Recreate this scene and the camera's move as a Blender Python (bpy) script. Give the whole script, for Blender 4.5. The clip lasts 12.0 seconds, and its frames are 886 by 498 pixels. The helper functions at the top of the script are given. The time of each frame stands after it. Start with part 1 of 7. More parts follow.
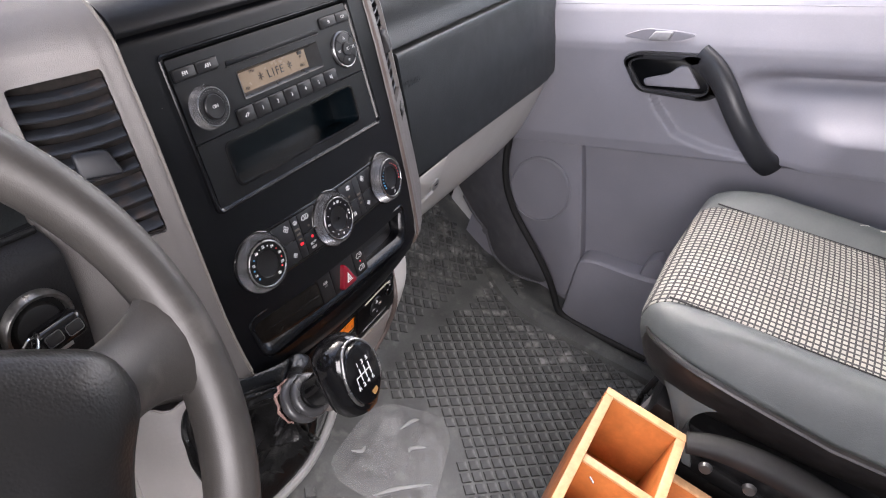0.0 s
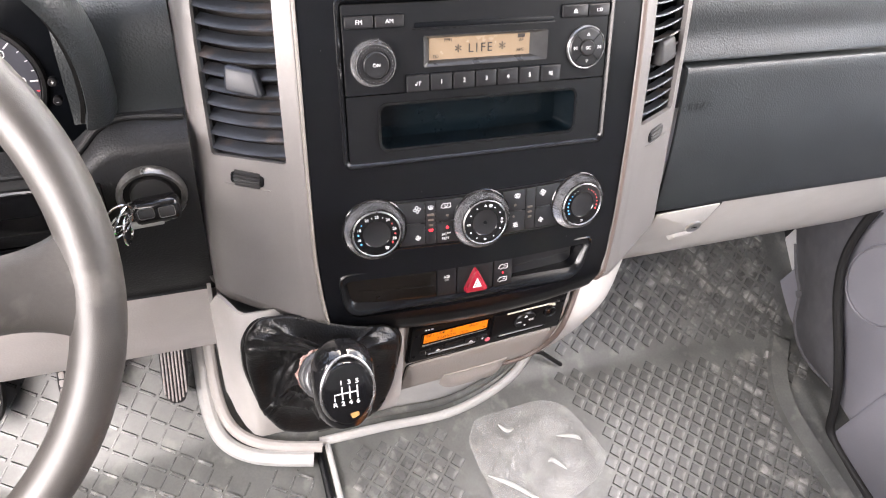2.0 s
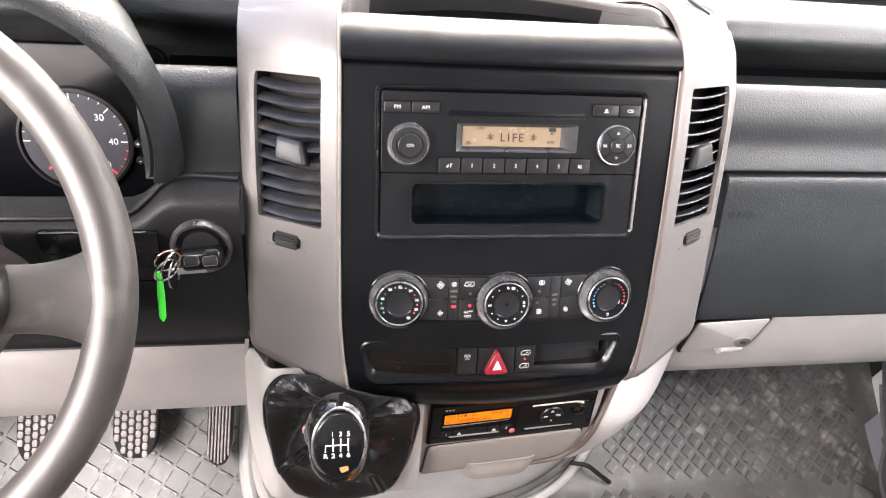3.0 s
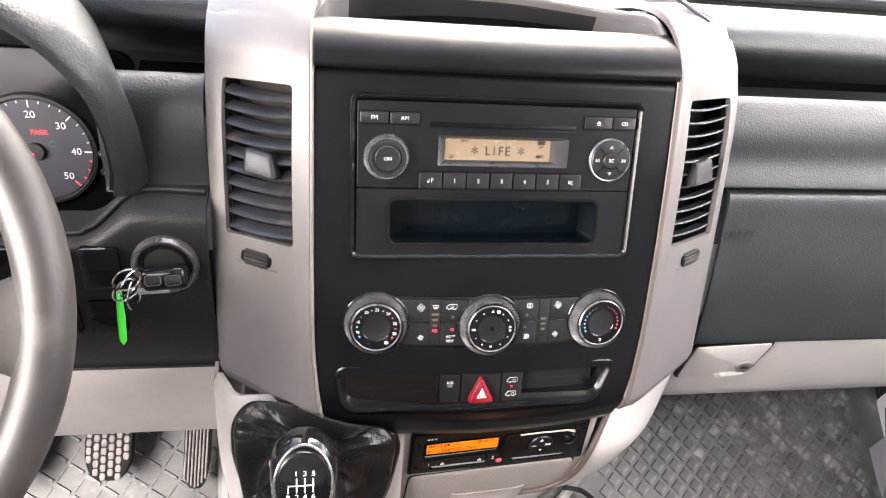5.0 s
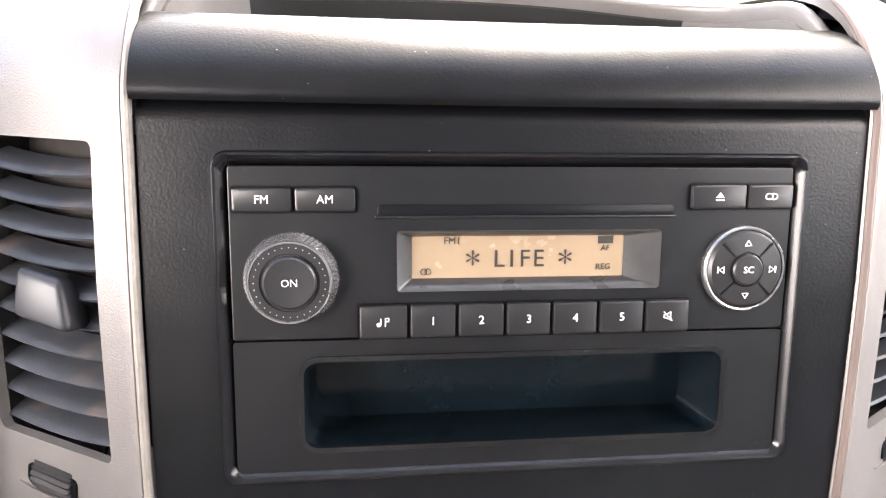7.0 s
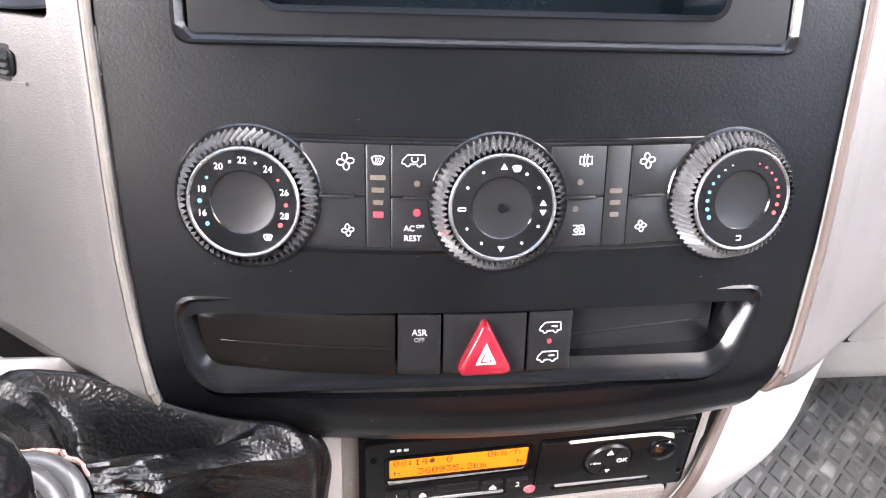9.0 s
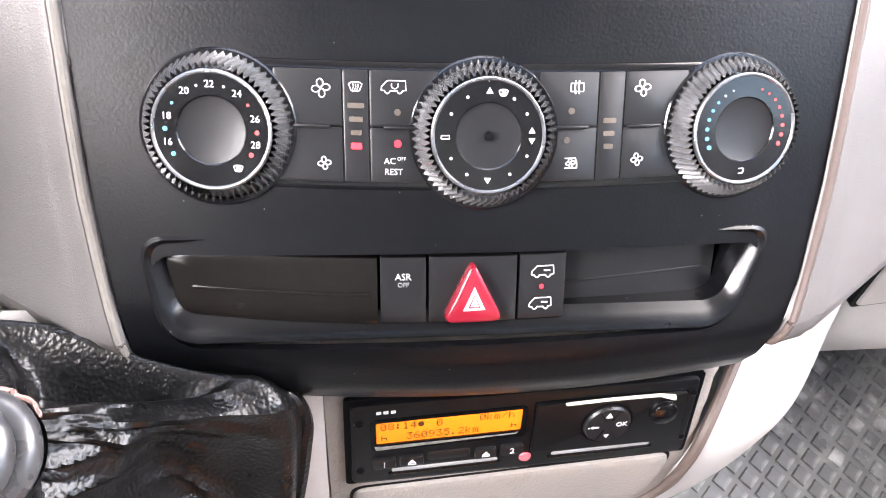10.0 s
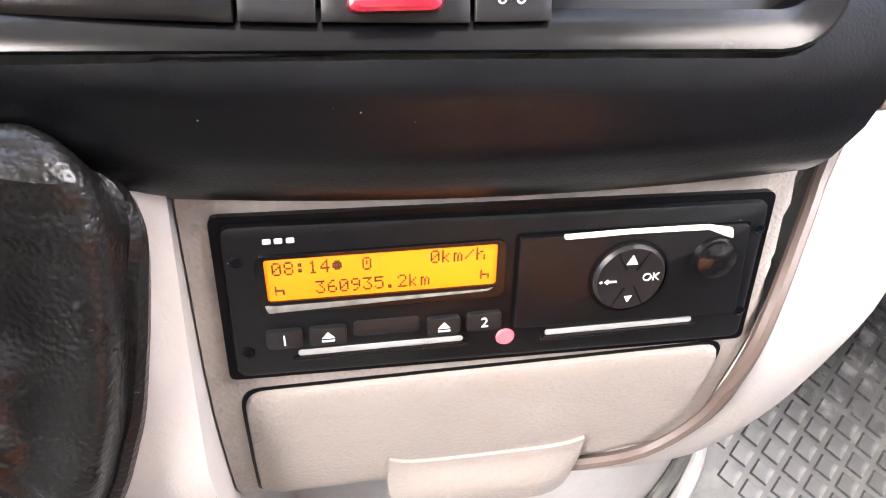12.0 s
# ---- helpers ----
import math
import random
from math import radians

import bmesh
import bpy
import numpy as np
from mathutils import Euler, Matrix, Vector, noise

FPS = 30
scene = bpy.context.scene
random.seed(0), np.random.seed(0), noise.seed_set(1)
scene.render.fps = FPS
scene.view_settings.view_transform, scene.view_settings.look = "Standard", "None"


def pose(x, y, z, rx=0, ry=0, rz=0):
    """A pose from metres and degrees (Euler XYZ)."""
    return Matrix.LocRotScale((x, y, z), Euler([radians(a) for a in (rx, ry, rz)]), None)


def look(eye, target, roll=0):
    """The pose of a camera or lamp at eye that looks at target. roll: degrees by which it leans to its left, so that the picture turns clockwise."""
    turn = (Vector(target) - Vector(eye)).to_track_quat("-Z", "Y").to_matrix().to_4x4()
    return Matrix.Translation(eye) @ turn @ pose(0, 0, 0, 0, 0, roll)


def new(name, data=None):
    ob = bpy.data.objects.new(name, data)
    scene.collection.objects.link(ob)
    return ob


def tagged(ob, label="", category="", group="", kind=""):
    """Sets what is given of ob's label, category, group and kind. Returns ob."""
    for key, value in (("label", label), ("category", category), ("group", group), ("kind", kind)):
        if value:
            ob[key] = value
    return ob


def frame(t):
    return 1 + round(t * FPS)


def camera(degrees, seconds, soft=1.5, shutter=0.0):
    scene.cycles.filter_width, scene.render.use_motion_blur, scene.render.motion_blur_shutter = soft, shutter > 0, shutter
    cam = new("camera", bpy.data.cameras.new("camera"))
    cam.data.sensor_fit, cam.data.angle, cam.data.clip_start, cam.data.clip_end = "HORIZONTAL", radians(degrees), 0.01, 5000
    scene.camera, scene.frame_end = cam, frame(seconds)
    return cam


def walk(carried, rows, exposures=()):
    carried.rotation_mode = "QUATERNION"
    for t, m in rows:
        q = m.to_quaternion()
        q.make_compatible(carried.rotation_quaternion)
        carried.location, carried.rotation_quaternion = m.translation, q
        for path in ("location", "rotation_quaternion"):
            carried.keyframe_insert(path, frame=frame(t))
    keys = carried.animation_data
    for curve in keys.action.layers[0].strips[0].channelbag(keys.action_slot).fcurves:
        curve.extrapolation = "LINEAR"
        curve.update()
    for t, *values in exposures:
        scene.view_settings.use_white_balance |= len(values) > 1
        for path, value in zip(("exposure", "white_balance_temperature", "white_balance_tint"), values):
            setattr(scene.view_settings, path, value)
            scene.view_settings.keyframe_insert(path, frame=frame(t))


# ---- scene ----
cam = camera(65.48, 12.0, 1.1)
# the cab's own axes in the world: its floor rises towards the front
CAB = pose(0, 0, 0.16, 18, 0, 0)
PATH = [
    (0, (-0.4913, -0.2790, 1.0846), (0.9858, 0.1949, -0.1777), 19.98),
    (0.5, (-0.4547, -0.3063, 1.1189), (0.7506, 0.3333, -0.3433), 20.89),
    (1, (-0.3783, -0.3216, 1.1636), (0.5523, 0.5323, -0.3872), 17.06),
    (1.5, (-0.3196, -0.3095, 1.1747), (0.4299, 0.6175, -0.4312), 17.54),
    (2, (-0.2322, -0.3177, 1.1445), (0.3595, 0.6242, -0.5177), 18.77),
    (2.5, (-0.1731, -0.3583, 1.1360), (0.2235, 0.8187, -0.4316), 11.92),
    (3, (-0.1745, -0.3738, 1.1536), (0.1728, 0.8912, -0.3562), 11.07),
    (4.8, (-0.1625, -0.3686, 1.1518), (0.1843, 0.9001, -0.3549), 11.82),
    (5, (-0.1502, -0.3414, 1.1307), (0.1967, 0.9430, -0.3626), 11.36),
    (5.5, (-0.1062, -0.2175, 1.0415), (0.2246, 1.1675, -0.3629), 9.18),
    (6, (-0.0771, -0.1443, 0.9818), (0.2186, 1.3099, -0.3591), 7.20),
    (6.5, (-0.0673, -0.1111, 0.9597), (0.1912, 1.3612, -0.3691), 6.12),
    (6.7, (-0.0686, -0.1113, 0.9583), (0.1817, 1.3655, -0.3670), 5.90),
    (8.3, (-0.0598, -0.1667, 0.8528), (0.1290, 1.2096, -0.5860), 4.55),
    (8.5, (-0.0564, -0.1785, 0.8462), (0.1300, 1.1709, -0.6182), 4.76),
    (9, (-0.0537, -0.1975, 0.8236), (0.1608, 1.1128, -0.6721), 6.31),
    (9.5, (-0.0527, -0.1975, 0.8294), (0.1778, 1.1039, -0.6717), 6.91),
    (10, (-0.0453, -0.2091, 0.7904), (0.1661, 1.1248, -0.6848), 5.52),
    (10.5, (-0.0319, -0.2153, 0.7017), (0.1461, 1.2090, -0.6911), 3.35),
    (11, (-0.0285, -0.2106, 0.6590), (0.1537, 1.2409, -0.7048), 3.10),
    (11.5, (-0.0135, -0.2050, 0.6382), (0.1782, 1.2589, -0.7111), 3.27),
    (12, (-0.0102, -0.2004, 0.6271), (0.2033, 1.2418, -0.7420), 4.05),
]
walk(cam, [(t, CAB @ look(eye, target, roll)) for t, eye, target, roll in PATH], [(0, 2.08, 6400, 18), (0.5, 2.6, 6450, 18), (1, 3.08, 6500, 16), (1.5, 3.16, 6700, 16), (2.5, 3.5, 6700, 16), (3.2, 3.3, 6800, 16), (5.0, 3.3, 6800, 16), (5.5, 3.58, 6800, 16), (6.5, 3.55, 6800, 16), (8.5, 4.04, 7100, 16), (9.0, 4.04, 6450, 16), (9.5, 4.09, 6450, 16), (10.5, 4.02, 6450, 16), (11, 4.28, 6700, 16), (12, 4.42, 6800, 16)])

# world, sun and exposure
W = bpy.data.worlds.new("sky")
scene.world = W
W.use_nodes = True
wt = W.node_tree
sky = wt.nodes.new("ShaderNodeTexSky")
sky.sky_type, sky.sun_disc = "NISHITA", False
sky.sun_elevation, sky.sun_rotation = radians(48), radians(20)
sky.air_density, sky.dust_density, sky.ozone_density = 1.0, 4.0, 0.6
wt.links.new(sky.outputs[0], wt.nodes["Background"].inputs[0])
wt.nodes["Background"].inputs[1].default_value = 0.115
sun = new("sun", bpy.data.lights.new("sun", "SUN"))
sun.data.energy, sun.data.angle, sun.data.color = 0.5, radians(18), (1.0, 0.95, 0.88)
sun.matrix_world = look((0, 0, 8), (-0.25, -0.62, 7.25))


# daylight in the two side windows
for nm, at, to, w, h, p in (("window_light", (0.76, -0.35, 1.25), (0.0, -0.05, 0.55), 1.0, 0.45, 2.2), ("driver_window_light", (-0.88, -0.60, 1.06), (-0.05, 0.05, 0.58), 0.9, 0.5, 6.0)):
    lamp = new(nm, bpy.data.lights.new(nm, "AREA"))
    lamp.data.shape, lamp.data.size, lamp.data.size_y, lamp.data.energy, lamp.data.color = "RECTANGLE", w, h, p, (1.0, 0.95, 0.91)
    lamp.matrix_world = look(at, to)


# ---- materials ----
def material(name, color, rough=0.5, metal=0.0, grain=0.0, grain_size=0.0008, spread=0.12, patch=0.05, coat=0.0,
             specks=0.0, speck_size=0.004, wear=0.0, wear_color=(0.5, 0.5, 0.5), leather=0.0, leather_size=0.003, emit=0.0, spec=0.5):
    """A surface with colour variation at two scales, fine grain relief, and dust specks or worn patches where asked."""
    m = bpy.data.materials.new(name)
    m.use_nodes = True
    nt = m.node_tree
    N, Lk = nt.nodes, nt.links
    b = N["Principled BSDF"]
    b.inputs["Metallic"].default_value = metal
    b.inputs["Specular IOR Level"].default_value = spec
    b.inputs["Coat Weight"].default_value = coat
    b.inputs["Coat Roughness"].default_value = 0.12
    co = N.new("ShaderNodeTexCoord").outputs["Object"]

    def noise_at(size, detail=4.0):
        n = N.new("ShaderNodeTexNoise")
        n.inputs["Scale"].default_value, n.inputs["Detail"].default_value = 1 / size, detail
        Lk.new(co, n.inputs["Vector"])
        return n.outputs[0]

    def ramp(src, lo, hi, a=0.0, c=1.0):
        r = N.new("ShaderNodeMapRange")
        for i, v in enumerate((lo, hi, a, c)):
            r.inputs[1 + i].default_value = v
        Lk.new(src, r.inputs[0])
        return r.outputs[0]

    def mixed(fac, a, c):
        x = N.new("ShaderNodeMix")
        x.data_type = "RGBA"
        for s, v in ((0, fac), (6, a), (7, c)):
            if isinstance(v, (tuple, list)):
                x.inputs[s].default_value = (*v, 1)
            elif isinstance(v, (float, int)):
                x.inputs[s].default_value = v
            else:
                Lk.new(v, x.inputs[s])
        return x.outputs[2]

    lo = [c * (1 - spread) for c in color]
    hi = [min(1, c * (1 + spread)) for c in color]
    base = mixed(ramp(noise_at(patch), 0.3, 0.7), lo, hi)
    fine = noise_at(max(grain_size * 3, 0.002), 3)
    base = mixed(ramp(fine, 0.35, 0.65, 0, 0.25), base, [c * (1 - spread) for c in lo])
    if wear:
        base = mixed(ramp(noise_at(0.035, 8), 0.62 - wear * 0.1, 0.74, 0, wear), base, wear_color)
    if specks:
        v = N.new("ShaderNodeTexVoronoi")
        v.inputs["Scale"].default_value = 1 / speck_size
        Lk.new(co, v.inputs["Vector"])
        dots = ramp(v.outputs["Distance"], 0.03, 0.06, 1, 0)
        rare = ramp(noise_at(speck_size * 5, 2), 0.55, 0.66)
        mul = N.new("ShaderNodeMath")
        mul.operation = "MULTIPLY"
        Lk.new(dots, mul.inputs[0]), Lk.new(rare, mul.inputs[1])
        mul2 = N.new("ShaderNodeMath")
        mul2.operation = "MULTIPLY"
        Lk.new(mul.outputs[0], mul2.inputs[0])
        mul2.inputs[1].default_value = specks
        base = mixed(mul2.outputs[0], base, (0.45, 0.44, 0.42))
    Lk.new(base, b.inputs["Base Color"])
    Lk.new(ramp(noise_at(0.02, 6), 0.3, 0.7, max(0.02, rough - 0.035), min(1, rough + 0.035)), b.inputs["Roughness"])
    heights = []
    if grain:
        heights.append((noise_at(grain_size, 2), grain))
    if leather:
        v = N.new("ShaderNodeTexVoronoi")
        v.feature = "SMOOTH_F1"
        v.inputs["Scale"].default_value = 1 / leather_size
        w = N.new("ShaderNodeVectorMath")
        w.operation = "ADD"
        nz = N.new("ShaderNodeTexNoise")
        nz.inputs["Scale"].default_value = 1 / (leather_size * 3)
        sc = N.new("ShaderNodeVectorMath")
        sc.operation = "SCALE"
        sc.inputs["Scale"].default_value = leather_size * 0.9
        Lk.new(co, nz.inputs["Vector"]), Lk.new(nz.outputs["Color"], sc.inputs[0])
        Lk.new(co, w.inputs[0]), Lk.new(sc.outputs[0], w.inputs[1]), Lk.new(w.outputs[0], v.inputs["Vector"])
        heights.append((v.outputs["Distance"], leather))
    last = None
    for h, k in heights:
        bp = N.new("ShaderNodeBump")
        bp.inputs["Strength"].default_value = k
        bp.inputs["Distance"].default_value = leather_size * 0.4 if leather else grain_size * 0.6
        Lk.new(h, bp.inputs["Height"])
        if last:
            Lk.new(last, bp.inputs["Normal"])
        last = bp.outputs[0]
    if last:
        Lk.new(last, b.inputs["Normal"])
    if emit:
        b.inputs["Emission Color"].default_value = (*color, 1)
        b.inputs["Emission Strength"].default_value = emit
    return m


M_BLACK = material("black_fascia_plastic", (0.0024, 0.0027, 0.0035), 0.33, grain=0.16, grain_size=0.0012, specks=0.9, speck_size=0.006, spec=0.24)
M_RADIO = material("radio_black_plastic", (0.003, 0.0032, 0.0038), 0.36, specks=0.6, speck_size=0.007, spec=0.34)
M_GLOSS = material("gloss_black_plastic", (0.004, 0.004, 0.0045), 0.13, specks=0.5, speck_size=0.006, spec=0.5)
M_BUTTON = material("satin_black_button", (0.009, 0.009, 0.0098), 0.36, spec=0.40)
M_SATIN = material("satin_black_surround", (0.0035, 0.0038, 0.0046), 0.24, specks=0.4, speck_size=0.006, spec=0.32)
# near black that carries the shade of gaps and recesses in its colour
M_DEEP = material("deep_shade_black", (0.002, 0.0025, 0.0035), 0.35, spec=0.15)
M_SILVER = material("silver_grey_paint", (0.165, 0.156, 0.15), 0.42, metal=0.3, grain=0.45, grain_size=0.0008, spread=0.06, patch=0.04, specks=0.25, speck_size=0.002)
M_DARK = material("dark_slate_dash_vinyl", (0.0155, 0.0185, 0.0198), 0.45, leather=0.5, leather_size=0.0017, spread=0.15, spec=0.42)
M_PANEL = material("black_grained_switch_panel", (0.0075, 0.0078, 0.0085), 0.5, leather=0.4, leather_size=0.0017, spread=0.15, spec=0.3)
M_LIGHT = material("light_grey_dash_plastic", (0.47, 0.46, 0.44), 0.5, leather=0.3, leather_size=0.0022, spread=0.05)
M_KNEE = material("warm_grey_knee_plastic", (0.37, 0.345, 0.33), 0.5, leather=0.3, leather_size=0.0022, spread=0.05)
M_BEIGE = material("warm_grey_console_plastic", (0.27, 0.246, 0.225), 0.5, leather=0.6, leather_size=0.0017, spread=0.06, wear=0.15, wear_color=(0.22, 0.15, 0.09))
M_DOOR = material("grey_door_trim", (0.235, 0.233, 0.262), 0.5, leather=0.12, leather_size=0.0014, spread=0.07, patch=0.12, spec=0.4)
M_DOORDK = material("dark_grey_grab_handle", (0.024, 0.025, 0.028), 0.34, grain=0.15, spec=0.35)
M_SWITCH = material("light_grey_switch", (0.30, 0.30, 0.31), 0.4, spread=0.1, patch=0.01)
M_WORNRING = material("worn_metal_ring", (0.20, 0.195, 0.185), 0.3, metal=0.85, spread=0.3, patch=0.006, wear=0.4, wear_color=(0.45, 0.44, 0.42))
M_CHROME = material("satin_chrome", (0.72, 0.72, 0.72), 0.16, metal=1.0, spread=0.03)
M_ALU = material("brushed_aluminium", (0.55, 0.55, 0.54), 0.3, metal=0.9, grain=0.2, grain_size=0.0004)
M_RUBBER = material("wheel_rim_leatherette", (0.030, 0.028, 0.026), 0.45, grain=0.22, grain_size=0.0007, spread=0.25, patch=0.05, wear=0.25, wear_color=(0.15, 0.14, 0.13), spec=0.45)
M_HUB = material("black_airbag_cover", (0.006, 0.006, 0.006), 0.36, leather=0.25, leather_size=0.0014, spec=0.3)
M_SOFT = material("matt_black_rubber", (0.012, 0.012, 0.0125), 0.62, grain=0.25, spec=0.4)
M_LEATHER = material("black_boot_leather", (0.006, 0.006, 0.0062), 0.30, leather=0.6, leather_size=0.0018, spread=0.3, patch=0.02, spec=0.42)
M_WHITE = material("white_print", (0.6, 0.6, 0.6), 0.5, spread=0.02)
M_GREYPRINT = material("dim_grey_print", (0.3, 0.3, 0.3), 0.5)
M_MAT = material("grey_rubber_floor", (0.105, 0.109, 0.104), 0.34, grain=0.35, grain_size=0.0012, spread=0.35, patch=0.09, wear=0.5, wear_color=(0.28, 0.28, 0.26))
M_STUD = material("worn_rubber_stud", (0.115, 0.118, 0.115), 0.27, grain=0.3, grain_size=0.0012, spread=0.4, patch=0.05, wear=0.9, wear_color=(0.42, 0.415, 0.40))
M_GRIP = material("glossy_ribbed_grip", (0.36, 0.36, 0.365), 0.24, metal=0.8, spread=0.3, patch=0.01, wear=0.3, wear_color=(0.24, 0.24, 0.23))
M_RING = material("worn_silver_ring", (0.30, 0.30, 0.30), 0.28, metal=0.9, spread=0.2, patch=0.006)
M_POCKET = material("glossy_blue_black_liner", (0.0022, 0.0045, 0.0062), 0.2, spread=0.3, patch=0.03, spec=0.18, wear=0.25, wear_color=(0.012, 0.02, 0.026))
M_DUST = material("pale_dust_film", (0.19, 0.18, 0.165), 0.9, grain=0.5, grain_size=0.0006, spread=0.4, patch=0.004)
M_VENT = material("dusty_vent_plastic", (0.038, 0.042, 0.050), 0.40, grain=0.2, spread=0.25, patch=0.02, wear=0.6, wear_color=(0.15, 0.11, 0.085), spec=0.35)


# ---- building tools ----
def finish(bm, smooth=True, recalc=True):
    if recalc:
        bmesh.ops.recalc_face_normals(bm, faces=bm.faces)
    for f in bm.faces:
        f.smooth = smooth
    return bm


def to_mesh(name, bm, mat, angle=35):
    me = bpy.data.meshes.new(name)
    bm.normal_update()
    for e in bm.edges:
        if len(e.link_faces) == 2 and e.calc_face_angle(0.0) > radians(angle):
            e.smooth = False
    bm.to_mesh(me)
    bm.free()
    for m in mat if isinstance(mat, (list, tuple)) else [mat]:
        me.materials.append(m)
    return me


def part(name, bm, mat, parent=None, label="", at=None):
    """One mesh object, under a thing or a part where parent is given."""
    ob = new(name, to_mesh(name, finish(bm), mat))
    if parent is not None:
        ob.parent = parent
    if at is not None:
        ob.matrix_basis = at
    if label:
        ob["label"] = label
    return ob


def thing(name, label, category, at=None, group="", kind=""):
    ob = new(name)
    ob.empty_display_size = 0.02
    if at is not None:
        ob.matrix_basis = at
    return tagged(ob, label, category, group, kind)


def xf(bm, m):
    bmesh.ops.transform(bm, matrix=m, verts=bm.verts)
    return bm


def join(*bms):
    out = bms[0]
    for b in bms[1:]:
        me = bpy.data.meshes.new("t")
        b.to_mesh(me)
        b.free()
        out.from_mesh(me)
        bpy.data.meshes.remove(me)
    return out


def rbox(sx, sy, sz, r=0.002, seg=2):
    bm = bmesh.new()
    bmesh.ops.create_cube(bm, size=1)
    xf(bm, Matrix.Diagonal((sx, sy, sz, 1)))
    if r:
        bmesh.ops.bevel(bm, geom=list(bm.edges), offset=min(r, min(sx, sy, sz) * 0.45), segments=seg, profile=0.5, affect="EDGES")
    return bm


def rrect(w, h, r, n=5, cx=0.0, cy=0.0):
    """Outline of a rounded rectangle, anticlockwise."""
    r = min(r, w / 2 - 1e-5, h / 2 - 1e-5)
    pts = []
    for k, (sx, sy) in enumerate(((1, 1), (-1, 1), (-1, -1), (1, -1))):
        for i in range(n + 1):
            a = radians(90 * k + 90 * i / n)
            pts.append((cx + sx * (w / 2 - r) + r * math.cos(a), cy + sy * (h / 2 - r) + r * math.sin(a)))
    return pts


def rpoly(pts, r, n=4):
    """Rounds the corners of an outline."""
    out = []
    for i, p in enumerate(pts):
        p, a, b = Vector(p), Vector(pts[i - 1]), Vector(pts[(i + 1) % len(pts)])
        da, db = a - p, b - p
        k = min(r, da.length * 0.45, db.length * 0.45)
        s, e = p + da.normalized() * k, p + db.normalized() * k
        for j in range(n + 1):
            t = j / n
            out.append(tuple(s * (1 - t) ** 2 + p * 2 * t * (1 - t) + e * t * t))
    return out


def plate(outline, z0, z1, bevel=0.0008, inset=None):
    """A solid prism over an outline from z0 to z1, with its top edge rounded off."""
    bm = bmesh.new()
    n = len(outline)
    cx, cy = sum(p[0] for p in outline) / n, sum(p[1] for p in outline) / n
    ext = max(max(abs(p[0] - cx) for p in outline), 1e-5), max(max(abs(p[1] - cy) for p in outline), 1e-5)
    rings = [(0, z0), (0, z1 - bevel), (bevel * 0.3, z1 - bevel * 0.3), (bevel, z1)] if bevel else [(0, z0), (0, z1)]
    loops = []
    for k, z in rings:
        fx, fy = 1 - k / ext[0], 1 - k / ext[1]
        loops.append([bm.verts.new((cx + (x - cx) * fx, cy + (y - cy) * fy, z)) for x, y in outline])
    for a, b in zip(loops, loops[1:]):
        for i in range(n):
            bm.faces.new((a[i], a[(i + 1) % n], b[(i + 1) % n], b[i]))
    bm.faces.new(loops[0][::-1])
    bm.faces.new(loops[-1])
    return bm


def fine_plate(outline, z0, z1, bevel, n=14):
    """A plate whose faces are cut fine enough to follow a curve."""
    bm = plate(outline, z0, z1, bevel)
    xs = [p[0] for p in outline]
    ys = [p[1] for p in outline]
    for i in range(1, n):
        x = min(xs) + (max(xs) - min(xs)) * i / n
        bmesh.ops.bisect_plane(bm, geom=bm.verts[:] + bm.edges[:] + bm.faces[:], plane_co=(x, 0, 0), plane_no=(1, 0, 0))
        y = min(ys) + (max(ys) - min(ys)) * i / n
        bmesh.ops.bisect_plane(bm, geom=bm.verts[:] + bm.edges[:] + bm.faces[:], plane_co=(0, y, 0), plane_no=(0, 1, 0))
    return bm


def frame_ring(outer, inner, z0, z1):
    """A flat ring between two outlines with equally many points."""
    bm = bmesh.new()
    n = len(outer)
    rings = []
    for o, z in ((outer, z0), (outer, z1), (inner, z1), (inner, z0)):
        rings.append([bm.verts.new((x, y, z)) for x, y in o])
    for k in range(4):
        a, b = rings[k], rings[(k + 1) % 4]
        for i in range(n):
            bm.faces.new((a[i], a[(i + 1) % n], b[(i + 1) % n], b[i]))
    return bm


def lathe(profile, n=40, wobble=None):
    """Turns (radius, height) points about z."""
    bm = bmesh.new()
    rings = []
    for k, (r, z) in enumerate(profile):
        if r < 1e-6:
            rings.append([bm.verts.new((0, 0, z))])
        else:
            rings.append([bm.verts.new(((r + (wobble(k, i) if wobble else 0)) * math.cos(2 * math.pi * i / n), (r + (wobble(k, i) if wobble else 0)) * math.sin(2 * math.pi * i / n), z)) for i in range(n)])
    for a, b in zip(rings, rings[1:]):
        for i in range(n):
            j = (i + 1) % n
            if len(a) == 1 and len(b) == 1:
                continue
            if len(a) == 1:
                bm.faces.new((a[0], b[j], b[i]))
            elif len(b) == 1:
                bm.faces.new((a[i], a[j], b[0]))
            else:
                bm.faces.new((a[i], a[j], b[j], b[i]))
    return bm


def smooth_path(pts, per=6, closed=False):
    """A soft curve through points."""
    P = [Vector(p) for p in pts]
    out, n = [], len(P)
    for i in range(n if closed else n - 1):
        p0, p1, p2, p3 = (P[(i - 1) % n], P[i], P[(i + 1) % n], P[(i + 2) % n]) if closed else (P[max(i - 1, 0)], P[i], P[i + 1], P[min(i + 2, n - 1)])
        for k in range(per):
            t = k / per
            out.append(0.5 * ((2 * p1) + (p2 - p0) * t + (2 * p0 - 5 * p1 + 4 * p2 - p3) * t * t + (3 * p1 - p0 - 3 * p2 + p3) * t ** 3))
    if not closed:
        out.append(P[-1])
    return out


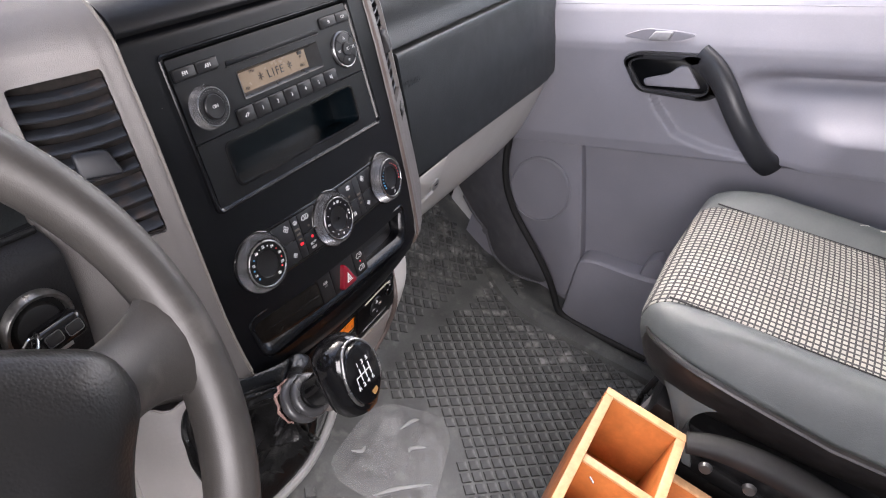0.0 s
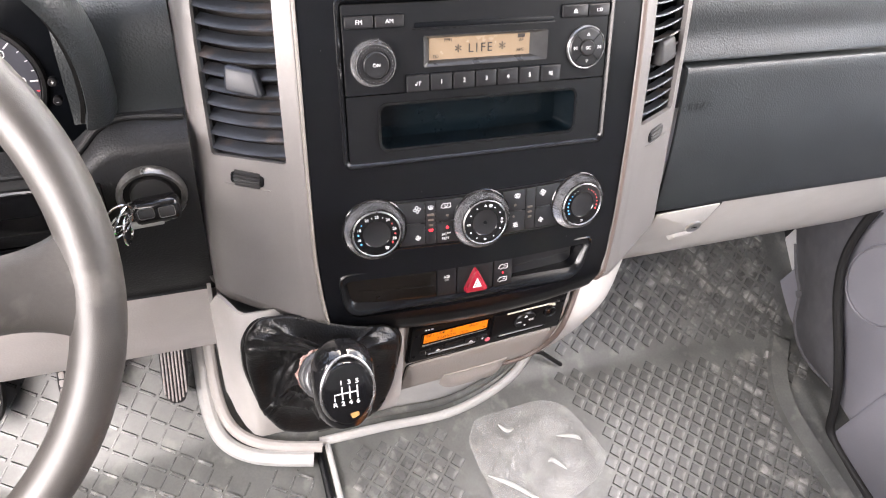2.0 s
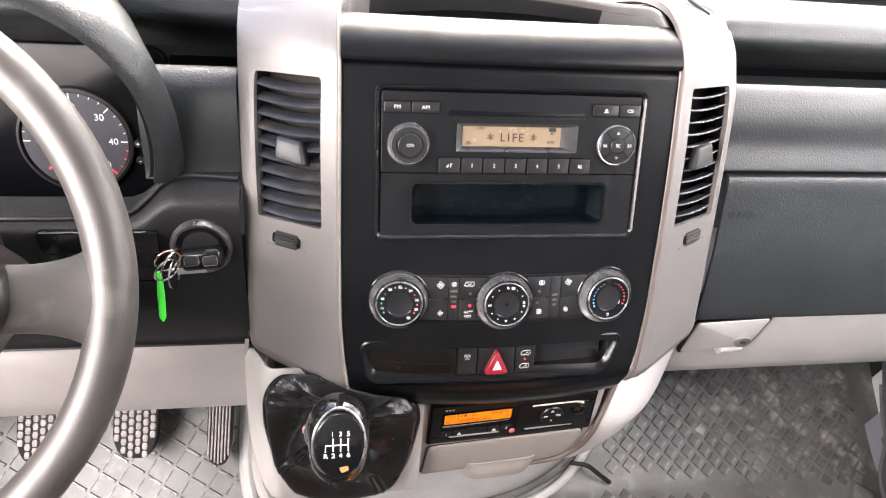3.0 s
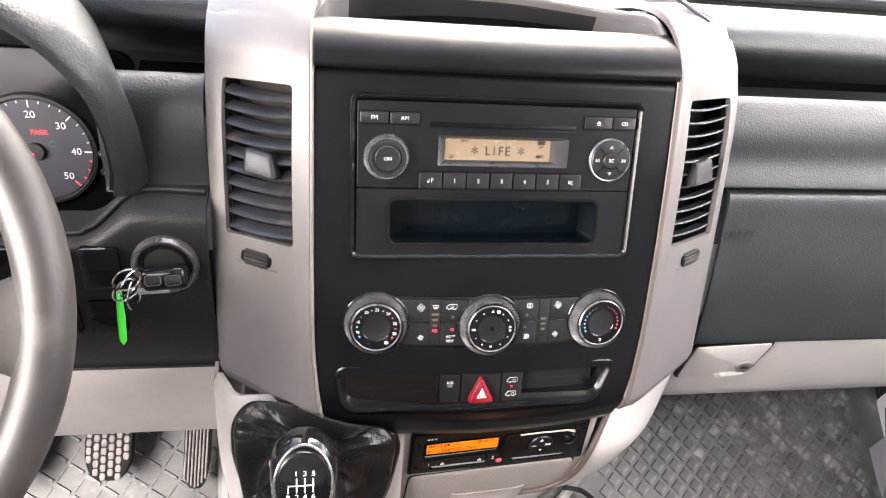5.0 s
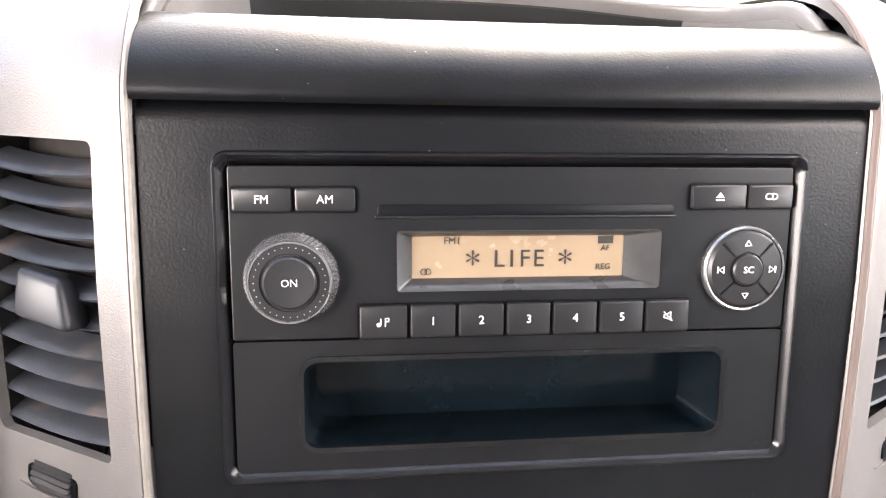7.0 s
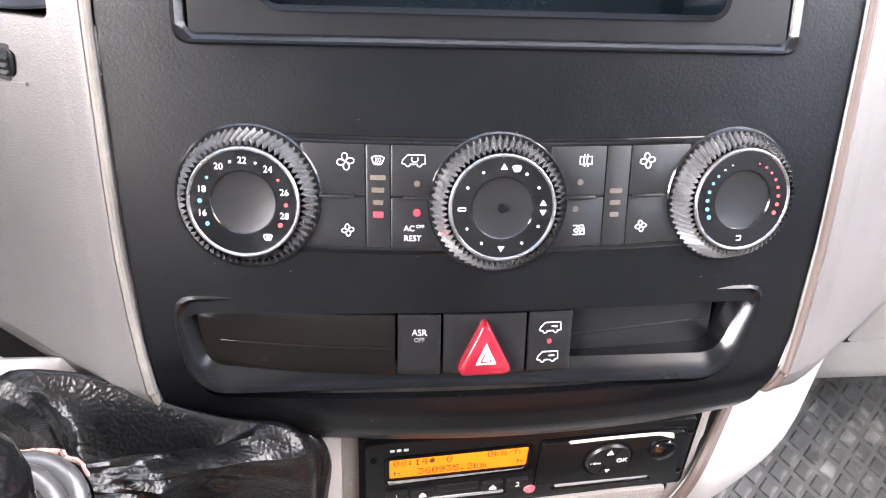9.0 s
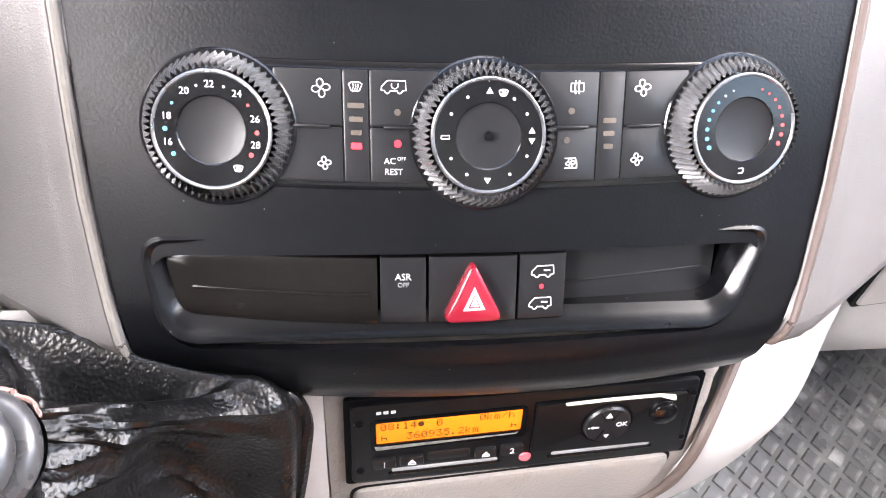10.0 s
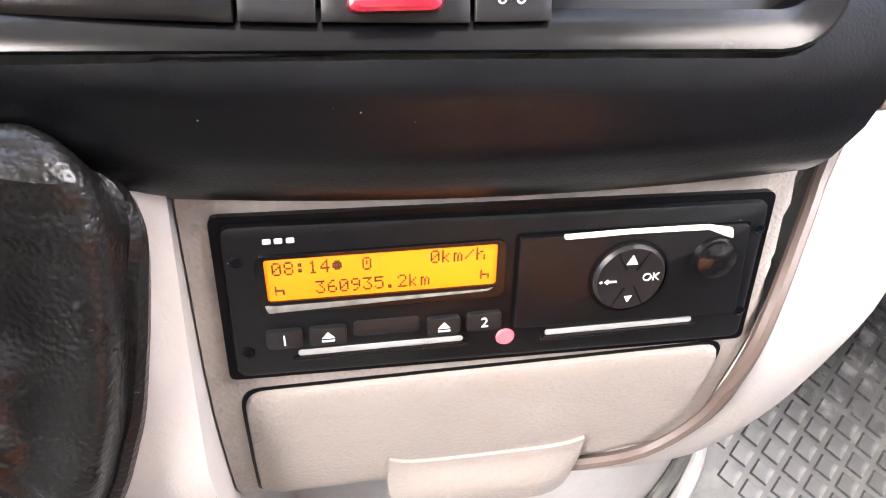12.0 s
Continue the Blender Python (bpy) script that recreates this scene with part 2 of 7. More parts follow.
def sweep(pts, section, closed=False, up=(0, 0, 1), scale=None):
    """Carries a closed section (across, up) along points."""
    P = [Vector(p) for p in pts]
    n, bm, rings = len(P), bmesh.new(), []
    for i, p in enumerate(P):
        d = (P[(i + 1) % n] - P[i - 1]) if closed else (P[min(i + 1, n - 1)] - P[max(i - 1, 0)])
        d.normalize()
        u = Vector(up(i, n) if callable(up) else up)
        side = d.cross(u)
        side = side.normalized() if side.length > 1e-5 else d.orthogonal().normalized()
        v = side.cross(d)
        k = scale(i / max(n - 1, 1)) if scale else 1.0
        rings.append([bm.verts.new(p + side * a * k + v * b * k) for a, b in section])
    m = len(section)
    for i in range(n if closed else n - 1):
        a, b = rings[i], rings[(i + 1) % n]
        for j in range(m):
            bm.faces.new((a[j], a[(j + 1) % m], b[(j + 1) % m], b[j]))
    if not closed:
        bm.faces.new(rings[0][::-1])
        bm.faces.new(rings[-1])
    return bm


def disc(r, n=12, sx=1.0):
    return [(r * sx * math.cos(2 * math.pi * i / n), r * math.sin(2 * math.pi * i / n)) for i in range(n)]


def tube(pts, r, n=10, closed=False, scale=None):
    return sweep(pts, disc(r, n), closed, scale=scale)


def shell(f, us, vs, thick=0.003):
    """A solid sheet over a surface f(u, v) with its back set off along the normals."""
    bm = bmesh.new()
    P = [[Vector(f(u, v)) for v in vs] for u in us]
    nu, nv = len(us), len(vs)

    def normal(i, j):
        a = P[min(i + 1, nu - 1)][j] - P[max(i - 1, 0)][j]
        b = P[i][min(j + 1, nv - 1)] - P[i][max(j - 1, 0)]
        c = a.cross(b)
        return c.normalized() if c.length > 1e-12 else Vector((0, 0, 1))

    A = [[bm.verts.new(P[i][j]) for j in range(nv)] for i in range(nu)]
    B = [[bm.verts.new(P[i][j] - normal(i, j) * thick) for j in range(nv)] for i in range(nu)]
    for i in range(nu - 1):
        for j in range(nv - 1):
            bm.faces.new((A[i][j], A[i + 1][j], A[i + 1][j + 1], A[i][j + 1]))
            bm.faces.new((B[i][j], B[i][j + 1], B[i + 1][j + 1], B[i + 1][j]))
    for i in range(nu - 1):
        for j, w in ((0, 1), (nv - 1, 0)):
            q = (A[i][j], B[i][j], B[i + 1][j], A[i + 1][j])
            bm.faces.new(q if w else q[::-1])
    for j in range(nv - 1):
        for i, w in ((0, 0), (nu - 1, 1)):
            q = (A[i][j], B[i][j], B[i][j + 1], A[i][j + 1])
            bm.faces.new(q if w else q[::-1])
    return bm


def lin(a, b, n):
    return [a + (b - a) * i / (n - 1) for i in range(n)]


def interp(x, table):
    """Straight lines between (x, y) rows."""
    if x <= table[0][0]:
        return table[0][1]
    for (a, p), (b, q) in zip(table, table[1:]):
        if x <= b:
            return p + (q - p) * (x - a) / (b - a)
    return table[-1][1]


def cut(ob, *cutters):
    """Takes solids away from a mesh."""
    for bm in cutters:
        c = new("cutter", to_mesh("cutter", finish(bm), M_DEEP))
        mod = ob.modifiers.new("cut", "BOOLEAN")
        mod.operation, mod.object, mod.solver = "DIFFERENCE", c, "EXACT"
        dg = bpy.context.evaluated_depsgraph_get()
        me = bpy.data.meshes.new_from_object(ob.evaluated_get(dg))
        ob.modifiers.clear()
        old = ob.data
        ob.data = me
        bpy.data.meshes.remove(old)
        old = c.data
        bpy.data.objects.remove(c)
        bpy.data.meshes.remove(old)
    bm = bmesh.new()
    bm.from_mesh(ob.data)
    for e in bm.edges:
        if len(e.link_faces) == 2 and e.calc_face_angle(0.0) > radians(30):
            e.smooth = False
    bm.to_mesh(ob.data)
    bm.free()
    ob.modifiers.new("normals", "WEIGHTED_NORMAL").keep_sharp = True
    return ob


def lettering(text, size, depth=0.0002, squeeze=1.0):
    """Raised letters centred on the origin in the xy plane."""
    cu = bpy.data.curves.new("t", "FONT")
    cu.body, cu.size, cu.extrude, cu.align_x, cu.align_y, cu.resolution_u = text, size, depth, "CENTER", "CENTER", 3
    ob = new("t", cu)
    dg = bpy.context.evaluated_depsgraph_get()
    me = bpy.data.meshes.new_from_object(ob.evaluated_get(dg))
    bpy.data.objects.remove(ob)
    bpy.data.curves.remove(cu)
    bm = bmesh.new()
    bm.from_mesh(me)
    bpy.data.meshes.remove(me)
    return xf(bm, Matrix.Diagonal((squeeze, 1, 1, 1)))


def move(x=0, y=0, z=0, rx=0, ry=0, rz=0):
    return pose(x, y, z, rx, ry, rz)


# ---- the centre console's face: x across, z up, d out of the face ----
PROFILE = [(0.492, -0.036), (0.500, -0.042), (0.515, -0.046), (0.535, -0.045), (0.553, -0.0365), (0.672, 0.036), (0.7975, 0.1164), (0.7995, 0.1182), (0.8012, 0.1212), (0.8024, 0.1260), (0.86, 0.18)]
EDGE = [(0.55, 0.0148), (0.74, 0.0095), (0.79, 0.0110)]
ARCH = [(0.55, 0.6), (0.60, 0.5), (0.67, 0.2), (0.74, 0.06)]


def bow(x, z=0.55):
    """How far the face falls back towards its sides: strongly low down, hardly at the radio."""
    a, k = abs(x), interp(z, ARCH)
    mid = interp(z, EDGE) - k * (0.0246 - min(a, 0.165) ** 2)
    return mid + (0.0 if a < 0.165 else 0.002 + 0.198 * (a - 0.165) + 0.45 * max(0.0, a - 0.17))


def face_at(x, z, d=0.0):
    y = interp(z, PROFILE) + bow(x, z)
    tz = (interp(z + 0.002, PROFILE) - interp(z - 0.002, PROFILE)) / 0.004
    tx = (bow(x + 0.001, z) - bow(x - 0.001, z)) / 0.002
    n = Vector((tx, -1, tz)).normalized()
    return Vector((x, y, z)) + n * d


def face_frame(x, z, d=0.0, flat=True, skew=False):
    """A pose on the face: its x across, its y up the face, its z out of it."""
    tz = (interp(z + 0.006, PROFILE) - interp(z - 0.006, PROFILE) + bow(x, z + 0.006) - bow(x, z - 0.006)) / 0.012
    up = Vector((0, tz, 1)).normalized()
    ax = Vector((1, 0, 0)) if flat else Vector((1, (bow(x + 0.001, z) - bow(x - 0.001, z)) / 0.002, 0)).normalized()
    n = ax.cross(up).normalized()
    if not skew:
        up = n.cross(ax)
    m = Matrix((ax, up, n)).transposed().to_4x4()
    m.translation = face_at(x, z) + n * d
    return m


def wrap(bm, zc, k):
    """Lays a flat piece (x, up, out) on the bowed face about the height zc."""
    for v in bm.verts:
        v.co = face_at(v.co.x, zc + v.co.y * k, v.co.z)
    return bm


def stroke(pts, w=0.0004, depth=0.00025, closed=False):
    """A flat line drawn through points of the xy plane."""
    return sweep([(x, y, 0) for x, y in pts], [(-w / 2, -depth), (w / 2, -depth), (w / 2, depth), (-w / 2, depth)], closed)


def arc(r, a0, a1, n=16, cx=0.0, cy=0.0):
    return [(cx + r * math.cos(radians(a0 + (a1 - a0) * i / n)), cy + r * math.sin(radians(a0 + (a1 - a0) * i / n))) for i in range(n + 1)]


def flat_shape(pts, depth=0.00025):
    return plate(pts, -depth, depth, 0)


# ---- the cab's large structure (built in the cab's own axes, x to the passenger side, y ahead) ----
def band(name, prof, x0, x1, mat, parent=None, label="", thick=0.004, nx=12, bend=None, per=4):
    """A moulding with a side profile of (y, z) points carried across the cab."""
    pts = smooth_path([(0, *p) for p in prof], per)
    n = len(pts)

    def f(u, v):
        p = pts[v]
        b = bend(u, p) if bend else (0, 0)
        return (u, p.y + b[0], p.z + b[1])
    return part(name, shell(f, lin(x0, x1, nx), list(range(n)), thick), mat, parent, label)


def structure(ob, label, category):
    return tagged(ob, label, category, kind="structure")


dash_driver = thing("dashboard_driver_side", "dark slate vinyl dashboard half with warm grey knee panel", "dashboard", kind="structure")
dash_pass = thing("dashboard_passenger_side", "dark slate vinyl dashboard half above light grey lower panel", "dashboard", kind="structure")
# driver's half
band("knee_panel", [(0.060, 0.489), (0.052, 0.470), (0.055, 0.40), (0.066, 0.335), (0.085, 0.315), (0.20, 0.30), (0.34, 0.33)], -0.88, -0.249, M_KNEE, dash_driver, "warm grey knee panel")
def cluster_dip(u, p):
    """The panel's top edge dips under the instrument cluster."""
    k = min(1.0, max(0.0, (-0.305 - u) / 0.045)) * min(1.0, max(0.0, (p.z - 0.60) / 0.06))
    k = k * k * (3 - 2 * k)
    return (-0.012 * k, -0.024 * k)


band("switch_panel", [(0.20, 0.496), (0.062, 0.494), (0.050, 0.50), (0.048, 0.55), (0.058, 0.61), (0.078, 0.665), (0.092, 0.679), (0.122, 0.682)], -0.88, -0.249, M_PANEL, dash_driver, nx=64, bend=cluster_dip)
band("upper_pad", [(0.116, 0.676), (0.122, 0.686), (0.132, 0.715), (0.142, 0.737), (0.154, 0.752), (0.168, 0.758), (0.180, 0.757), (0.190, 0.748), (0.198, 0.722), (0.210, 0.690), (0.26, 0.680), (0.30, 0.685)], -0.335, -0.249, M_DARK, dash_driver)
band("top_pad", [(0.31, 0.69), (0.285, 0.715), (0.260, 0.743), (0.251, 0.757), (0.253, 0.769), (0.265, 0.778), (0.285, 0.779), (0.30, 0.772)], -0.88, -0.20, M_DARK, dash_driver)
band("defroster_cover", [(0.296, 0.771), (0.33, 0.757), (0.42, 0.716), (0.53, 0.664), (0.56, 0.640)], -0.88, 0.0, M_SOFT, dash_driver)
# passenger's half
def pull(u, p):
    k = max(0.0, (u - 0.70) / 0.20)
    return (0.035 * k * k, 0.0)


band("lower_panel", [(0.066, 0.530), (0.050, 0.528), (0.045, 0.520), (0.049, 0.47), (0.054, 0.42), (0.064, 0.375), (0.090, 0.350), (0.22, 0.338), (0.34, 0.35)], 0.200, 0.90, M_LIGHT, dash_pass, "light grey lower panel", bend=pull)
band("glovebox_door", [(0.070, 0.534), (0.040, 0.533), (0.036, 0.540), (0.060, 0.60), (0.092, 0.660), (0.106, 0.686), (0.114, 0.689), (0.13, 0.684)], 0.252, 0.80, M_DARK, dash_pass, "dark grained glovebox door", bend=pull)
band("upper_pad", [(0.130, 0.693), (0.115, 0.694), (0.117, 0.699), (0.132, 0.715), (0.142, 0.737), (0.154, 0.752), (0.168, 0.758), (0.180, 0.757), (0.190, 0.748), (0.198, 0.722), (0.210, 0.690), (0.26, 0.680), (0.30, 0.685)], 0.236, 0.90, M_DARK, dash_pass, bend=pull)
band("dash_corner", [(0.060, 0.534), (0.036, 0.533), (0.034, 0.540), (0.064, 0.60), (0.096, 0.660), (0.110, 0.686), (0.118, 0.689), (0.13, 0.684)], 0.803, 0.90, M_DARK, dash_pass, bend=pull)
band("top_pad", [(0.31, 0.69), (0.285, 0.715), (0.260, 0.743), (0.251, 0.757), (0.253, 0.769), (0.265, 0.778), (0.285, 0.779), (0.30, 0.772)], 0.20, 0.90, M_DARK, dash_pass)
band("defroster_cover", [(0.296, 0.771), (0.33, 0.757), (0.42, 0.716), (0.53, 0.664), (0.56, 0.640)], 0.001, 0.90, M_SOFT, dash_pass)

# floor: one sheet of rubber that rises into the toe board ahead, with the tunnel under the console
def floor_z(x, y):
    k = max(0.0, y - 0.03)
    return -0.006 + 0.48 * k * k / (k + 0.03) + (1.8 * (y - 0.36) ** 2 if y > 0.36 else 0.0)


def on_floor(x, y, turn=0.0, lift=-0.0002):
    """A pose on the floor, leaning with it."""
    lean = math.atan((floor_z(x, y + 0.004) - floor_z(x, y - 0.004)) / 0.008)
    return Matrix.Translation((x, y, floor_z(x, y) + lift)) @ Matrix.Rotation(lean, 4, "X") @ Matrix.Rotation(radians(turn), 4, "Z")


floor = thing("floor", "worn grey rubber cab floor with square studs", "floor", kind="structure")
part("base_sheet", shell(lambda u, v: (u, v, floor_z(u, v)), lin(-0.95, 0.92, 20), lin(-1.3, 0.0, 12) + lin(0.01, 0.62, 50), 0.01), M_MAT, floor)

# passenger door
door = thing("passenger_door", "grey moulded plastic passenger door trim", "door", kind="structure")


def belt_z(y):
    return 0.686 - 0.43 * y


def door_x(y, z):
    """How far out the trim lies at each place."""
    h = z + 0.43 * y
    x = interp(h, [(-0.3, 0.866), (0.0, 0.864), (0.30, 0.860), (0.364, 0.853), (0.375, 0.836), (0.384, 0.808), (0.41, 0.802), (0.50, 0.798), (0.605, 0.797), (0.618, 0.799), (0.630, 0.805), (0.655, 0.820), (0.675, 0.832), (0.686, 0.845)])
    return x


part("belt_cap", shell(lambda u, v: (0.843 + 0.06 * v, u, belt_z(u) - 0.001 + 0.008 * math.sin(min(v * 3, 1) * math.pi / 2)), lin(0.24, -0.85, 30), lin(0, 1, 10), 0.01), M_DOOR, door)

# shell of the cab, so that light comes in only by the windows
cab = thing("cab_shell", "white van cab shell with grey lining", "vehicle cab", kind="structure")
M_LINING = material("light_headliner", (0.34, 0.335, 0.33), 0.8, grain=0.3, grain_size=0.002)
M_BODY = material("white_body_paint", (0.70, 0.70, 0.69), 0.25, coat=0.5)
M_PILLAR = material("grey_pillar_trim", (0.16, 0.16, 0.165), 0.6, grain=0.2)
part("roof", xf(rbox(1.90, 1.55, 0.04, 0.01), move(0, -0.62, 1.62, -10)), M_LINING, cab)
# unseen rear wall, grey above and black below to grade the fascia's reflections
part("rear_reflect_upper", xf(rbox(1.90, 0.04, 0.84, 0.01), move(0, -1.38, 1.25)), M_LINING, cab, "unseen grey upper sheet added for the fascia's reflections")
part("rear_reflect_lower", xf(rbox(1.90, 0.04, 1.055, 0.01), move(0, -1.38, 0.30)), M_SOFT, cab, "unseen black lower sheet added for the fascia's reflections")
# unseen dark sheets added to keep stray light out of the footwells
for s in (1, -1):
    part("footwell_light_block", xf(rbox(0.02, 0.46, 0.95, 0.005), move(s * 0.912, 0.42, 0.135)), M_SOFT, cab)
for s, nm in ((1, "right"), (-1, "left")):
    part("pillar_front", sweep([(s * 0.92, 0.58, 0.55), (s * 0.88, 0.36, 0.95), (s * 0.80, 0.06, 1.50)], rrect(0.07, 0.09, 0.02)), M_PILLAR, cab)
    part("pillar_rear", xf(rbox(0.06, 0.30, 1.75, 0.02), move(s * 0.92, -1.2, 0.8)), M_PILLAR, cab)
    part("roof_rail", xf(rbox(0.08, 1.5, 0.10, 0.02), move(s * 0.90, -0.62, 1.53, -10)), M_PILLAR, cab)
part("side_panel", xf(rbox(0.03, 1.5, 1.02, 0.01), move(0.915, -0.55, 0.19, 0)), M_BODY, cab)
# plain unseen panel added on the driver's side to lower the ambient light
part("side_panel", xf(rbox(0.03, 1.5, 1.12, 0.01), move(-0.945, -0.55, 0.24, 0)), M_PILLAR, cab)
part("front_wall", xf(rbox(1.90, 0.03, 0.80, 0.01), move(0, 0.62, 0.24)), M_SOFT, cab)
part("cowl", xf(rbox(1.86, 0.34, 0.02, 0.008), move(0, 0.76, 0.585, -20)), M_SOFT, cab, "black plastic wiper cowl")
part("bonnet_edge", xf(rbox(1.86, 0.30, 0.03, 0.012), move(0, 1.03, 0.47, -24)), M_BODY, cab)


# ---- centre console ----
HALF = [(0.492, 0.138), (0.51, 0.142), (0.53, 0.147), (0.56, 0.152), (0.60, 0.1555), (0.68, 0.1560), (0.80, 0.1550), (0.86, 0.1550)]
console = thing("centre_console", "black centre console face between silver grey trim pillars", "centre console", kind="structure")


def hole(outline, x, z, d0, d1, flat=True):
    """A cutter through the face: the outline is in the plane of the face at (x, z)."""
    return xf(plate(outline, d0, d1, 0), face_frame(x, z, 0, flat))


zs = sorted(set(lin(0.493, 0.56, 16) + lin(0.56, 0.7960, 22) + [0.7975, 0.7985, 0.7995, 0.8004, 0.8012, 0.8024]))
fascia = part("fascia", shell(lambda u, v: face_at(u * interp(v, HALF), v), lin(-1, 1, 41), zs, 0.006), M_BLACK, console, "black grained plastic fascia")
TILTC = 1 / 0.842
RZ = 0.7295
cut(fascia, hole(rrect(0.2510, 0.117 * TILTC, 0.006), 0, RZ, -0.03, 0.03), hole(rpoly([(-0.1372, 0.0222), (0.1318, 0.0232), (0.1168, -0.0185), (-0.1302, -0.0205)], 0.014), 0, 0.5595, -0.03, 0.03))
# black roll above the face
roll = [(0.118, 0.806), (0.1195, 0.811), (0.130, 0.8185), (0.145, 0.8225), (0.160, 0.8215), (0.175, 0.8160), (0.188, 0.8060), (0.197, 0.792), (0.200, 0.76)]
band("top_roll", roll, -0.156, 0.156, M_BLACK, console, "smooth black roll above the radio", nx=31, bend=lambda u, p: (bow(u, 0.8), 0))
part("tray_floor", shell(lambda u, v: (u, 0.20 + 0.11 * v + bow(u, 0.8), 0.772), lin(-0.155, 0.155, 9), lin(0, 1, 3), 0.004), M_DEEP, console)
# hoop that closes the tray behind: a pale rim from pillar to pillar over a black back
hoop = smooth_path([(-0.161, 0.180, 0.8100), (-0.1525, 0.205, 0.8215), (-0.143, 0.238, 0.8085), (-0.112, 0.264, 0.7960), (-0.05, 0.276, 0.7925), (0.0, 0.278, 0.7915), (0.05, 0.276, 0.7905), (0.112, 0.264, 0.7905), (0.143, 0.238, 0.8010), (0.1525, 0.205, 0.8160), (0.161, 0.180, 0.8080)], 5)
part("tray_hoop", sweep(hoop, rrect(0.006, 0.011, 0.0028, 4)), M_SILVER, console, "pale grey hoop round the tray")
cuts = (0, 13, len(hoop) - 15, len(hoop))
for k, mt in enumerate((M_SILVER, M_SOFT, M_SILVER)):
    part("tray_wall", shell(lambda u, v: hoop[u] + Vector((0, -0.002, -0.003 - 0.045 * v)), list(range(cuts[k], min(cuts[k + 1] + 1, len(hoop)))), lin(0, 1, 4), 0.004), mt, console)

TRIM = [(0.519, -0.034), (0.520, -0.041), (0.525, -0.0450), (0.537, -0.0445), (0.553, -0.0365), (0.672, 0.036), (0.780, 0.105), (0.805, 0.122), (0.817, 0.138), (0.825, 0.156), (0.8285, 0.172), (0.8275, 0.190), (0.820, 0.214), (0.803, 0.250), (0.772, 0.300)]


def trim_f(s):
    pts = smooth_path([(0, y, z) for z, y in TRIM], 5)
    n = len(pts)

    def f(u, v):
        p = pts[v]
        w = interp(p.z if p.y < 0.15 else 0.86, HALF) + 0.0012
        outer = 0.2475
        top = 1.0 if p.y > 0.15 else max(0.0, (p.z - 0.76) / 0.07)
        if u <= 1:
            x = w + (outer - w) * u
            rib = 0.0012 * math.exp(-((u - 0.04) / 0.04) ** 2)
            q = Vector((x, p.y + bow(x, p.z), p.z - 0.030 * top * u * u))
            edge = max(0.0, (u - 0.9) / 0.1)
            q.y -= 0.002 + rib - 0.0040 * max(0.0, 1 - u / 0.05) ** 2 - 0.007 * edge * edge
            q.z += rib * 0.6
        else:
            x = outer + 0.003 * min(1, (u - 1) * 3)
            q = Vector((x, p.y + bow(outer, p.z) + 0.006 + (u - 1) * 0.12, p.z - 0.030 * top - (u - 1) * 0.05))
        return (s * q.x, q.y, q.z)
    return f, n


# brown dust, its colour darkened for the shade behind the slats
M_DUCT = material("shaded_brown_dusty_duct", (0.014, 0.010, 0.008), 0.8, spread=0.5, patch=0.006)
M_TAB = material("dark_grey_vent_tab", (0.020, 0.022, 0.027), 0.42, spread=0.2, patch=0.01, spec=0.4)


def vent_grip():
    """A wedge that rides on one slat, thick below and thin at its top."""
    bm = rbox(0.034, 0.021, 0.014, 0.004, 3)
    for v in bm.verts:
        k = (v.co.y + 0.0105) / 0.021
        v.co.x *= 0.78 + 0.22 * (1 - k)
        v.co.z *= 1.15 - 0.6 * k
    return bm


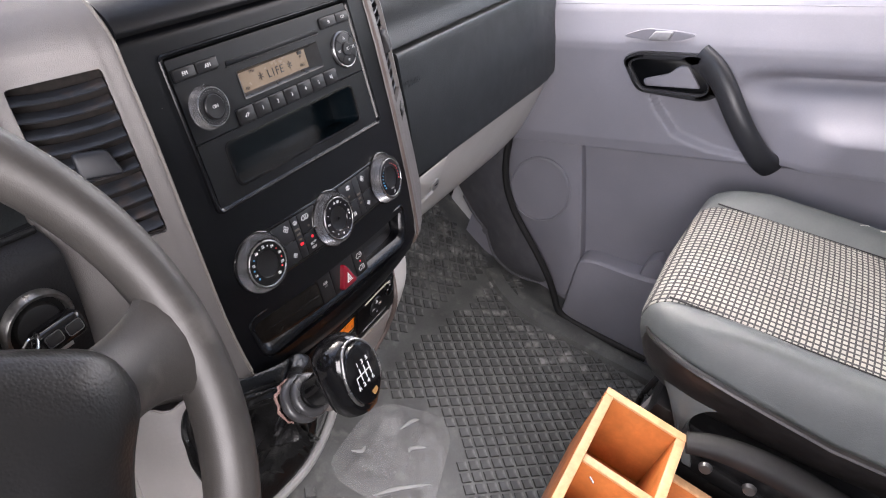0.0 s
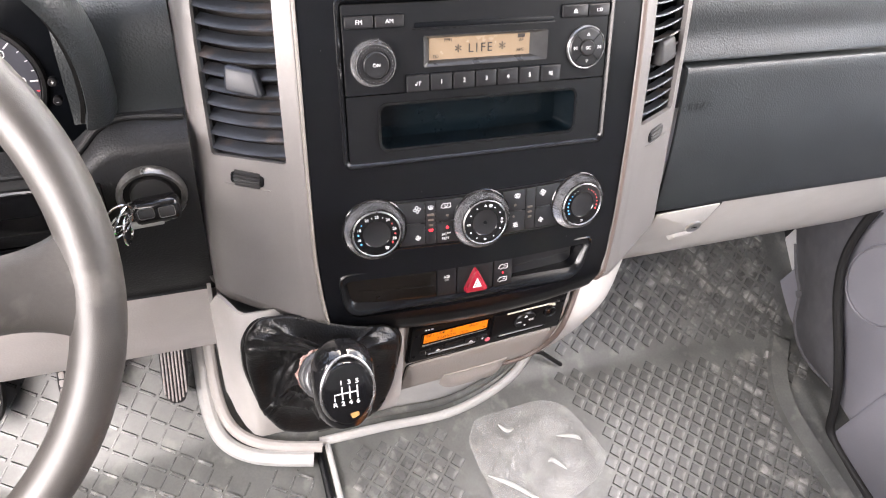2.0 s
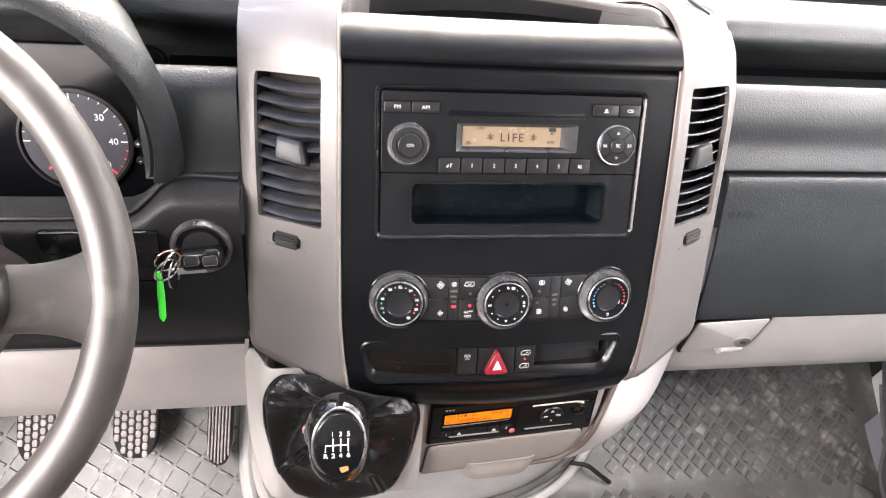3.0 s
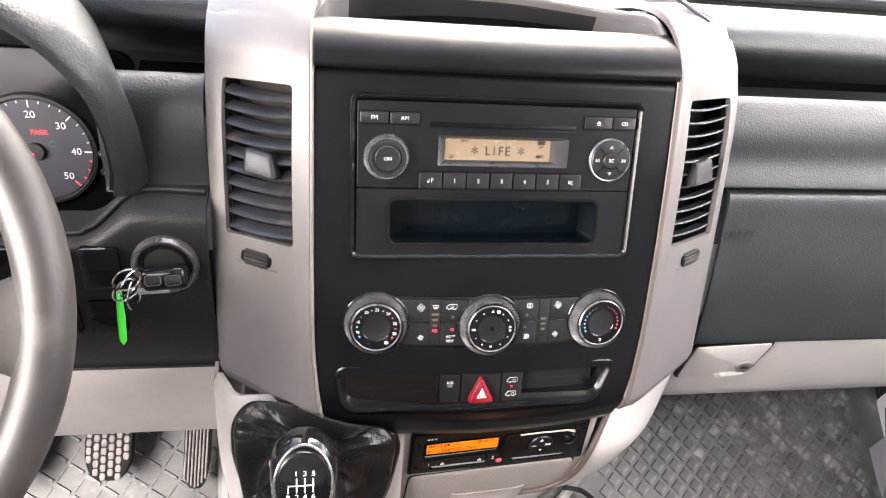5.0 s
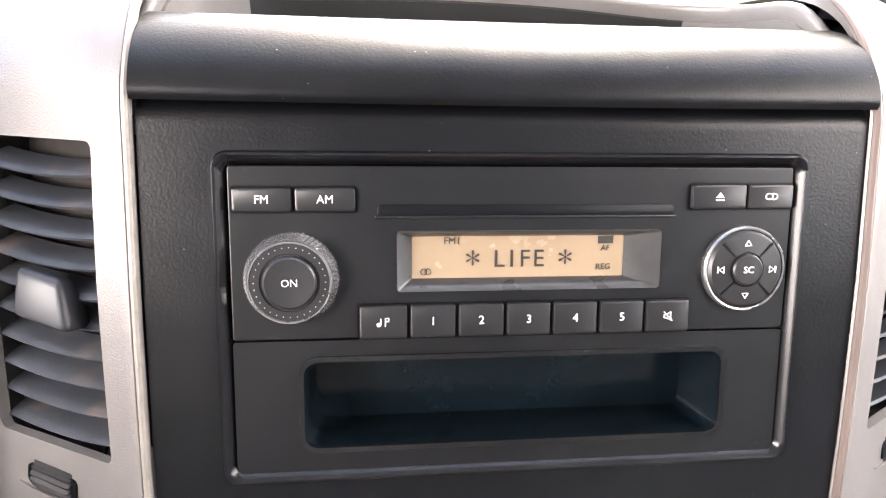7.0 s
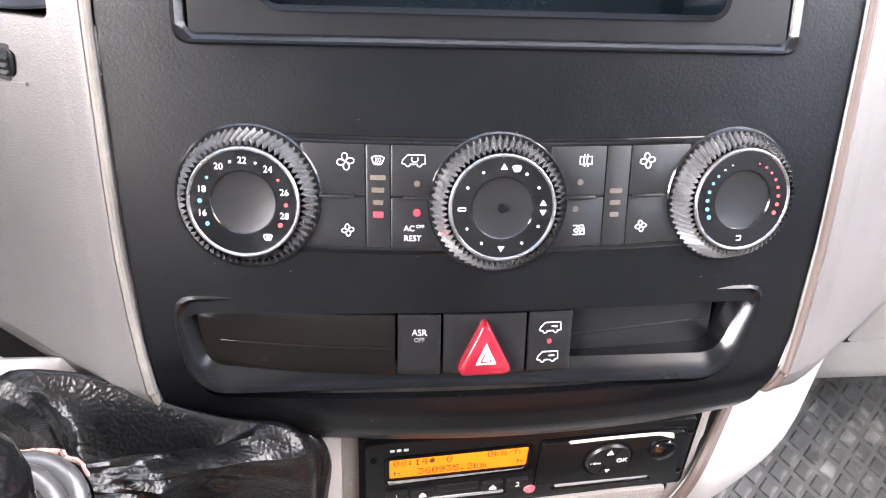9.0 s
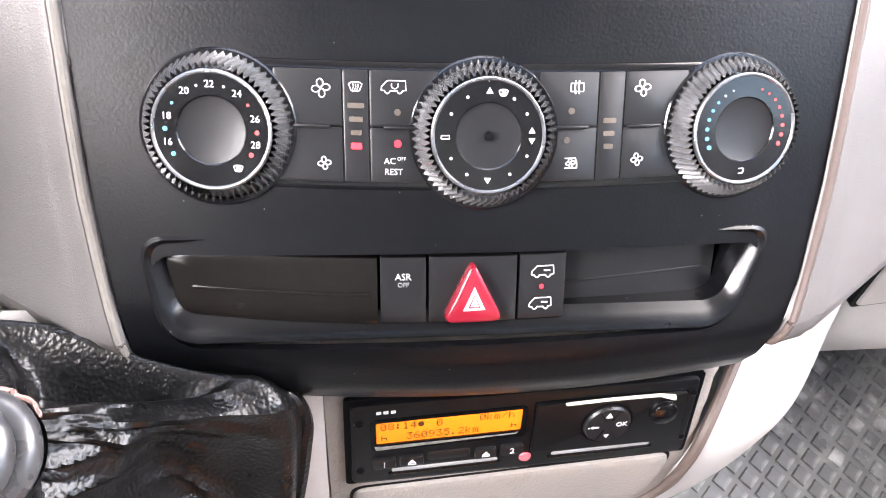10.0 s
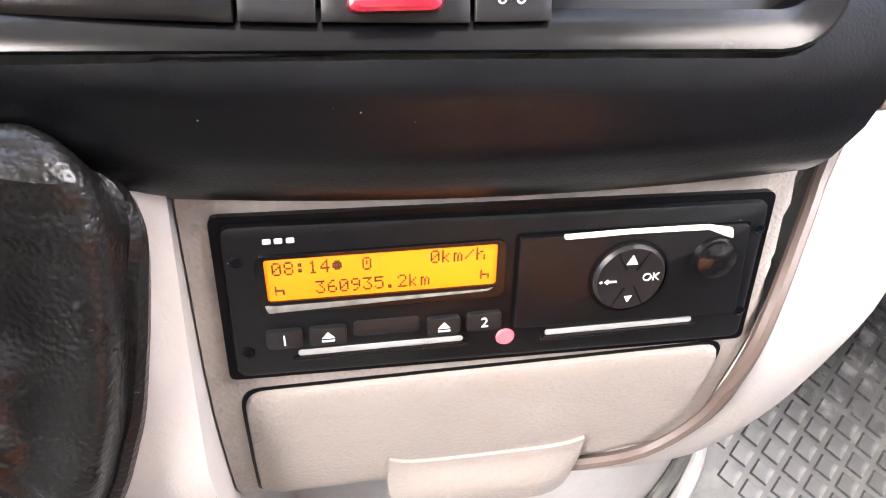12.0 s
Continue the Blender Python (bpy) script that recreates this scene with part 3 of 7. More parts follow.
for s, nm in ((-1, "silver trim pillar with vent, driver side"), (1, "silver trim pillar with vent, passenger side")):
    f, n = trim_f(s)
    us = lin(0, 1, 26) + [1.1, 1.25, 1.6, 2.0]
    if s < 0:
        us = us[::-1]
    tr = part("trim_pillar", shell(f, us, list(range(n)), 0.005), M_SILVER, console, "silver grey painted trim pillar")
    # vent opening
    fr = face_frame(s * 0.2035, 0.7245, 0, False, True)
    quad = [(s * x, y) for x, y in ((-0.0355, 0.076), (-0.0355, -0.060), (0.0345, -0.075), (0.0345, 0.058))]
    if s < 0:
        quad = quad[::-1]
    cut(tr, xf(plate(rpoly(quad, 0.004), -0.05, 0.04, 0), fr))
    # dark back sheet: the duct's inner shade is in its colour
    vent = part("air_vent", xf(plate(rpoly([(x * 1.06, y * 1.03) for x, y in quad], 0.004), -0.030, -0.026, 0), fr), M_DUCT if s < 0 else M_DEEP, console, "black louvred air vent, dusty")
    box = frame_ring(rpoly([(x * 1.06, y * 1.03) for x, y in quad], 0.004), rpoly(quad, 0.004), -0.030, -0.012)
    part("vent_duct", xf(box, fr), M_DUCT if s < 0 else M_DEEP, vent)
    for i in range(10 if s < 0 else 11):
        y, dy = -0.0600 + i * (0.0130 if s < 0 else 0.0118), 0.016
        sl = shell(lambda u, v, y=y: (u * 0.0345, y - dy * 0.5 * s * u + 0.0025 * (u * u) + (0.0060 if s < 0 else -0.0030) * v ** 0.8 - (0.005 if s < 0 else 0.0), -0.003 - 0.013 * v ** 1.3), lin(-1, 1, 9), lin(0, 1, 6), 0.0016)
        part("vent_slat", xf(sl, fr), M_VENT, vent)
    tab = xf(vent_grip(), fr @ move(-0.004 * s, 0.001, 0.0, 0, 0, -8 * s))
    part("vent_tab", tab, M_TAB if s < 0 else M_SOFT, vent)
    # thumb wheel under the vent
    wf = face_frame(s * 0.206, 0.650, 0, False) @ Matrix.Rotation(radians(-10 * s), 4, "Z")
    part("wheel_slot", xf(plate(rrect(0.0300, 0.0105, 0.003), -0.002, 0.0026, 0.0002), wf), M_DEEP, vent)
    wheel = xf(lathe([(0, -0.012), (0.0092, -0.012), (0.010, -0.011), (0.010, 0.011), (0.0092, 0.012), (0, 0.012)], 44, lambda k, i: 0.0010 * (i % 2)), Matrix.Rotation(radians(90), 4, "Y"))
    part("vent_thumbwheel", xf(wheel, wf @ move(0, 0, -0.0062)), M_SOFT, vent)
    part("slot_line", xf(stroke([(-0.021, 0.0006), (-0.012, -0.0006), (0.012, -0.0006), (0.021, 0.0006)], 0.0012, 0.0006), wf @ move(0, -0.0075, 0.0022)), M_SILVER, vent)


# ---- outside ----
M_GROUND = material("pale_concrete_yard", (0.42, 0.39, 0.36), 0.85, grain=0.5, grain_size=0.01, spread=0.12, patch=1.5)
bm = bmesh.new()
bmesh.ops.create_grid(bm, x_segments=4, y_segments=4, size=400)
ground = part("ground", xf(bm, move(0, 0, -0.85)), M_GROUND)
tagged(ground, "pale bright concrete yard outside the van", "ground", kind="structure")


# ---- radio ----
M_LCD = material("bronze_radio_display", (0.19, 0.142, 0.095), 0.25, spread=0.04, emit=0.02)
M_INK = material("dark_display_ink", (0.014, 0.011, 0.009), 0.5)
M_SURROUND = material("satin_grey_surround", (0.05, 0.05, 0.05), 0.3, metal=0.5, spread=0.15, patch=0.01)
M_RED = material("red_lamp", (0.75, 0.02, 0.03), 0.4, emit=0.25)
M_BLUEDOT = material("blue_print", (0.08, 0.36, 0.62), 0.5)
M_REDDOT = material("red_print", (0.55, 0.05, 0.05), 0.5)
M_SMOKE = material("smoked_lamp", (0.09, 0.075, 0.06), 0.3)
RS = 1.187                                     # along the face per metre of height
RF = face_frame(0, RZ)


def ry(z):
    return (z - RZ) * RS


def on_radio(bm, x=0.0, z=RZ, d=0.0):
    return xf(bm, RF @ Matrix.Translation((x, ry(z), d)))


radio = thing("car_radio", "black car radio with amber display and round volume knob", "radio")
oz0, oz1 = 0.6715, 0.7885
ow, oh = 0.2520, ry(oz1) - ry(oz0)
bm = bmesh.new()
rings = [(-0.0014, -0.004), (-0.0012, 0.0006), (-0.0004, 0.0016), (0.0006, 0.0016), (0.0022, 0.0004), (0.0040, -0.0022), (0.0046, -0.0040), (0.0048, -0.012)]
prev = None
for k, d in rings:
    ring = [bm.verts.new((x, y, d)) for x, y in rrect(ow - 2 * k, oh - 2 * k, 0.006 - k * 0.4, 6)]
    if prev:
        for i in range(len(ring)):
            bm.faces.new((prev[i], prev[(i + 1) % len(ring)], ring[(i + 1) % len(ring)], ring[i]))
    prev = ring
bezel = part("bezel", xf(bm, RF @ Matrix.Translation((0, (ry(oz0) + ry(oz1)) / 2, 0))), M_SATIN, radio, "black mounting frame")
zs0 = 0.7235
fh = ry(0.7845) - ry(zs0)
face = part("front_panel", on_radio(plate(rrect(0.2426, fh, 0.0015), -0.02, -0.0008, 0.0008), 0, (zs0 + 0.7845) / 2), M_RADIO, radio)
# compartment below
lo_z0, lo_z1 = 0.6740, zs0 - 0.0006
lc = (ry(lo_z0) + ry(lo_z1)) / 2
tray = part("storage_compartment", xf(frame_ring([(x, y + lc) for x, y in rrect(0.2426, ry(lo_z1) - ry(lo_z0), 0.0015, 6)], rrect(0.186, 0.0385, 0.006, 6, 0, ry(0.6993)), -0.02, -0.0012), RF), M_RADIO, radio, "open storage compartment under the radio")
inner = rrect(0.186, 0.0385, 0.006, 6, 0, ry(0.6993))
bm = bmesh.new()
prev = None
for k, d in ((1.0, -0.001), (0.985, -0.004), (0.965, -0.034)):
    ring = [bm.verts.new((x * k, ry(0.6993) + (y - ry(0.6993)) * k, d)) for x, y in inner]
    if prev:
        for i in range(len(ring)):
            bm.faces.new((prev[i], prev[(i + 1) % len(ring)], ring[(i + 1) % len(ring)], ring[i]))
    prev = ring
bm.faces.new(prev)
part("compartment_liner", xf(bm, RF), M_POCKET, tray)
bm = frame_ring(rrect(0.190, 0.0425, 0.008, 6, 0, ry(0.6993)), rrect(0.1855, 0.038, 0.006, 6, 0, ry(0.6993)), -0.002, 0.0003)
part("compartment_lip", xf(bm, RF), M_GLOSS, tray)


def radio_button(x0, x1, z0, z1, text="", size=0.0042, shape=None, d=0.0018):
    b = part("button", on_radio(plate(rrect(x1 - x0 - 0.0004, (z1 - z0) * RS - 0.0004, 0.0010, 3), -0.004, d, 0.0008), (x0 + x1) / 2, (z0 + z1) / 2), M_BUTTON, radio)
    part("button_gap", on_radio(plate(rrect(x1 - x0 + 0.0014, (z1 - z0) * RS + 0.0014, 0.0012, 3), -0.004, -0.0006, 0), (x0 + x1) / 2, (z0 + z1) / 2), M_DEEP, b)
    if text:
        part("button_label", on_radio(lettering(text, size), (x0 + x1) / 2, (z0 + z1) / 2, d + 0.0001), M_WHITE, b)
    for bm in shape or ():
        part("button_label", on_radio(bm, (x0 + x1) / 2, (z0 + z1) / 2, d + 0.0001), M_WHITE, b)
    return b


radio_button(-0.1196, -0.0958, 0.7688, 0.7772, "FM", 0.0048)
radio_button(-0.0948, -0.0702, 0.7688, 0.7772, "AM", 0.0048)
tri = [(-0.0019, -0.0004), (0.0019, -0.0004), (0, 0.0019)]
radio_button(0.0737, 0.0987, 0.7692, 0.7784, "", shape=[flat_shape(tri), stroke([(-0.0019, -0.0014), (0.0019, -0.0014)], 0.0006)])
radio_button(0.0994, 0.1204, 0.7692, 0.7784, "CD", 0.0042)
edges = [-0.0699, -0.0486, -0.0280, -0.0072, 0.0132, 0.0340, 0.0550, 0.0760]
for k, (a, b) in enumerate(zip(edges, edges[1:])):
    if k == 0:
        note = [flat_shape([(-0.0020 + x, -0.0010 + y) for x, y in disc(0.0009, 8)]), stroke([(-0.0011, -0.001), (-0.0011, 0.0016)], 0.0004), stroke([(0.0008, -0.0018), (0.0008, 0.0018), (0.0022, 0.0018), (0.0022, 0.0004), (0.0008, 0.0004)], 0.0005)]
        radio_button(a + 0.0005, b - 0.0005, 0.7236, 0.7358, shape=note)
    elif k == 6:
        horn = [stroke([(-0.0018, -0.0007), (-0.0018, 0.0007), (-0.0006, 0.0007), (0.0012, 0.0020), (0.0012, -0.0020), (-0.0006, -0.0007), (-0.0018, -0.0007)], 0.0004), stroke([(-0.002, 0.002), (0.002, -0.002)], 0.0004)]
        radio_button(a + 0.0005, b - 0.0005, 0.7236, 0.7358, shape=horn)
    else:
        radio_button(a + 0.0005, b - 0.0005, 0.7236, 0.7358, str(k), 0.0052)
part("disc_slot", on_radio(plate(rrect(0.128, 0.0052, 0.0022), -0.006, -0.0004, 0.0002), 0.0025, 0.7690), M_DEEP, radio)
part("slot_lip", on_radio(plate(rrect(0.130, 0.0012, 0.0005), -0.002, 0.0004, 0.0003), 0.0025, 0.7668), M_RADIO, radio)
# display set into a sloping recess
dc = 0.7516
cut(face, on_radio(plate(rrect(0.1130, 0.0245, 0.001, 3), -0.015, 0.01, 0), 0.0040, dc - 0.0006))
bm = bmesh.new()
prev = None
for w, h, r, x, y, d in ((0.1150, 0.0258, 0.0015, 0.004, -0.0007, -0.0006), (0.1150, 0.0258, 0.0015, 0.004, -0.0007, 0.0000), (0.1135, 0.0246, 0.0012, 0.004, -0.0007, -0.0002), (0.0938, 0.0182, 0.0006, 0, 0, -0.0062), (0.0938, 0.0182, 0.0006, 0, 0, -0.0080)):
    ring = [bm.verts.new((px + x, py + y, d)) for px, py in rrect(w, h, r, 3)]
    if prev:
        for i in range(len(ring)):
            bm.faces.new((prev[i], prev[(i + 1) % len(ring)], ring[(i + 1) % len(ring)], ring[i]))
    prev = ring
display = part("display", on_radio(plate(rrect(0.0942, 0.0186, 0.0006), -0.012, -0.0066, 0), 0, dc), M_LCD, radio, "amber display reading LIFE")
part("display_surround", on_radio(bm, 0, dc), M_SURROUND, display, "satin grey sloping display surround")
DD = -0.0063
for text, x, y, size in (("L", -0.0090, -0.0012, 0.0108), ("I", -0.0034, -0.0012, 0.0108), ("F", 0.0024, -0.0012, 0.0108), ("E", 0.0086, -0.0012, 0.0108), ("*", -0.0205, -0.0034, 0.0150), ("*", 0.0205, -0.0034, 0.0150), ("FM1", -0.0295, 0.0070, 0.0043), ("AF", 0.0385, 0.0033, 0.0036), ("REG", 0.0378, -0.0050, 0.0038)):
    part("display_text", on_radio(lettering(text, size, 0.0001), x, dc + y / RS, DD), M_INK, display)
part("display_text", on_radio(flat_shape(rrect(0.0068, 0.0034, 0.0003), 0.0001), 0.0385, dc + 0.0071 / RS, DD), M_INK, display)
for dx in (-0.0009, 0.0009):
    part("display_text", on_radio(stroke(arc(0.0013, 0, 360, 14), 0.0004, 0.0001), -0.0408 + dx, dc - 0.0062 / RS, DD), M_INK, display)


def knurled(r0, r1, h0, h1, n=72, amp=0.0005):
    bm = bmesh.new()
    rows = []
    for t in lin(0, 1, 4):
        r, z = r0 + (r1 - r0) * t, h0 + (h1 - h0) * t
        rows.append([bm.verts.new(((r + amp * (1 if i % 2 else -1)) * math.cos(2 * math.pi * (i + t * 2) / (2 * n)), (r + amp * (1 if i % 2 else -1)) * math.sin(2 * math.pi * (i + t * 2) / (2 * n)), z)) for i in range(2 * n)])
    for a, b in zip(rows, rows[1:]):
        for i in range(2 * n):
            j = (i + 1) % (2 * n)
            bm.faces.new((a[i], a[j], b[j], b[i]))
    bm.faces.new(rows[0][::-1])
    return bm


vol = part("volume_knob", on_radio(knurled(0.0194, 0.0166, -0.001, 0.0078, 60, 0.0004), -0.0967, 0.7455), M_GRIP, radio, "round volume knob marked ON")
part("knob_ring", on_radio(lathe([(0.0169, 0.0070), (0.0169, 0.0080), (0.0166, 0.0085), (0.0161, 0.0085), (0.0158, 0.0080), (0.0158, 0.0070)], 48), -0.0967, 0.7455), M_RING, vol)
part("knob_dial", on_radio(lathe([(0.0159, 0.006), (0.0159, 0.0080), (0.0120, 0.0080), (0.0118, 0.0074), (0, 0.0074)], 48), -0.0967, 0.7455), M_BUTTON, vol)
part("knob_cap", on_radio(lathe([(0.0106, 0.006), (0.0106, 0.0092), (0.0098, 0.0100), (0.004, 0.0096), (0, 0.0095)], 40), -0.0967, 0.7455), M_BUTTON, vol)
part("button_label", on_radio(lettering("ON", 0.0042), -0.0967, 0.7455, 0.0101), M_WHITE, vol)
dots = bmesh.new()
for i in range(32):
    a = 2 * math.pi * i / 32
    bmesh.ops.create_circle(dots, cap_ends=True, segments=6, radius=0.0003, matrix=Matrix.Translation((0.0142 * math.cos(a), 0.0142 * math.sin(a), 0)))
part("dial_dots", on_radio(dots, -0.0967, 0.7455, 0.0082), M_GREYPRINT, vol)
# direction pad
px, pz = 0.0998, 0.7470
pad = part("direction_pad", on_radio(lathe([(0.0172, -0.002), (0.0172, 0.0020), (0.0160, 0.0030), (0.0078, 0.0036), (0.0074, 0.0028), (0, 0.0028)], 48), px, pz), M_BUTTON, radio, "round direction pad with centre button")
part("pad_ring", on_radio(lathe([(0.0190, -0.001), (0.0190, 0.0016), (0.0183, 0.0024), (0.0176, 0.0022), (0.0174, 0.0005)], 48), px, pz), M_RING, pad)
part("pad_centre", on_radio(lathe([(0.0070, 0.001), (0.0070, 0.0046), (0.0062, 0.0052), (0, 0.0052)], 32), px, pz), M_BUTTON, pad)
part("button_label", on_radio(lettering("SC", 0.0042), px, pz, 0.0053), M_WHITE, pad)
for a in (45, 135, 225, 315):
    c, s_ = math.cos(radians(a)), math.sin(radians(a))
    part("pad_gap", on_radio(stroke([(0.0078 * c, 0.0078 * s_), (0.0162 * c, 0.0162 * s_)], 0.0008, 0.0006), px, pz, 0.0030), M_DEEP, pad)
for a, bar in ((90, 0), (270, 0), (0, 1), (180, 1)):
    rot = Matrix.Rotation(radians(a - 90), 4, "Z")
    sh = stroke([(-0.0014, -0.0010), (0.0014, -0.0010), (0, 0.0012), (-0.0014, -0.0010)], 0.0004)
    if bar:
        sh = join(sh, stroke([(-0.0014, 0.0018), (0.0014, 0.0018)], 0.0005))
    part("button_label", on_radio(xf(sh, rot @ Matrix.Translation((0, 0.0116, 0))), px, pz, 0.0036), M_WHITE, pad)


# ---- heating controls ----
climate = thing("climate_control_panel", "black heater panel with three ribbed rotary knobs", "climate control")
CK = 0.842


def on_face(bm, x, z, d=0.0, flat=False):
    return xf(bm, face_frame(x, z, d, flat))


def fan(r):
    out = None
    for a in range(4):
        c = Matrix.Rotation(radians(90 * a), 4, "Z")
        loop = [(0, 0)] + [(r * 0.55 + r * 0.42 * math.cos(t), r * 0.10 + r * 0.34 * math.sin(t)) for t in lin(-2.6, 2.6, 10)] + [(0, 0)]
        b = xf(stroke(loop, 0.0004), c)
        out = join(out, b) if out else b
    return out


def screen(r):
    out = stroke([(-r, 0.5 * r), (-0.5 * r, 0.75 * r), (0.5 * r, 0.75 * r), (r, 0.5 * r), (0.6 * r, -0.5 * r), (-0.6 * r, -0.5 * r), (-r, 0.5 * r)], 0.0004)
    for x in (-0.35, 0, 0.35):
        out = join(out, stroke([(x * r, 0.5 * r), (x * r + 0.1 * r, 0.1 * r), (x * r - 0.1 * r, -0.3 * r), (x * r, -0.7 * r)], 0.0003))
    return out


def van(r, lock=False, recirc=False):
    out = stroke([(-r, -0.3 * r), (-0.95 * r, 0.0), (-0.5 * r, 0.45 * r), (0.95 * r, 0.45 * r), (r, -0.3 * r), (0.7 * r, -0.35 * r)] + arc(0.2 * r, 0, -180, 6, 0.5 * r, -0.35 * r) + arc(0.2 * r, 0, -180, 6, -0.5 * r, -0.35 * r) + [(-r, -0.3 * r)], 0.0004)
    if lock:
        out = join(out, stroke([(0.1 * r, 0.05 * r), (0.65 * r, 0.05 * r)], 0.0005))
    if recirc:
        out = join(out, stroke(arc(0.28 * r, 150, 390, 8, 0.1 * r, 0.1 * r), 0.0004))
    return out


def across(x):
    return 0.0034 + 0.9575 * x


def height(z):
    return 0.6035 + (z - 0.592) * 0.953


def climate_button(x0, x1, z0, z1, shapes=(), d=0.0015):
    x0, x1, z0, z1 = across(x0), across(x1), height(z0), height(z1)
    xm, zm = (x0 + x1) / 2, (z0 + z1) / 2
    b = part("button", wrap(xf(plate(rrect(x1 - x0 - 0.0006, (z1 - z0) / CK - 0.0006, 0.0006, 2), -0.002, d, 0.0005), move(xm, 0, 0)), zm, CK), M_BUTTON, climate)
    for bm, x, z, mat in shapes:
        part("button_label", on_face(bm, across(x), height(z), d + 0.0002), mat, b)
    return b


z0, zm, z1 = 0.5920, 0.6110, 0.6300
part("panel_frame", wrap(fine_plate(rrect(0.200, 0.0490, 0.004, 4, 0.0015, 0.0), -0.002, 0.0011, 0.0009, 16), height(zm), CK), M_GLOSS, climate, "glossy black frame round the buttons")
L2 = lettering
dot = lambda r: flat_shape(disc(r, 12))
bar = lambda w, h: flat_shape(rrect(w, h, 0.0004, 2))
climate_button(-0.0880, -0.0607, zm, z1, [(fan(0.0036), -0.0690, 0.6235, M_WHITE)])
climate_button(-0.0880, -0.0607, z0, zm, [(fan(0.0026), -0.0685, 0.5985, M_WHITE)])
climate_button(-0.0607, -0.0500, z0, z1, [(screen(0.0026), -0.0553, 0.6240, M_WHITE), (bar(0.0064, 0.0020), -0.0553, 0.6180, M_SMOKE), (bar(0.0052, 0.0020), -0.0553, 0.6135, M_SMOKE), (bar(0.0042, 0.0020), -0.0553, 0.6090, M_SMOKE), (bar(0.0042, 0.0024), -0.0553, 0.6045, M_RED)])
climate_button(-0.0500, -0.0220, zm, z1, [(van(0.0048, recirc=True), -0.0400, 0.6245, M_WHITE), (dot(0.0013), -0.0385, 0.6160, M_SMOKE)])
climate_button(-0.0500, -0.0220, z0, zm, [(dot(0.0015), -0.0385, 0.6055, M_RED), (L2("AC", 0.0034), -0.0418, 0.5995, M_WHITE), (L2("OFF", 0.0020), -0.0370, 0.6003, M_WHITE), (L2("REST", 0.0034), -0.0403, 0.5958, M_WHITE)])
boxes = join(stroke([(-0.0026, -0.0016), (0.0026, -0.0016), (0.0026, 0.0016), (-0.0026, 0.0016), (-0.0026, -0.0016)], 0.0004), stroke([(-0.0006, -0.0026), (-0.001, 0), (-0.0006, 0.0026)], 0.0004), stroke([(0.0008, -0.0026), (0.0004, 0), (0.0008, 0.0026)], 0.0004))
climate_button(0.0200, 0.0457, zm, z1, [(boxes, 0.0360, 0.6245, M_WHITE), (dot(0.0013), 0.0340, 0.6165, M_SMOKE)])
climate_button(0.0200, 0.0457, z0, zm, [(fan(0.0020), 0.0345, 0.5985, M_WHITE), (stroke([(-0.0024, 0.002), (0.002, 0.002), (0.0026, 0), (0.0026, -0.002), (-0.0024, -0.002)], 0.0004), 0.0345, 0.5985, M_WHITE), (dot(0.0013), 0.0325, 0.6065, M_SMOKE)])
climate_button(0.0457, 0.0570, z0, z1, [(bar(0.0054, 0.0020), 0.0508, 0.6130, M_SMOKE), (bar(0.0046, 0.0020), 0.0508, 0.6085, M_SMOKE), (bar(0.0038, 0.0020), 0.0508, 0.6040, M_SMOKE)])
climate_button(0.0570, 0.0850, zm, z1, [(fan(0.0034), 0.0645, 0.6240, M_WHITE)])
climate_button(0.0570, 0.0850, z0, zm, [(fan(0.0026), 0.0640, 0.5990, M_WHITE)])
for x in (-0.073, -0.037, 0.034, 0.066):
    part("button_ridge", on_face(rbox(0.014, 0.0012, 0.0030, 0.0005), across(x), height(zm), 0.0020), M_BUTTON, climate)


def rotary(x, z, label):
    d0 = 0.0
    f = face_frame(x, z, d0, False) @ pose(0, 0, 0, 0, 0, 0)
    f = f @ Matrix.Diagonal((0.97, 0.97, 0.72, 1))
    put = lambda bm: xf(bm, f)
    k = part("rotary_knob", put(knurled(0.0290, 0.0246, 0.001, 0.0150, 62, 0.0013)), M_GRIP, climate, label)
    part("knob_collar", put(lathe([(0.0312, -0.001), (0.0312, 0.0012), (0.0304, 0.0022), (0.0285, 0.0022)], 56)), M_GLOSS, k)
    part("knob_ring", put(lathe([(0.0232, 0.0145), (0.0230, 0.0157), (0.0225, 0.0163), (0.0219, 0.0162), (0.0215, 0.0154)], 64)), M_RING, k)
    part("knob_dial", put(lathe([(0.0216, 0.0135), (0.0216, 0.0154), (0.0134, 0.0154), (0.0129, 0.0147)], 56)), M_GLOSS, k)
    part("knob_cap", put(lathe([(0.0131, 0.0125), (0.0131, 0.0142), (0.0122, 0.0139), (0.006, 0.0130), (0, 0.0128)], 48)), M_BUTTON, k)
    return k, f


def mark(knob, f, bm, a, r, mat, d=0.0157):
    part("dial_mark", xf(bm, f @ Matrix.Translation((r * math.cos(radians(a)), r * math.sin(radians(a)), d))), mat, knob)


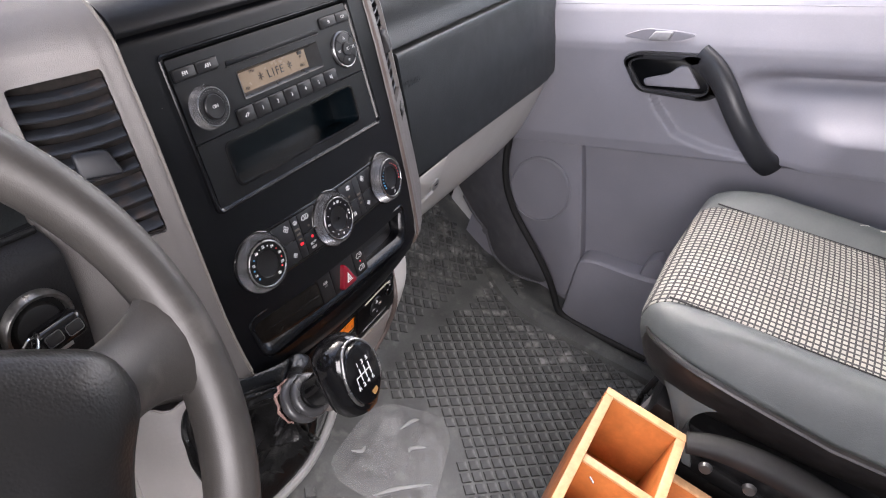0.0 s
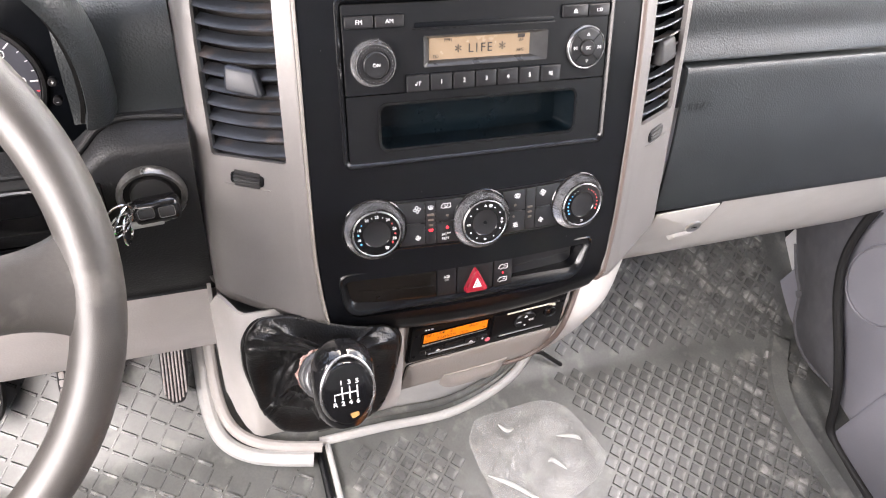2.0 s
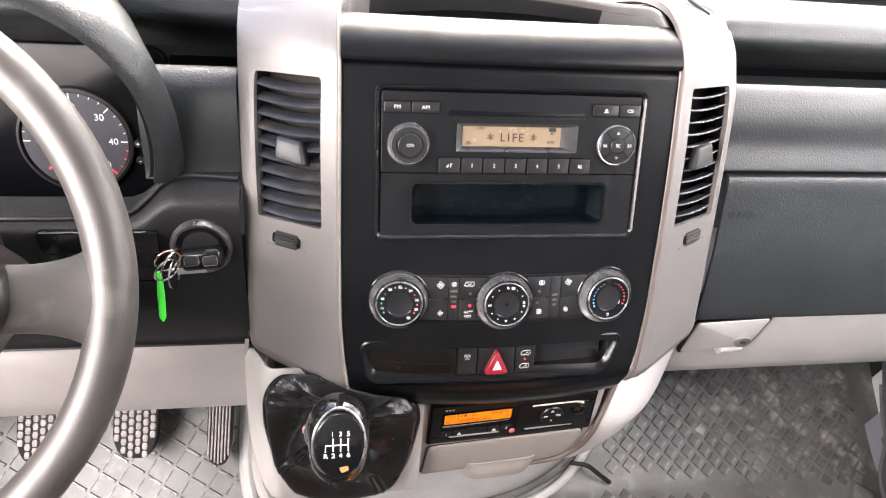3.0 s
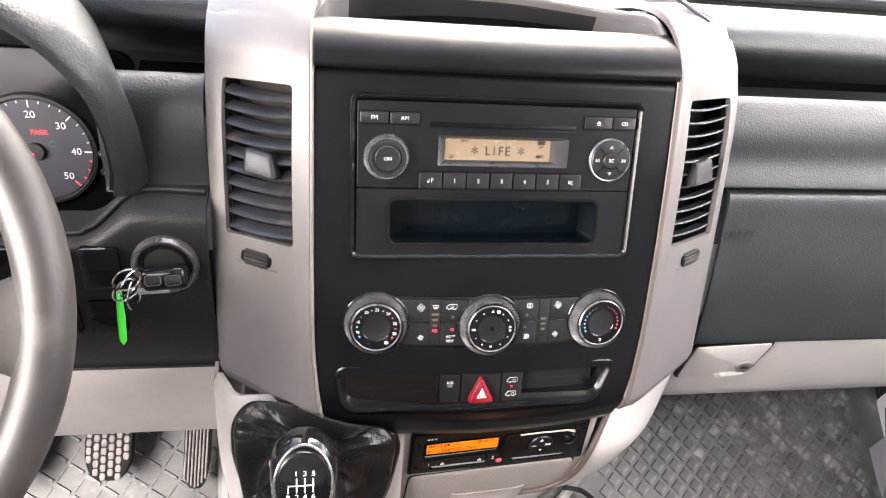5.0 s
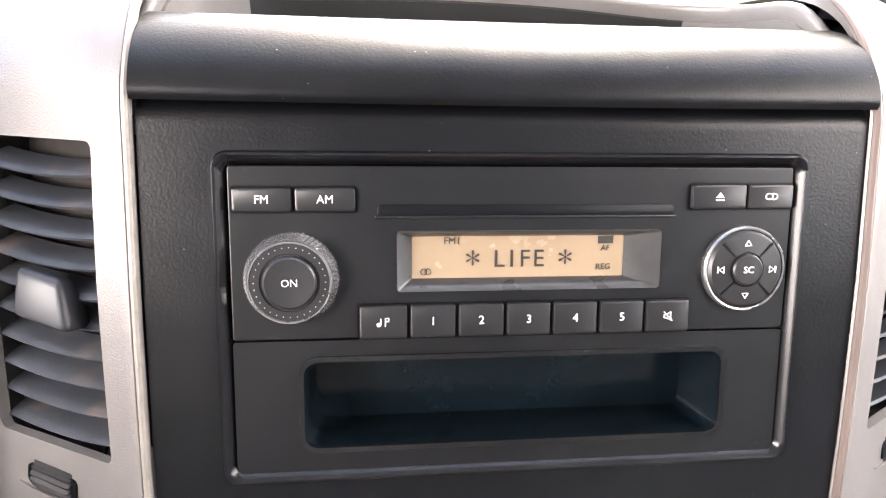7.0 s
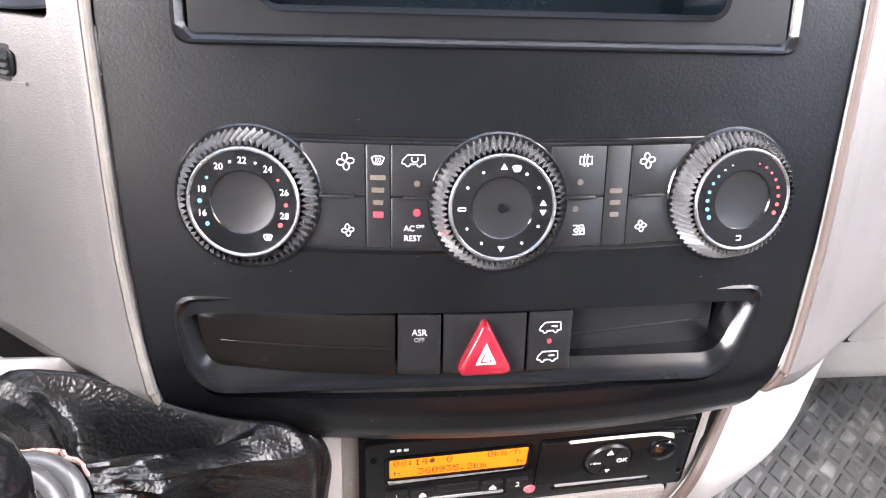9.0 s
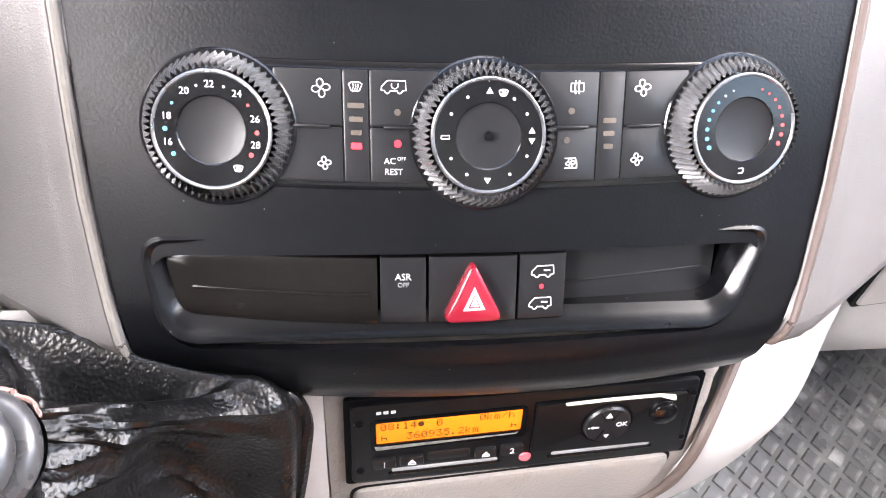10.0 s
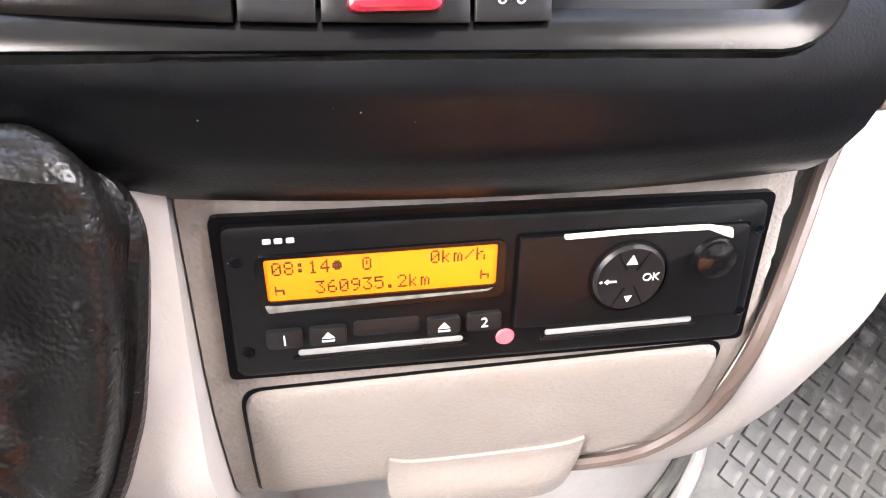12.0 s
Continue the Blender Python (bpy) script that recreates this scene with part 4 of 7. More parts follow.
KZ = 0.6195
k, f = rotary(-0.1022, KZ, "temperature knob numbered 16 to 28")
for txt, a in (("16", 197), ("18", 164), ("20", 124), ("22", 91), ("24", 55), ("26", 17), ("28", -16)):
    mark(k, f, L2(txt, 0.0038), a, 0.0174, M_WHITE)
for a, m, r in ((213, M_BLUEDOT, 0.0009), (180, M_BLUEDOT, 0.0009), (146, M_BLUEDOT, 0.0006), (107, M_WHITE, 0.0005), (73, M_WHITE, 0.0005), (36, M_REDDOT, 0.0006), (0, M_REDDOT, 0.0009), (-30, M_REDDOT, 0.0010)):
    mark(k, f, dot(r), a, 0.0174, m)
mark(k, f, screen(0.0018), -55, 0.0174, M_WHITE)
k, f = rotary(0.0010, KZ, "air direction knob with arrows")
tri2 = [(-0.0014, -0.0010), (0.0014, -0.0010), (0, 0.0014)]
mark(k, f, flat_shape(tri2), 90, 0.0175, M_WHITE)
mark(k, f, screen(0.0018), 72, 0.0175, M_WHITE)
mark(k, f, flat_shape([(x, -y) for x, y in tri2][::-1]), -91, 0.0175, M_WHITE)
mark(k, f, flat_shape(tri2), 7, 0.0174, M_WHITE)
mark(k, f, flat_shape([(x, -y) for x, y in tri2][::-1]), -6, 0.0174, M_WHITE)
mark(k, f, stroke([(-0.0016, -0.0006), (0.0016, -0.0006), (0.0016, 0.0006), (-0.0016, 0.0006), (-0.0016, -0.0006)], 0.0004), 181, 0.0174, M_WHITE)
for a in (30, 56, 120, 150, 210, 240, 300, 333):
    mark(k, f, dot(0.0006), a, 0.0174, M_WHITE)
part("knob_pin", xf(lathe([(0, 0.0165), (0.0016, 0.0163), (0.0020, 0.0150)], 16), f), M_DEEP, k)
k, f = rotary(0.1055, KZ, "blower knob with blue and red dots")
for i in range(8):
    mark(k, f, dot(0.0004 + 0.00008 * i), 112 + 13 * i, 0.0172, M_BLUEDOT if i > 1 else M_GREYPRINT)
    mark(k, f, dot(0.0004 + 0.00008 * i), 68 - 13 * i, 0.0172, M_REDDOT)
mark(k, f, stroke([(-0.001, -0.001), (0.0008, -0.001), (0.0012, 0), (0.0012, 0.001), (-0.001, 0.001)], 0.0004), -92, 0.0173, M_WHITE)

# ---- switch strip ----
strip = thing("switch_strip", "black switch strip with red hazard warning button", "switch panel")
SZ, SK = 0.5595, 0.88
outer = rpoly([(-0.1385, 0.0235), (0.1330, 0.0245), (0.1180, -0.0195), (-0.1315, -0.0215)], 0.014, 6)
inner = rpoly([(-0.1325, 0.0196), (0.1265, 0.0212), (0.1150, -0.0090), (-0.1265, -0.0108)], 0.009, 6)
bm = bmesh.new()
prev = None
for sh, d in (([(x * 1.012, y * 1.05) for x, y in outer], 0.0006), ([(x * 1.0, y * 1.0) for x, y in outer], 0.0014), ([((x * 0.6 + u * 0.4), (y * 0.6 + v * 0.4)) for (x, y), (u, v) in zip(outer, inner)], 0.0002), ([((x * 0.2 + u * 0.8), (y * 0.2 + v * 0.8)) for (x, y), (u, v) in zip(outer, inner)], -0.0034), (inner, -0.0050), (inner, -0.040)):
    ring = [bm.verts.new((x, y, d)) for x, y in sh]
    if prev:
        for i in range(len(ring)):
            bm.faces.new((prev[i], prev[(i + 1) % len(ring)], ring[(i + 1) % len(ring)], ring[i]))
    prev = ring
bm.faces.new(prev)
part("strip_bezel", wrap(bm, SZ, SK), M_SATIN, strip, "glossy black surround")


def strip_button(name, x0, x1, parent, mat=M_BUTTON, d=-0.0052, label="", r=0.0):
    c = 0.0042 + 0.008 * (x0 + x1) / 2
    h = 0.0292
    pts = [(x0 + 0.0004, c + h / 2), (x0 + 0.0004, c + 0.0008), (x0 + 0.0004, c - h / 2), (x1 - 0.0004, c - h / 2), (x1 - 0.0004, c + 0.0008), (x1 - 0.0004, c + h / 2)]
    if r:
        pts = rpoly([(x0, c + h / 2 - 0.0004), (x0 + 0.0048, c - h / 2), (x1 - 0.0004, c - h / 2), (x1 - 0.0004, c + h / 2)], r, 5)
        pts = [p for p in pts if p[0] < x1 - 0.012] + [(x1 - 0.0004, c - h / 2), (x1 - 0.0004, c + h / 2)]
    return part(name, wrap(fine_plate(pts, -0.03, d, 0.0006, 8), SZ, SK), mat, parent, label), c


M_COVER = material("worn_glossy_cover", (0.006, 0.005, 0.0042), 0.24, spread=0.3, patch=0.03, spec=0.3)
for x0, x1 in ((-0.1315, -0.0422),):
    b, c = strip_button("blank_cover", x0, x1, strip, M_COVER, r=0.008)
    part("cover_ridge", wrap(xf(fine_plate(rrect(x1 - x0 - 0.014, 0.0016, 0.0007, 2), -0.001, 0.0009, 0.0004, 10), move((x0 + x1) / 2 + 0.004, c - 0.001, -0.0052)), SZ, SK), M_COVER, b)
b, c = strip_button("asr_switch", -0.0418, -0.0214, strip)
part("button_label", wrap(xf(L2("ASR", 0.0040), move(-0.0316, c + 0.0062, -0.0049)), SZ, SK), M_WHITE, b)
part("button_label", wrap(xf(L2("OFF", 0.0028), move(-0.0316, c + 0.0028, -0.0049)), SZ, SK), M_GREYPRINT, b)
b, c = strip_button("hazard_switch", -0.0210, 0.0181, strip)
M_HAZ = material("dark_red_translucent_plastic", (0.22, 0.008, 0.02), 0.18, coat=0.6, spread=0.05)
hz = rpoly([(-0.0155, -0.0125), (0.0118, -0.0118), (-0.0022, 0.0145)], 0.005, 5)
hb = part("hazard_button", wrap(xf(plate(hz, -0.010, 0.0012, 0.0024), move(0, c, 0)), SZ, SK), M_HAZ, b, "dark red triangular hazard button")
tri3 = [(-0.0064, -0.0066), (0.0030, -0.0062), (-0.0018, 0.0036)]
part("warning_triangle", wrap(xf(plate(tri3, 0.0009, 0.0015, 0), move(0, c, 0)), SZ, SK), M_WHITE, hb)
part("warning_triangle", wrap(xf(stroke([(-0.0040, -0.0052), (0.0006, -0.0050), (-0.0017, 0.0002), (-0.0040, -0.0052)], 0.0006, 0.0002), move(0, c, 0.0016)), SZ, SK), M_HAZ, hb)
b, c = strip_button("lock_switch", 0.0185, 0.0398, strip)
part("button_label", wrap(xf(van(0.0050, lock=True), move(0.0290, c + 0.0072, -0.0049)), SZ, SK), M_WHITE, b)
part("button_label", wrap(xf(van(0.0050, lock=True), move(0.0285, c - 0.0068, -0.0049)), SZ, SK), M_WHITE, b)
part("lamp", wrap(xf(dot(0.0010), move(0.0288, c + 0.0005, -0.0048)), SZ, SK), M_RED, b)
b, c = strip_button("pocket_back", 0.0402, 0.1175, strip, d=-0.0165)
part("cover_ridge", wrap(xf(rbox(0.072, 0.0014, 0.0014, 0.0004), move(0.0785, c - 0.002, -0.0165, 0, 0, 1.0)), SZ, SK), M_BUTTON, b)
part("pocket_clip", wrap(xf(rbox(0.006, 0.003, 0.004, 0.0006), move(0.066, c - 0.0135, -0.0150)), SZ, SK), M_GREYPRINT, b)


# ---- lower console: tachograph, drawer, gear lever ----
LOW = [(0.280, 0.050), (0.300, 0.0), (0.315, -0.028), (0.330, -0.043), (0.345, -0.0485), (0.370, -0.0490), (0.400, -0.0475), (0.424, -0.0440), (0.450, -0.0378), (0.483, -0.0300), (0.51, -0.024), (0.53, -0.018)]


def low_y(x, z):
    return interp(z, LOW) + 0.0605 * (x + 0.057) + (1.15 * (x - 0.147) if x > 0.147 else 0.0) + (0.004 * max(0.0, (x - 0.13) / 0.017) ** 2 if x > 0.13 else 0)


low = thing("lower_console", "warm grey grained lower console with rounded side", "console", kind="structure")
zl = sorted({z for a, b in zip(LOW, LOW[1:]) for z in (a[0], (a[0] + b[0]) / 2, b[0])})
SEAM_X = [(0.280, -0.02), (0.300, 0.0), (0.330, 0.040), (0.335, 0.078), (0.3386, 0.114), (0.350, 0.129), (0.365, 0.137), (0.400, 0.143), (0.4255, 0.1505), (0.449, 0.1694), (0.464, 0.1836), (0.50, 0.212), (0.53, 0.225)]
part("front_moulding", shell(lambda u, v: (-0.0695 + u * (interp(v, SEAM_X) + 0.0695), low_y(-0.0695 + u * (interp(v, SEAM_X) + 0.0695), v), v), lin(0, 1, 30), sorted(set(zl + [0.3386, 0.335, 0.365])), 0.004), M_BEIGE, low)
seam = smooth_path([(0.222, 0.070, 0.515), (0.1836, 0.0222, 0.464), (0.1694, 0.0014, 0.449), (0.1505, -0.027, 0.4255), (0.143, -0.037, 0.400), (0.137, -0.0375, 0.365), (0.114, -0.0388, 0.3386), (0.078, -0.041, 0.3345), (0.025, -0.040, 0.330)], 4)
outer_edge = smooth_path([(0.300, 0.110, 0.515), (0.278, 0.066, 0.464), (0.266, 0.045, 0.430), (0.252, 0.022, 0.393), (0.240, 0.020, 0.359), (0.224, 0.020, 0.316), (0.200, 0.020, 0.274), (0.175, 0.022, 0.254), (0.100, 0.025, 0.250)], 4)


def side_f(u, v):
    a_, b_ = seam[v], outer_edge[v]
    if u <= 1:
        p = a_.lerp(b_, u)
        return p + Vector((0.012, -0.010, -0.004)) * math.sin(u * math.pi)
    return b_ + Vector((-0.03, 0.16, -0.02)) * (u - 1)


part("side_moulding", shell(side_f, [0.015] + lin(0.1, 1, 12) + [1.1, 1.5, 2.0], list(range(len(seam)))[::-1], 0.004), M_LIGHT, low)
M_SEAM = material("brown_grey_seam", (0.10, 0.076, 0.066), 0.5, grain=0.2)
part("side_seam", tube([p + Vector((0.002, -0.0005, -0.0005)) for p in seam], 0.0034, 8), M_SEAM, low)

M_EDGING = material("dusty_beige_edging", (0.19, 0.175, 0.155), 0.5, grain=0.3, spread=0.15, patch=0.01)
for s, mt in ((-1, M_EDGING), (1, M_SEAM)):
    f, n = trim_f(s)
    line = [Vector(f(0.018, v)) + Vector((0, -0.0004, 0.0002)) for v in range(2, n - 6)]
    part("trim_seam", tube(line, 0.0018, 8), mt, console, "brown-grey seam strip" if s > 0 else "pale beige seam strip")
TA, TU = Vector((0.190, 0.0115, 0)).normalized(), Vector((0, 0.0145, 0.060)).normalized()
TN = TA.cross(TU).normalized()
TU = TN.cross(TA)
TM = Matrix((TA, TU, TN)).transposed().to_4x4()
TM.translation = (0.0385, -0.0325, 0.4505)


def on_front(bm, x=0.0, y=0.0, d=0.0):
    return xf(bm, TM @ Matrix.Translation((x / 1000, y / 1000, d)))


M_AMBER = material("amber_backlit_display", (0.78, 0.19, 0.006), 0.35, spread=0.06, emit=0.045)
M_PINK = material("pink_sticker_dot", (0.70, 0.13, 0.16), 0.5)
M_PAPER = material("torn_paper_label", (0.62, 0.58, 0.50), 0.8, wear=0.4, wear_color=(0.3, 0.25, 0.18))
tacho = thing("tachograph", "black digital tachograph with lit amber display", "tachograph")
part("gap", on_front(plate(rpoly([(-0.0985, 0.0340), (-0.1000, -0.0310), (0.0985, -0.0345), (0.0965, 0.0305)], 0.003), -0.02, 0.0022, 0), 0, 0), M_DEEP, tacho)
front = part("front_panel", on_front(plate(rpoly([(-0.0955, 0.0315), (-0.0968, -0.0285), (0.0955, -0.0318), (0.0935, 0.0278)], 0.004), -0.02, 0.0048, 0.0018)), M_RADIO, tacho)


def on_tacho(bm, x=0.0, y=0.0, d=0.0):
    return xf(bm, TM @ Matrix.Translation((x / 1000, y / 1000 + 0.0023, d)))


D = 0.0049
scr = part("display", on_tacho(plate(rrect(0.0775, 0.0165, 0.001), -0.002, 0.0006, 0.0002), -44.2, 9.2, D), M_AMBER, tacho, "lit amber dot-matrix display")
bm = frame_ring(rrect(0.0830, 0.0225, 0.003, 4, 0, -0.0018), rrect(0.0772, 0.0162, 0.001, 4), -0.001, 0.0014)
part("display_frame", on_tacho(bm, -44.2, 9.2, D), M_GLOSS, scr)
part("dust_on_frame", on_tacho(plate(rpoly([(-0.040, -0.009), (-0.037, -0.0096), (0.036, -0.0096), (0.038, -0.0088), (0.036, -0.0103), (-0.039, -0.0125)], 0.001), 0, 0.0016, 0.0003), -44.2, 9.2, D), M_DUST, scr)
DOTS = {"0": "0E11131519110E", "1": "040C040404040E", "2": "0E11010204081F", "3": "1F02040201110E", "4": "02060A121F0202", "5": "1F101E0101110E", "6": "0608101E11110E", "8": "0E11110E11110E", "9": "0E11110F01020C", "k": "10101214181412", "m": "00001A15151515", "h": "10101618111111", "/": "00010204081000", ":": "000C0C000C0C00", ".": "00000000000C0C", "b": "0010101F111100", "*": "000E1F1F1F0E00", "o": "0E11151511110E", " ": ""}


def dot_text(text, x, y, w=0.00062, h=0.00072):
    """Characters of a dot-matrix display."""
    bm = bmesh.new()
    for i, ch in enumerate(text):
        rows = DOTS.get(ch, "")
        for r in range(len(rows) // 2):
            bits = int(rows[2 * r:2 * r + 2], 16)
            for c in range(5):
                if bits >> (4 - c) & 1:
                    px, py = (x + i * 0.0039) + c * w, y - r * h
                    bm.faces.new([bm.verts.new((px + a * w * 0.92, py + b * h * 0.92, 0)) for a, b in ((0, 0), (1, 0), (1, 1), (0, 1))])
    return bm


for txt, x, y in (("08:14*", -0.0805, 0.0152), ("o", -0.0513, 0.0150), ("0km/h", -0.0285, 0.0156), ("b", -0.0802, 0.0070), ("360935.2km", -0.0670, 0.0072), ("b", -0.0112, 0.0072)):
    part("display_text", on_tacho(dot_text(txt, x, y), 0, 0, D + 0.0008), M_INK, scr)
# maker's mark as plain bars
for dx in (-4.0, -0.4, 3.4):
    part("maker_mark", on_tacho(flat_shape(rrect(0.0026, 0.0018, 0.0004)), -77.0 + dx, 23.4, D), M_WHITE, front)
for x0, x1, yc, mk in ((-85.5, -72.5, -14.4, "1"), (-71.0, -57.5, -14.4, "e"), (-55.8, -32.0, -13.4, ""), (-30.0, -17.5, -14.6, "e"), (-15.8, -2.5, -14.2, "2")):
    k = part("key", on_tacho(plate(rrect((x1 - x0) / 1000 - 0.0006, 0.0074 if mk else 0.0066, 0.0016), -0.001, 0.0022 if mk else 0.0006, 0.0007), (x0 + x1) / 2, yc, D), M_BUTTON, tacho)
    if mk in "12" and mk:
        part("key_label", on_tacho(lettering(mk, 0.0058), (x0 + x1) / 2, yc, D + 0.0023), M_WHITE, k)
    elif mk:
        part("key_label", on_tacho(join(flat_shape([(-0.0022, -0.0004), (0.0022, -0.0004), (0, 0.0022)]), stroke([(-0.0022, -0.0015), (0.0022, -0.0015)], 0.0006)), (x0 + x1) / 2, yc, D + 0.0023), M_WHITE, k)
for x0, x1, y in ((-75, -16.5, -21.6), (14.5, 72.5, -22.6)):
    part("card_slot", on_tacho(plate(rrect((x1 - x0) / 1000, 0.0022, 0.001), -0.001, 0.0006, 0.0003), (x0 + x1) / 2, y, D), M_GREYPRINT, tacho)
    part("slot_lip", on_tacho(plate(rrect((x1 - x0) / 1000 + 0.004, 0.0016, 0.0007), -0.001, 0.0014, 0.0005), (x0 + x1) / 2, y - 2.1, D), M_GLOSS, tacho)
part("sticker_dot", on_tacho(lathe([(0, 0.0010), (0.0030, 0.0008), (0.0036, 0)], 20), -0.6, -22.8, D), M_PINK, tacho)
flap = part("printer_flap", on_tacho(plate(rpoly([(0.0018, 0.0192), (0.0018, -0.0182), (0.0895, -0.0202), (0.0862, 0.0178)], 0.0015), -0.002, 0.0022, 0.0006), 0, 0, D), M_RADIO, tacho)
part("flap_gap", on_tacho(frame_ring(rpoly([(0.0008, 0.0202), (0.0008, -0.0192), (0.0907, -0.0212), (0.0872, 0.0188)], 0.0015), rpoly([(0.0018, 0.0192), (0.0018, -0.0182), (0.0895, -0.0202), (0.0862, 0.0178)], 0.0015), -0.001, 0.0004), 0, 0, D), M_DEEP, tacho)
part("paper_scrap", on_tacho(plate(rpoly([(0.0170, 0.0196), (0.0400, 0.0200), (0.0700, 0.0196), (0.0790, 0.0176), (0.0800, 0.0135), (0.0760, 0.0150), (0.0700, 0.0178), (0.0400, 0.0184), (0.0172, 0.0178)], 0.0008), 0.002, 0.0030, 0.0002), 0, 0, D), M_PAPER, tacho, "torn strip of white paper label")
pad2 = part("selector_pad", on_tacho(lathe([(0.0134, 0.001), (0.0134, 0.0032), (0.0124, 0.0046), (0.006, 0.0042), (0, 0.0040)], 40), 42.6, 0.8, D), M_BUTTON, tacho)
part("pad_well", on_tacho(lathe([(0.0150, 0.0018), (0.0150, 0.0026), (0.0144, 0.0027), (0.0141, 0.0015)], 40), 42.6, 0.8, D), M_DEEP, pad2)
for a, x, y in ((0, 42.3, 8.6), (180, 42.6, -7.4)):
    part("key_label", on_tacho(xf(flat_shape([(-0.0021, -0.0016), (0.0021, -0.0016), (0, 0.0021)]), Matrix.Rotation(radians(a), 4, "Z") @ Matrix.Scale(1 if a == 0 else 0.7, 4)), x, y, D + 0.0046), M_WHITE, pad2)
part("key_label", on_tacho(lettering("OK", 0.0045), 50.2, 1.0, D + 0.0046), M_WHITE, pad2)
part("key_label", on_tacho(stroke([(0.0026, 0), (-0.0016, 0)], 0.0006), 34.8, 0.3, D + 0.0046), M_WHITE, pad2)
part("key_label", on_tacho(flat_shape([(-0.0020, 0), (-0.0006, -0.0011), (-0.0006, 0.0011)]), 34.8, 0.3, D + 0.0046), M_WHITE, pad2)
part("key_label", on_tacho(flat_shape(disc(0.0005, 8)), 31.6, 0.4, D + 0.0046), M_WHITE, pad2)
for a in (62, 118, 242, 298):
    part("pad_gap", on_tacho(stroke([(0.004 * math.cos(radians(a)), 0.004 * math.sin(radians(a))), (0.0126 * math.cos(radians(a)), 0.0126 * math.sin(radians(a)))], 0.0004, 0.0002), 42.6, 0.8, D + 0.0044), M_DEEP, pad2)
part("release_knob", on_tacho(lathe([(0.0082, 0.002), (0.0082, 0.0036), (0.0072, 0.0056), (0.004, 0.0068), (0, 0.0072)], 32), 74.0, 6.2, D), M_GLOSS, tacho)
for x, y in ((-91.2, 16.6), (-92.0, -20.0), (91.0, 15.0), (92.2, -20.8)):
    part("screw_hole", on_tacho(lathe([(0.0022, 0.0004), (0.0018, 0.0006), (0.0016, 0.0002), (0, 0.0)], 14), x, y, D), M_DEEP, tacho)

# drawer under the tachograph
drawer = thing("console_drawer", "warm grey ashtray drawer with moulded pull", "drawer")
lid = rpoly([(-0.0575, 0.411), (-0.059, 0.340), (0.078, 0.3405), (0.1130, 0.348), (0.1265, 0.372), (0.1315, 0.4125)], 0.008, 5)


def lay_low(bm):
    for v in bm.verts:
        v.co = Vector((v.co.x, low_y(v.co.x, v.co.y) - v.co.z, v.co.y))
    return bm


part("lid_gap", lay_low(fine_plate([(0.032 + (x - 0.032) * 1.018, 0.379 + (y - 0.379) * 1.04) for x, y in lid], -0.002, 0.0005, 0, 10)), M_DEEP, drawer)
part("lid", lay_low(fine_plate(lid, -0.002, 0.0030, 0.0016, 10)), M_BEIGE, drawer)
pull = shell(lambda u, v: (0.0385 + u * (0.0430 - 0.003 * v), low_y(0.0385 + u * 0.04, 0.360) - 0.0005 - 0.006 * math.sin(min(1, v * 1.4) * math.pi * 0.5) ** 2 * (1 - u ** 8), 0.362 - 0.005 * (1 - u ** 6) - 0.032 * v), lin(-1, 1, 21), lin(0, 1, 9), 0.004)
part("pull", pull, M_BEIGE, drawer)

# gear lever housing
HOUSE = [(0.0, 0.05), (0.10, 0.03), (0.25, -0.024), (0.30, -0.050), (0.355, -0.074), (0.40, -0.074), (0.45, -0.057), (0.512, -0.032), (0.535, -0.010)]


def house_y(x, z):
    side = max(0.0, (-0.225 - x) / 0.03)
    right = max(0.0, (x + 0.075) / 0.02)
    return interp(z, HOUSE) + 0.055 * side * side + 0.010 * right


M_HOUSE = material("pale_grey_housing", (0.40, 0.38, 0.36), 0.45, grain=0.2, grain_size=0.001, spread=0.05)
def house_top(x):
    return interp(x, [(-0.256, 0.505), (-0.247, 0.535)])


housing = part("gear_housing", shell(lambda u, v: (u, house_y(u, v * house_top(u)), v * house_top(u)), lin(-0.256, -0.0690, 26), lin(0.0, 1.0, 40), 0.004), M_HOUSE, low, "pale grey gear lever housing")
part("housing_side", shell(lambda u, v: (-0.257 - 0.002 * u, house_y(-0.256, v) + u * 0.30, v), lin(0, 1, 8)[::-1], lin(0.0, 0.500, 20), 0.004), M_HOUSE, low)
part("tunnel_side", shell(lambda u, v: (-0.0705 + 0.0 * u, house_y(-0.0690, v) + 0.001 + u * 0.25, v), lin(0, 1, 6), lin(0.0, 0.535, 30), 0.004), M_HOUSE, low)

gear = thing("gear_lever", "six-speed gear lever with black leather boot and chrome-ringed knob", "gear lever")
base = rpoly([(-0.217, 0.532), (-0.185, 0.530), (-0.140, 0.516), (-0.105, 0.509), (-0.081, 0.504), (-0.077, 0.489), (-0.081, 0.462), (-0.087, 0.432), (-0.098, 0.402), (-0.112, 0.384), (-0.135, 0.376), (-0.160, 0.375), (-0.185, 0.382), (-0.205, 0.402), (-0.221, 0.440), (-0.231, 0.490), (-0.230, 0.520)], 0.008, 3)[::-1]
top_c = Vector((-0.170, -0.097, 0.572))
axis = Vector((0.02, -0.50, 0.86)).normalized()
sx, sy_ = axis.cross(Vector((0, 0, 1))).normalized(), None
sy_ = sx.cross(axis)
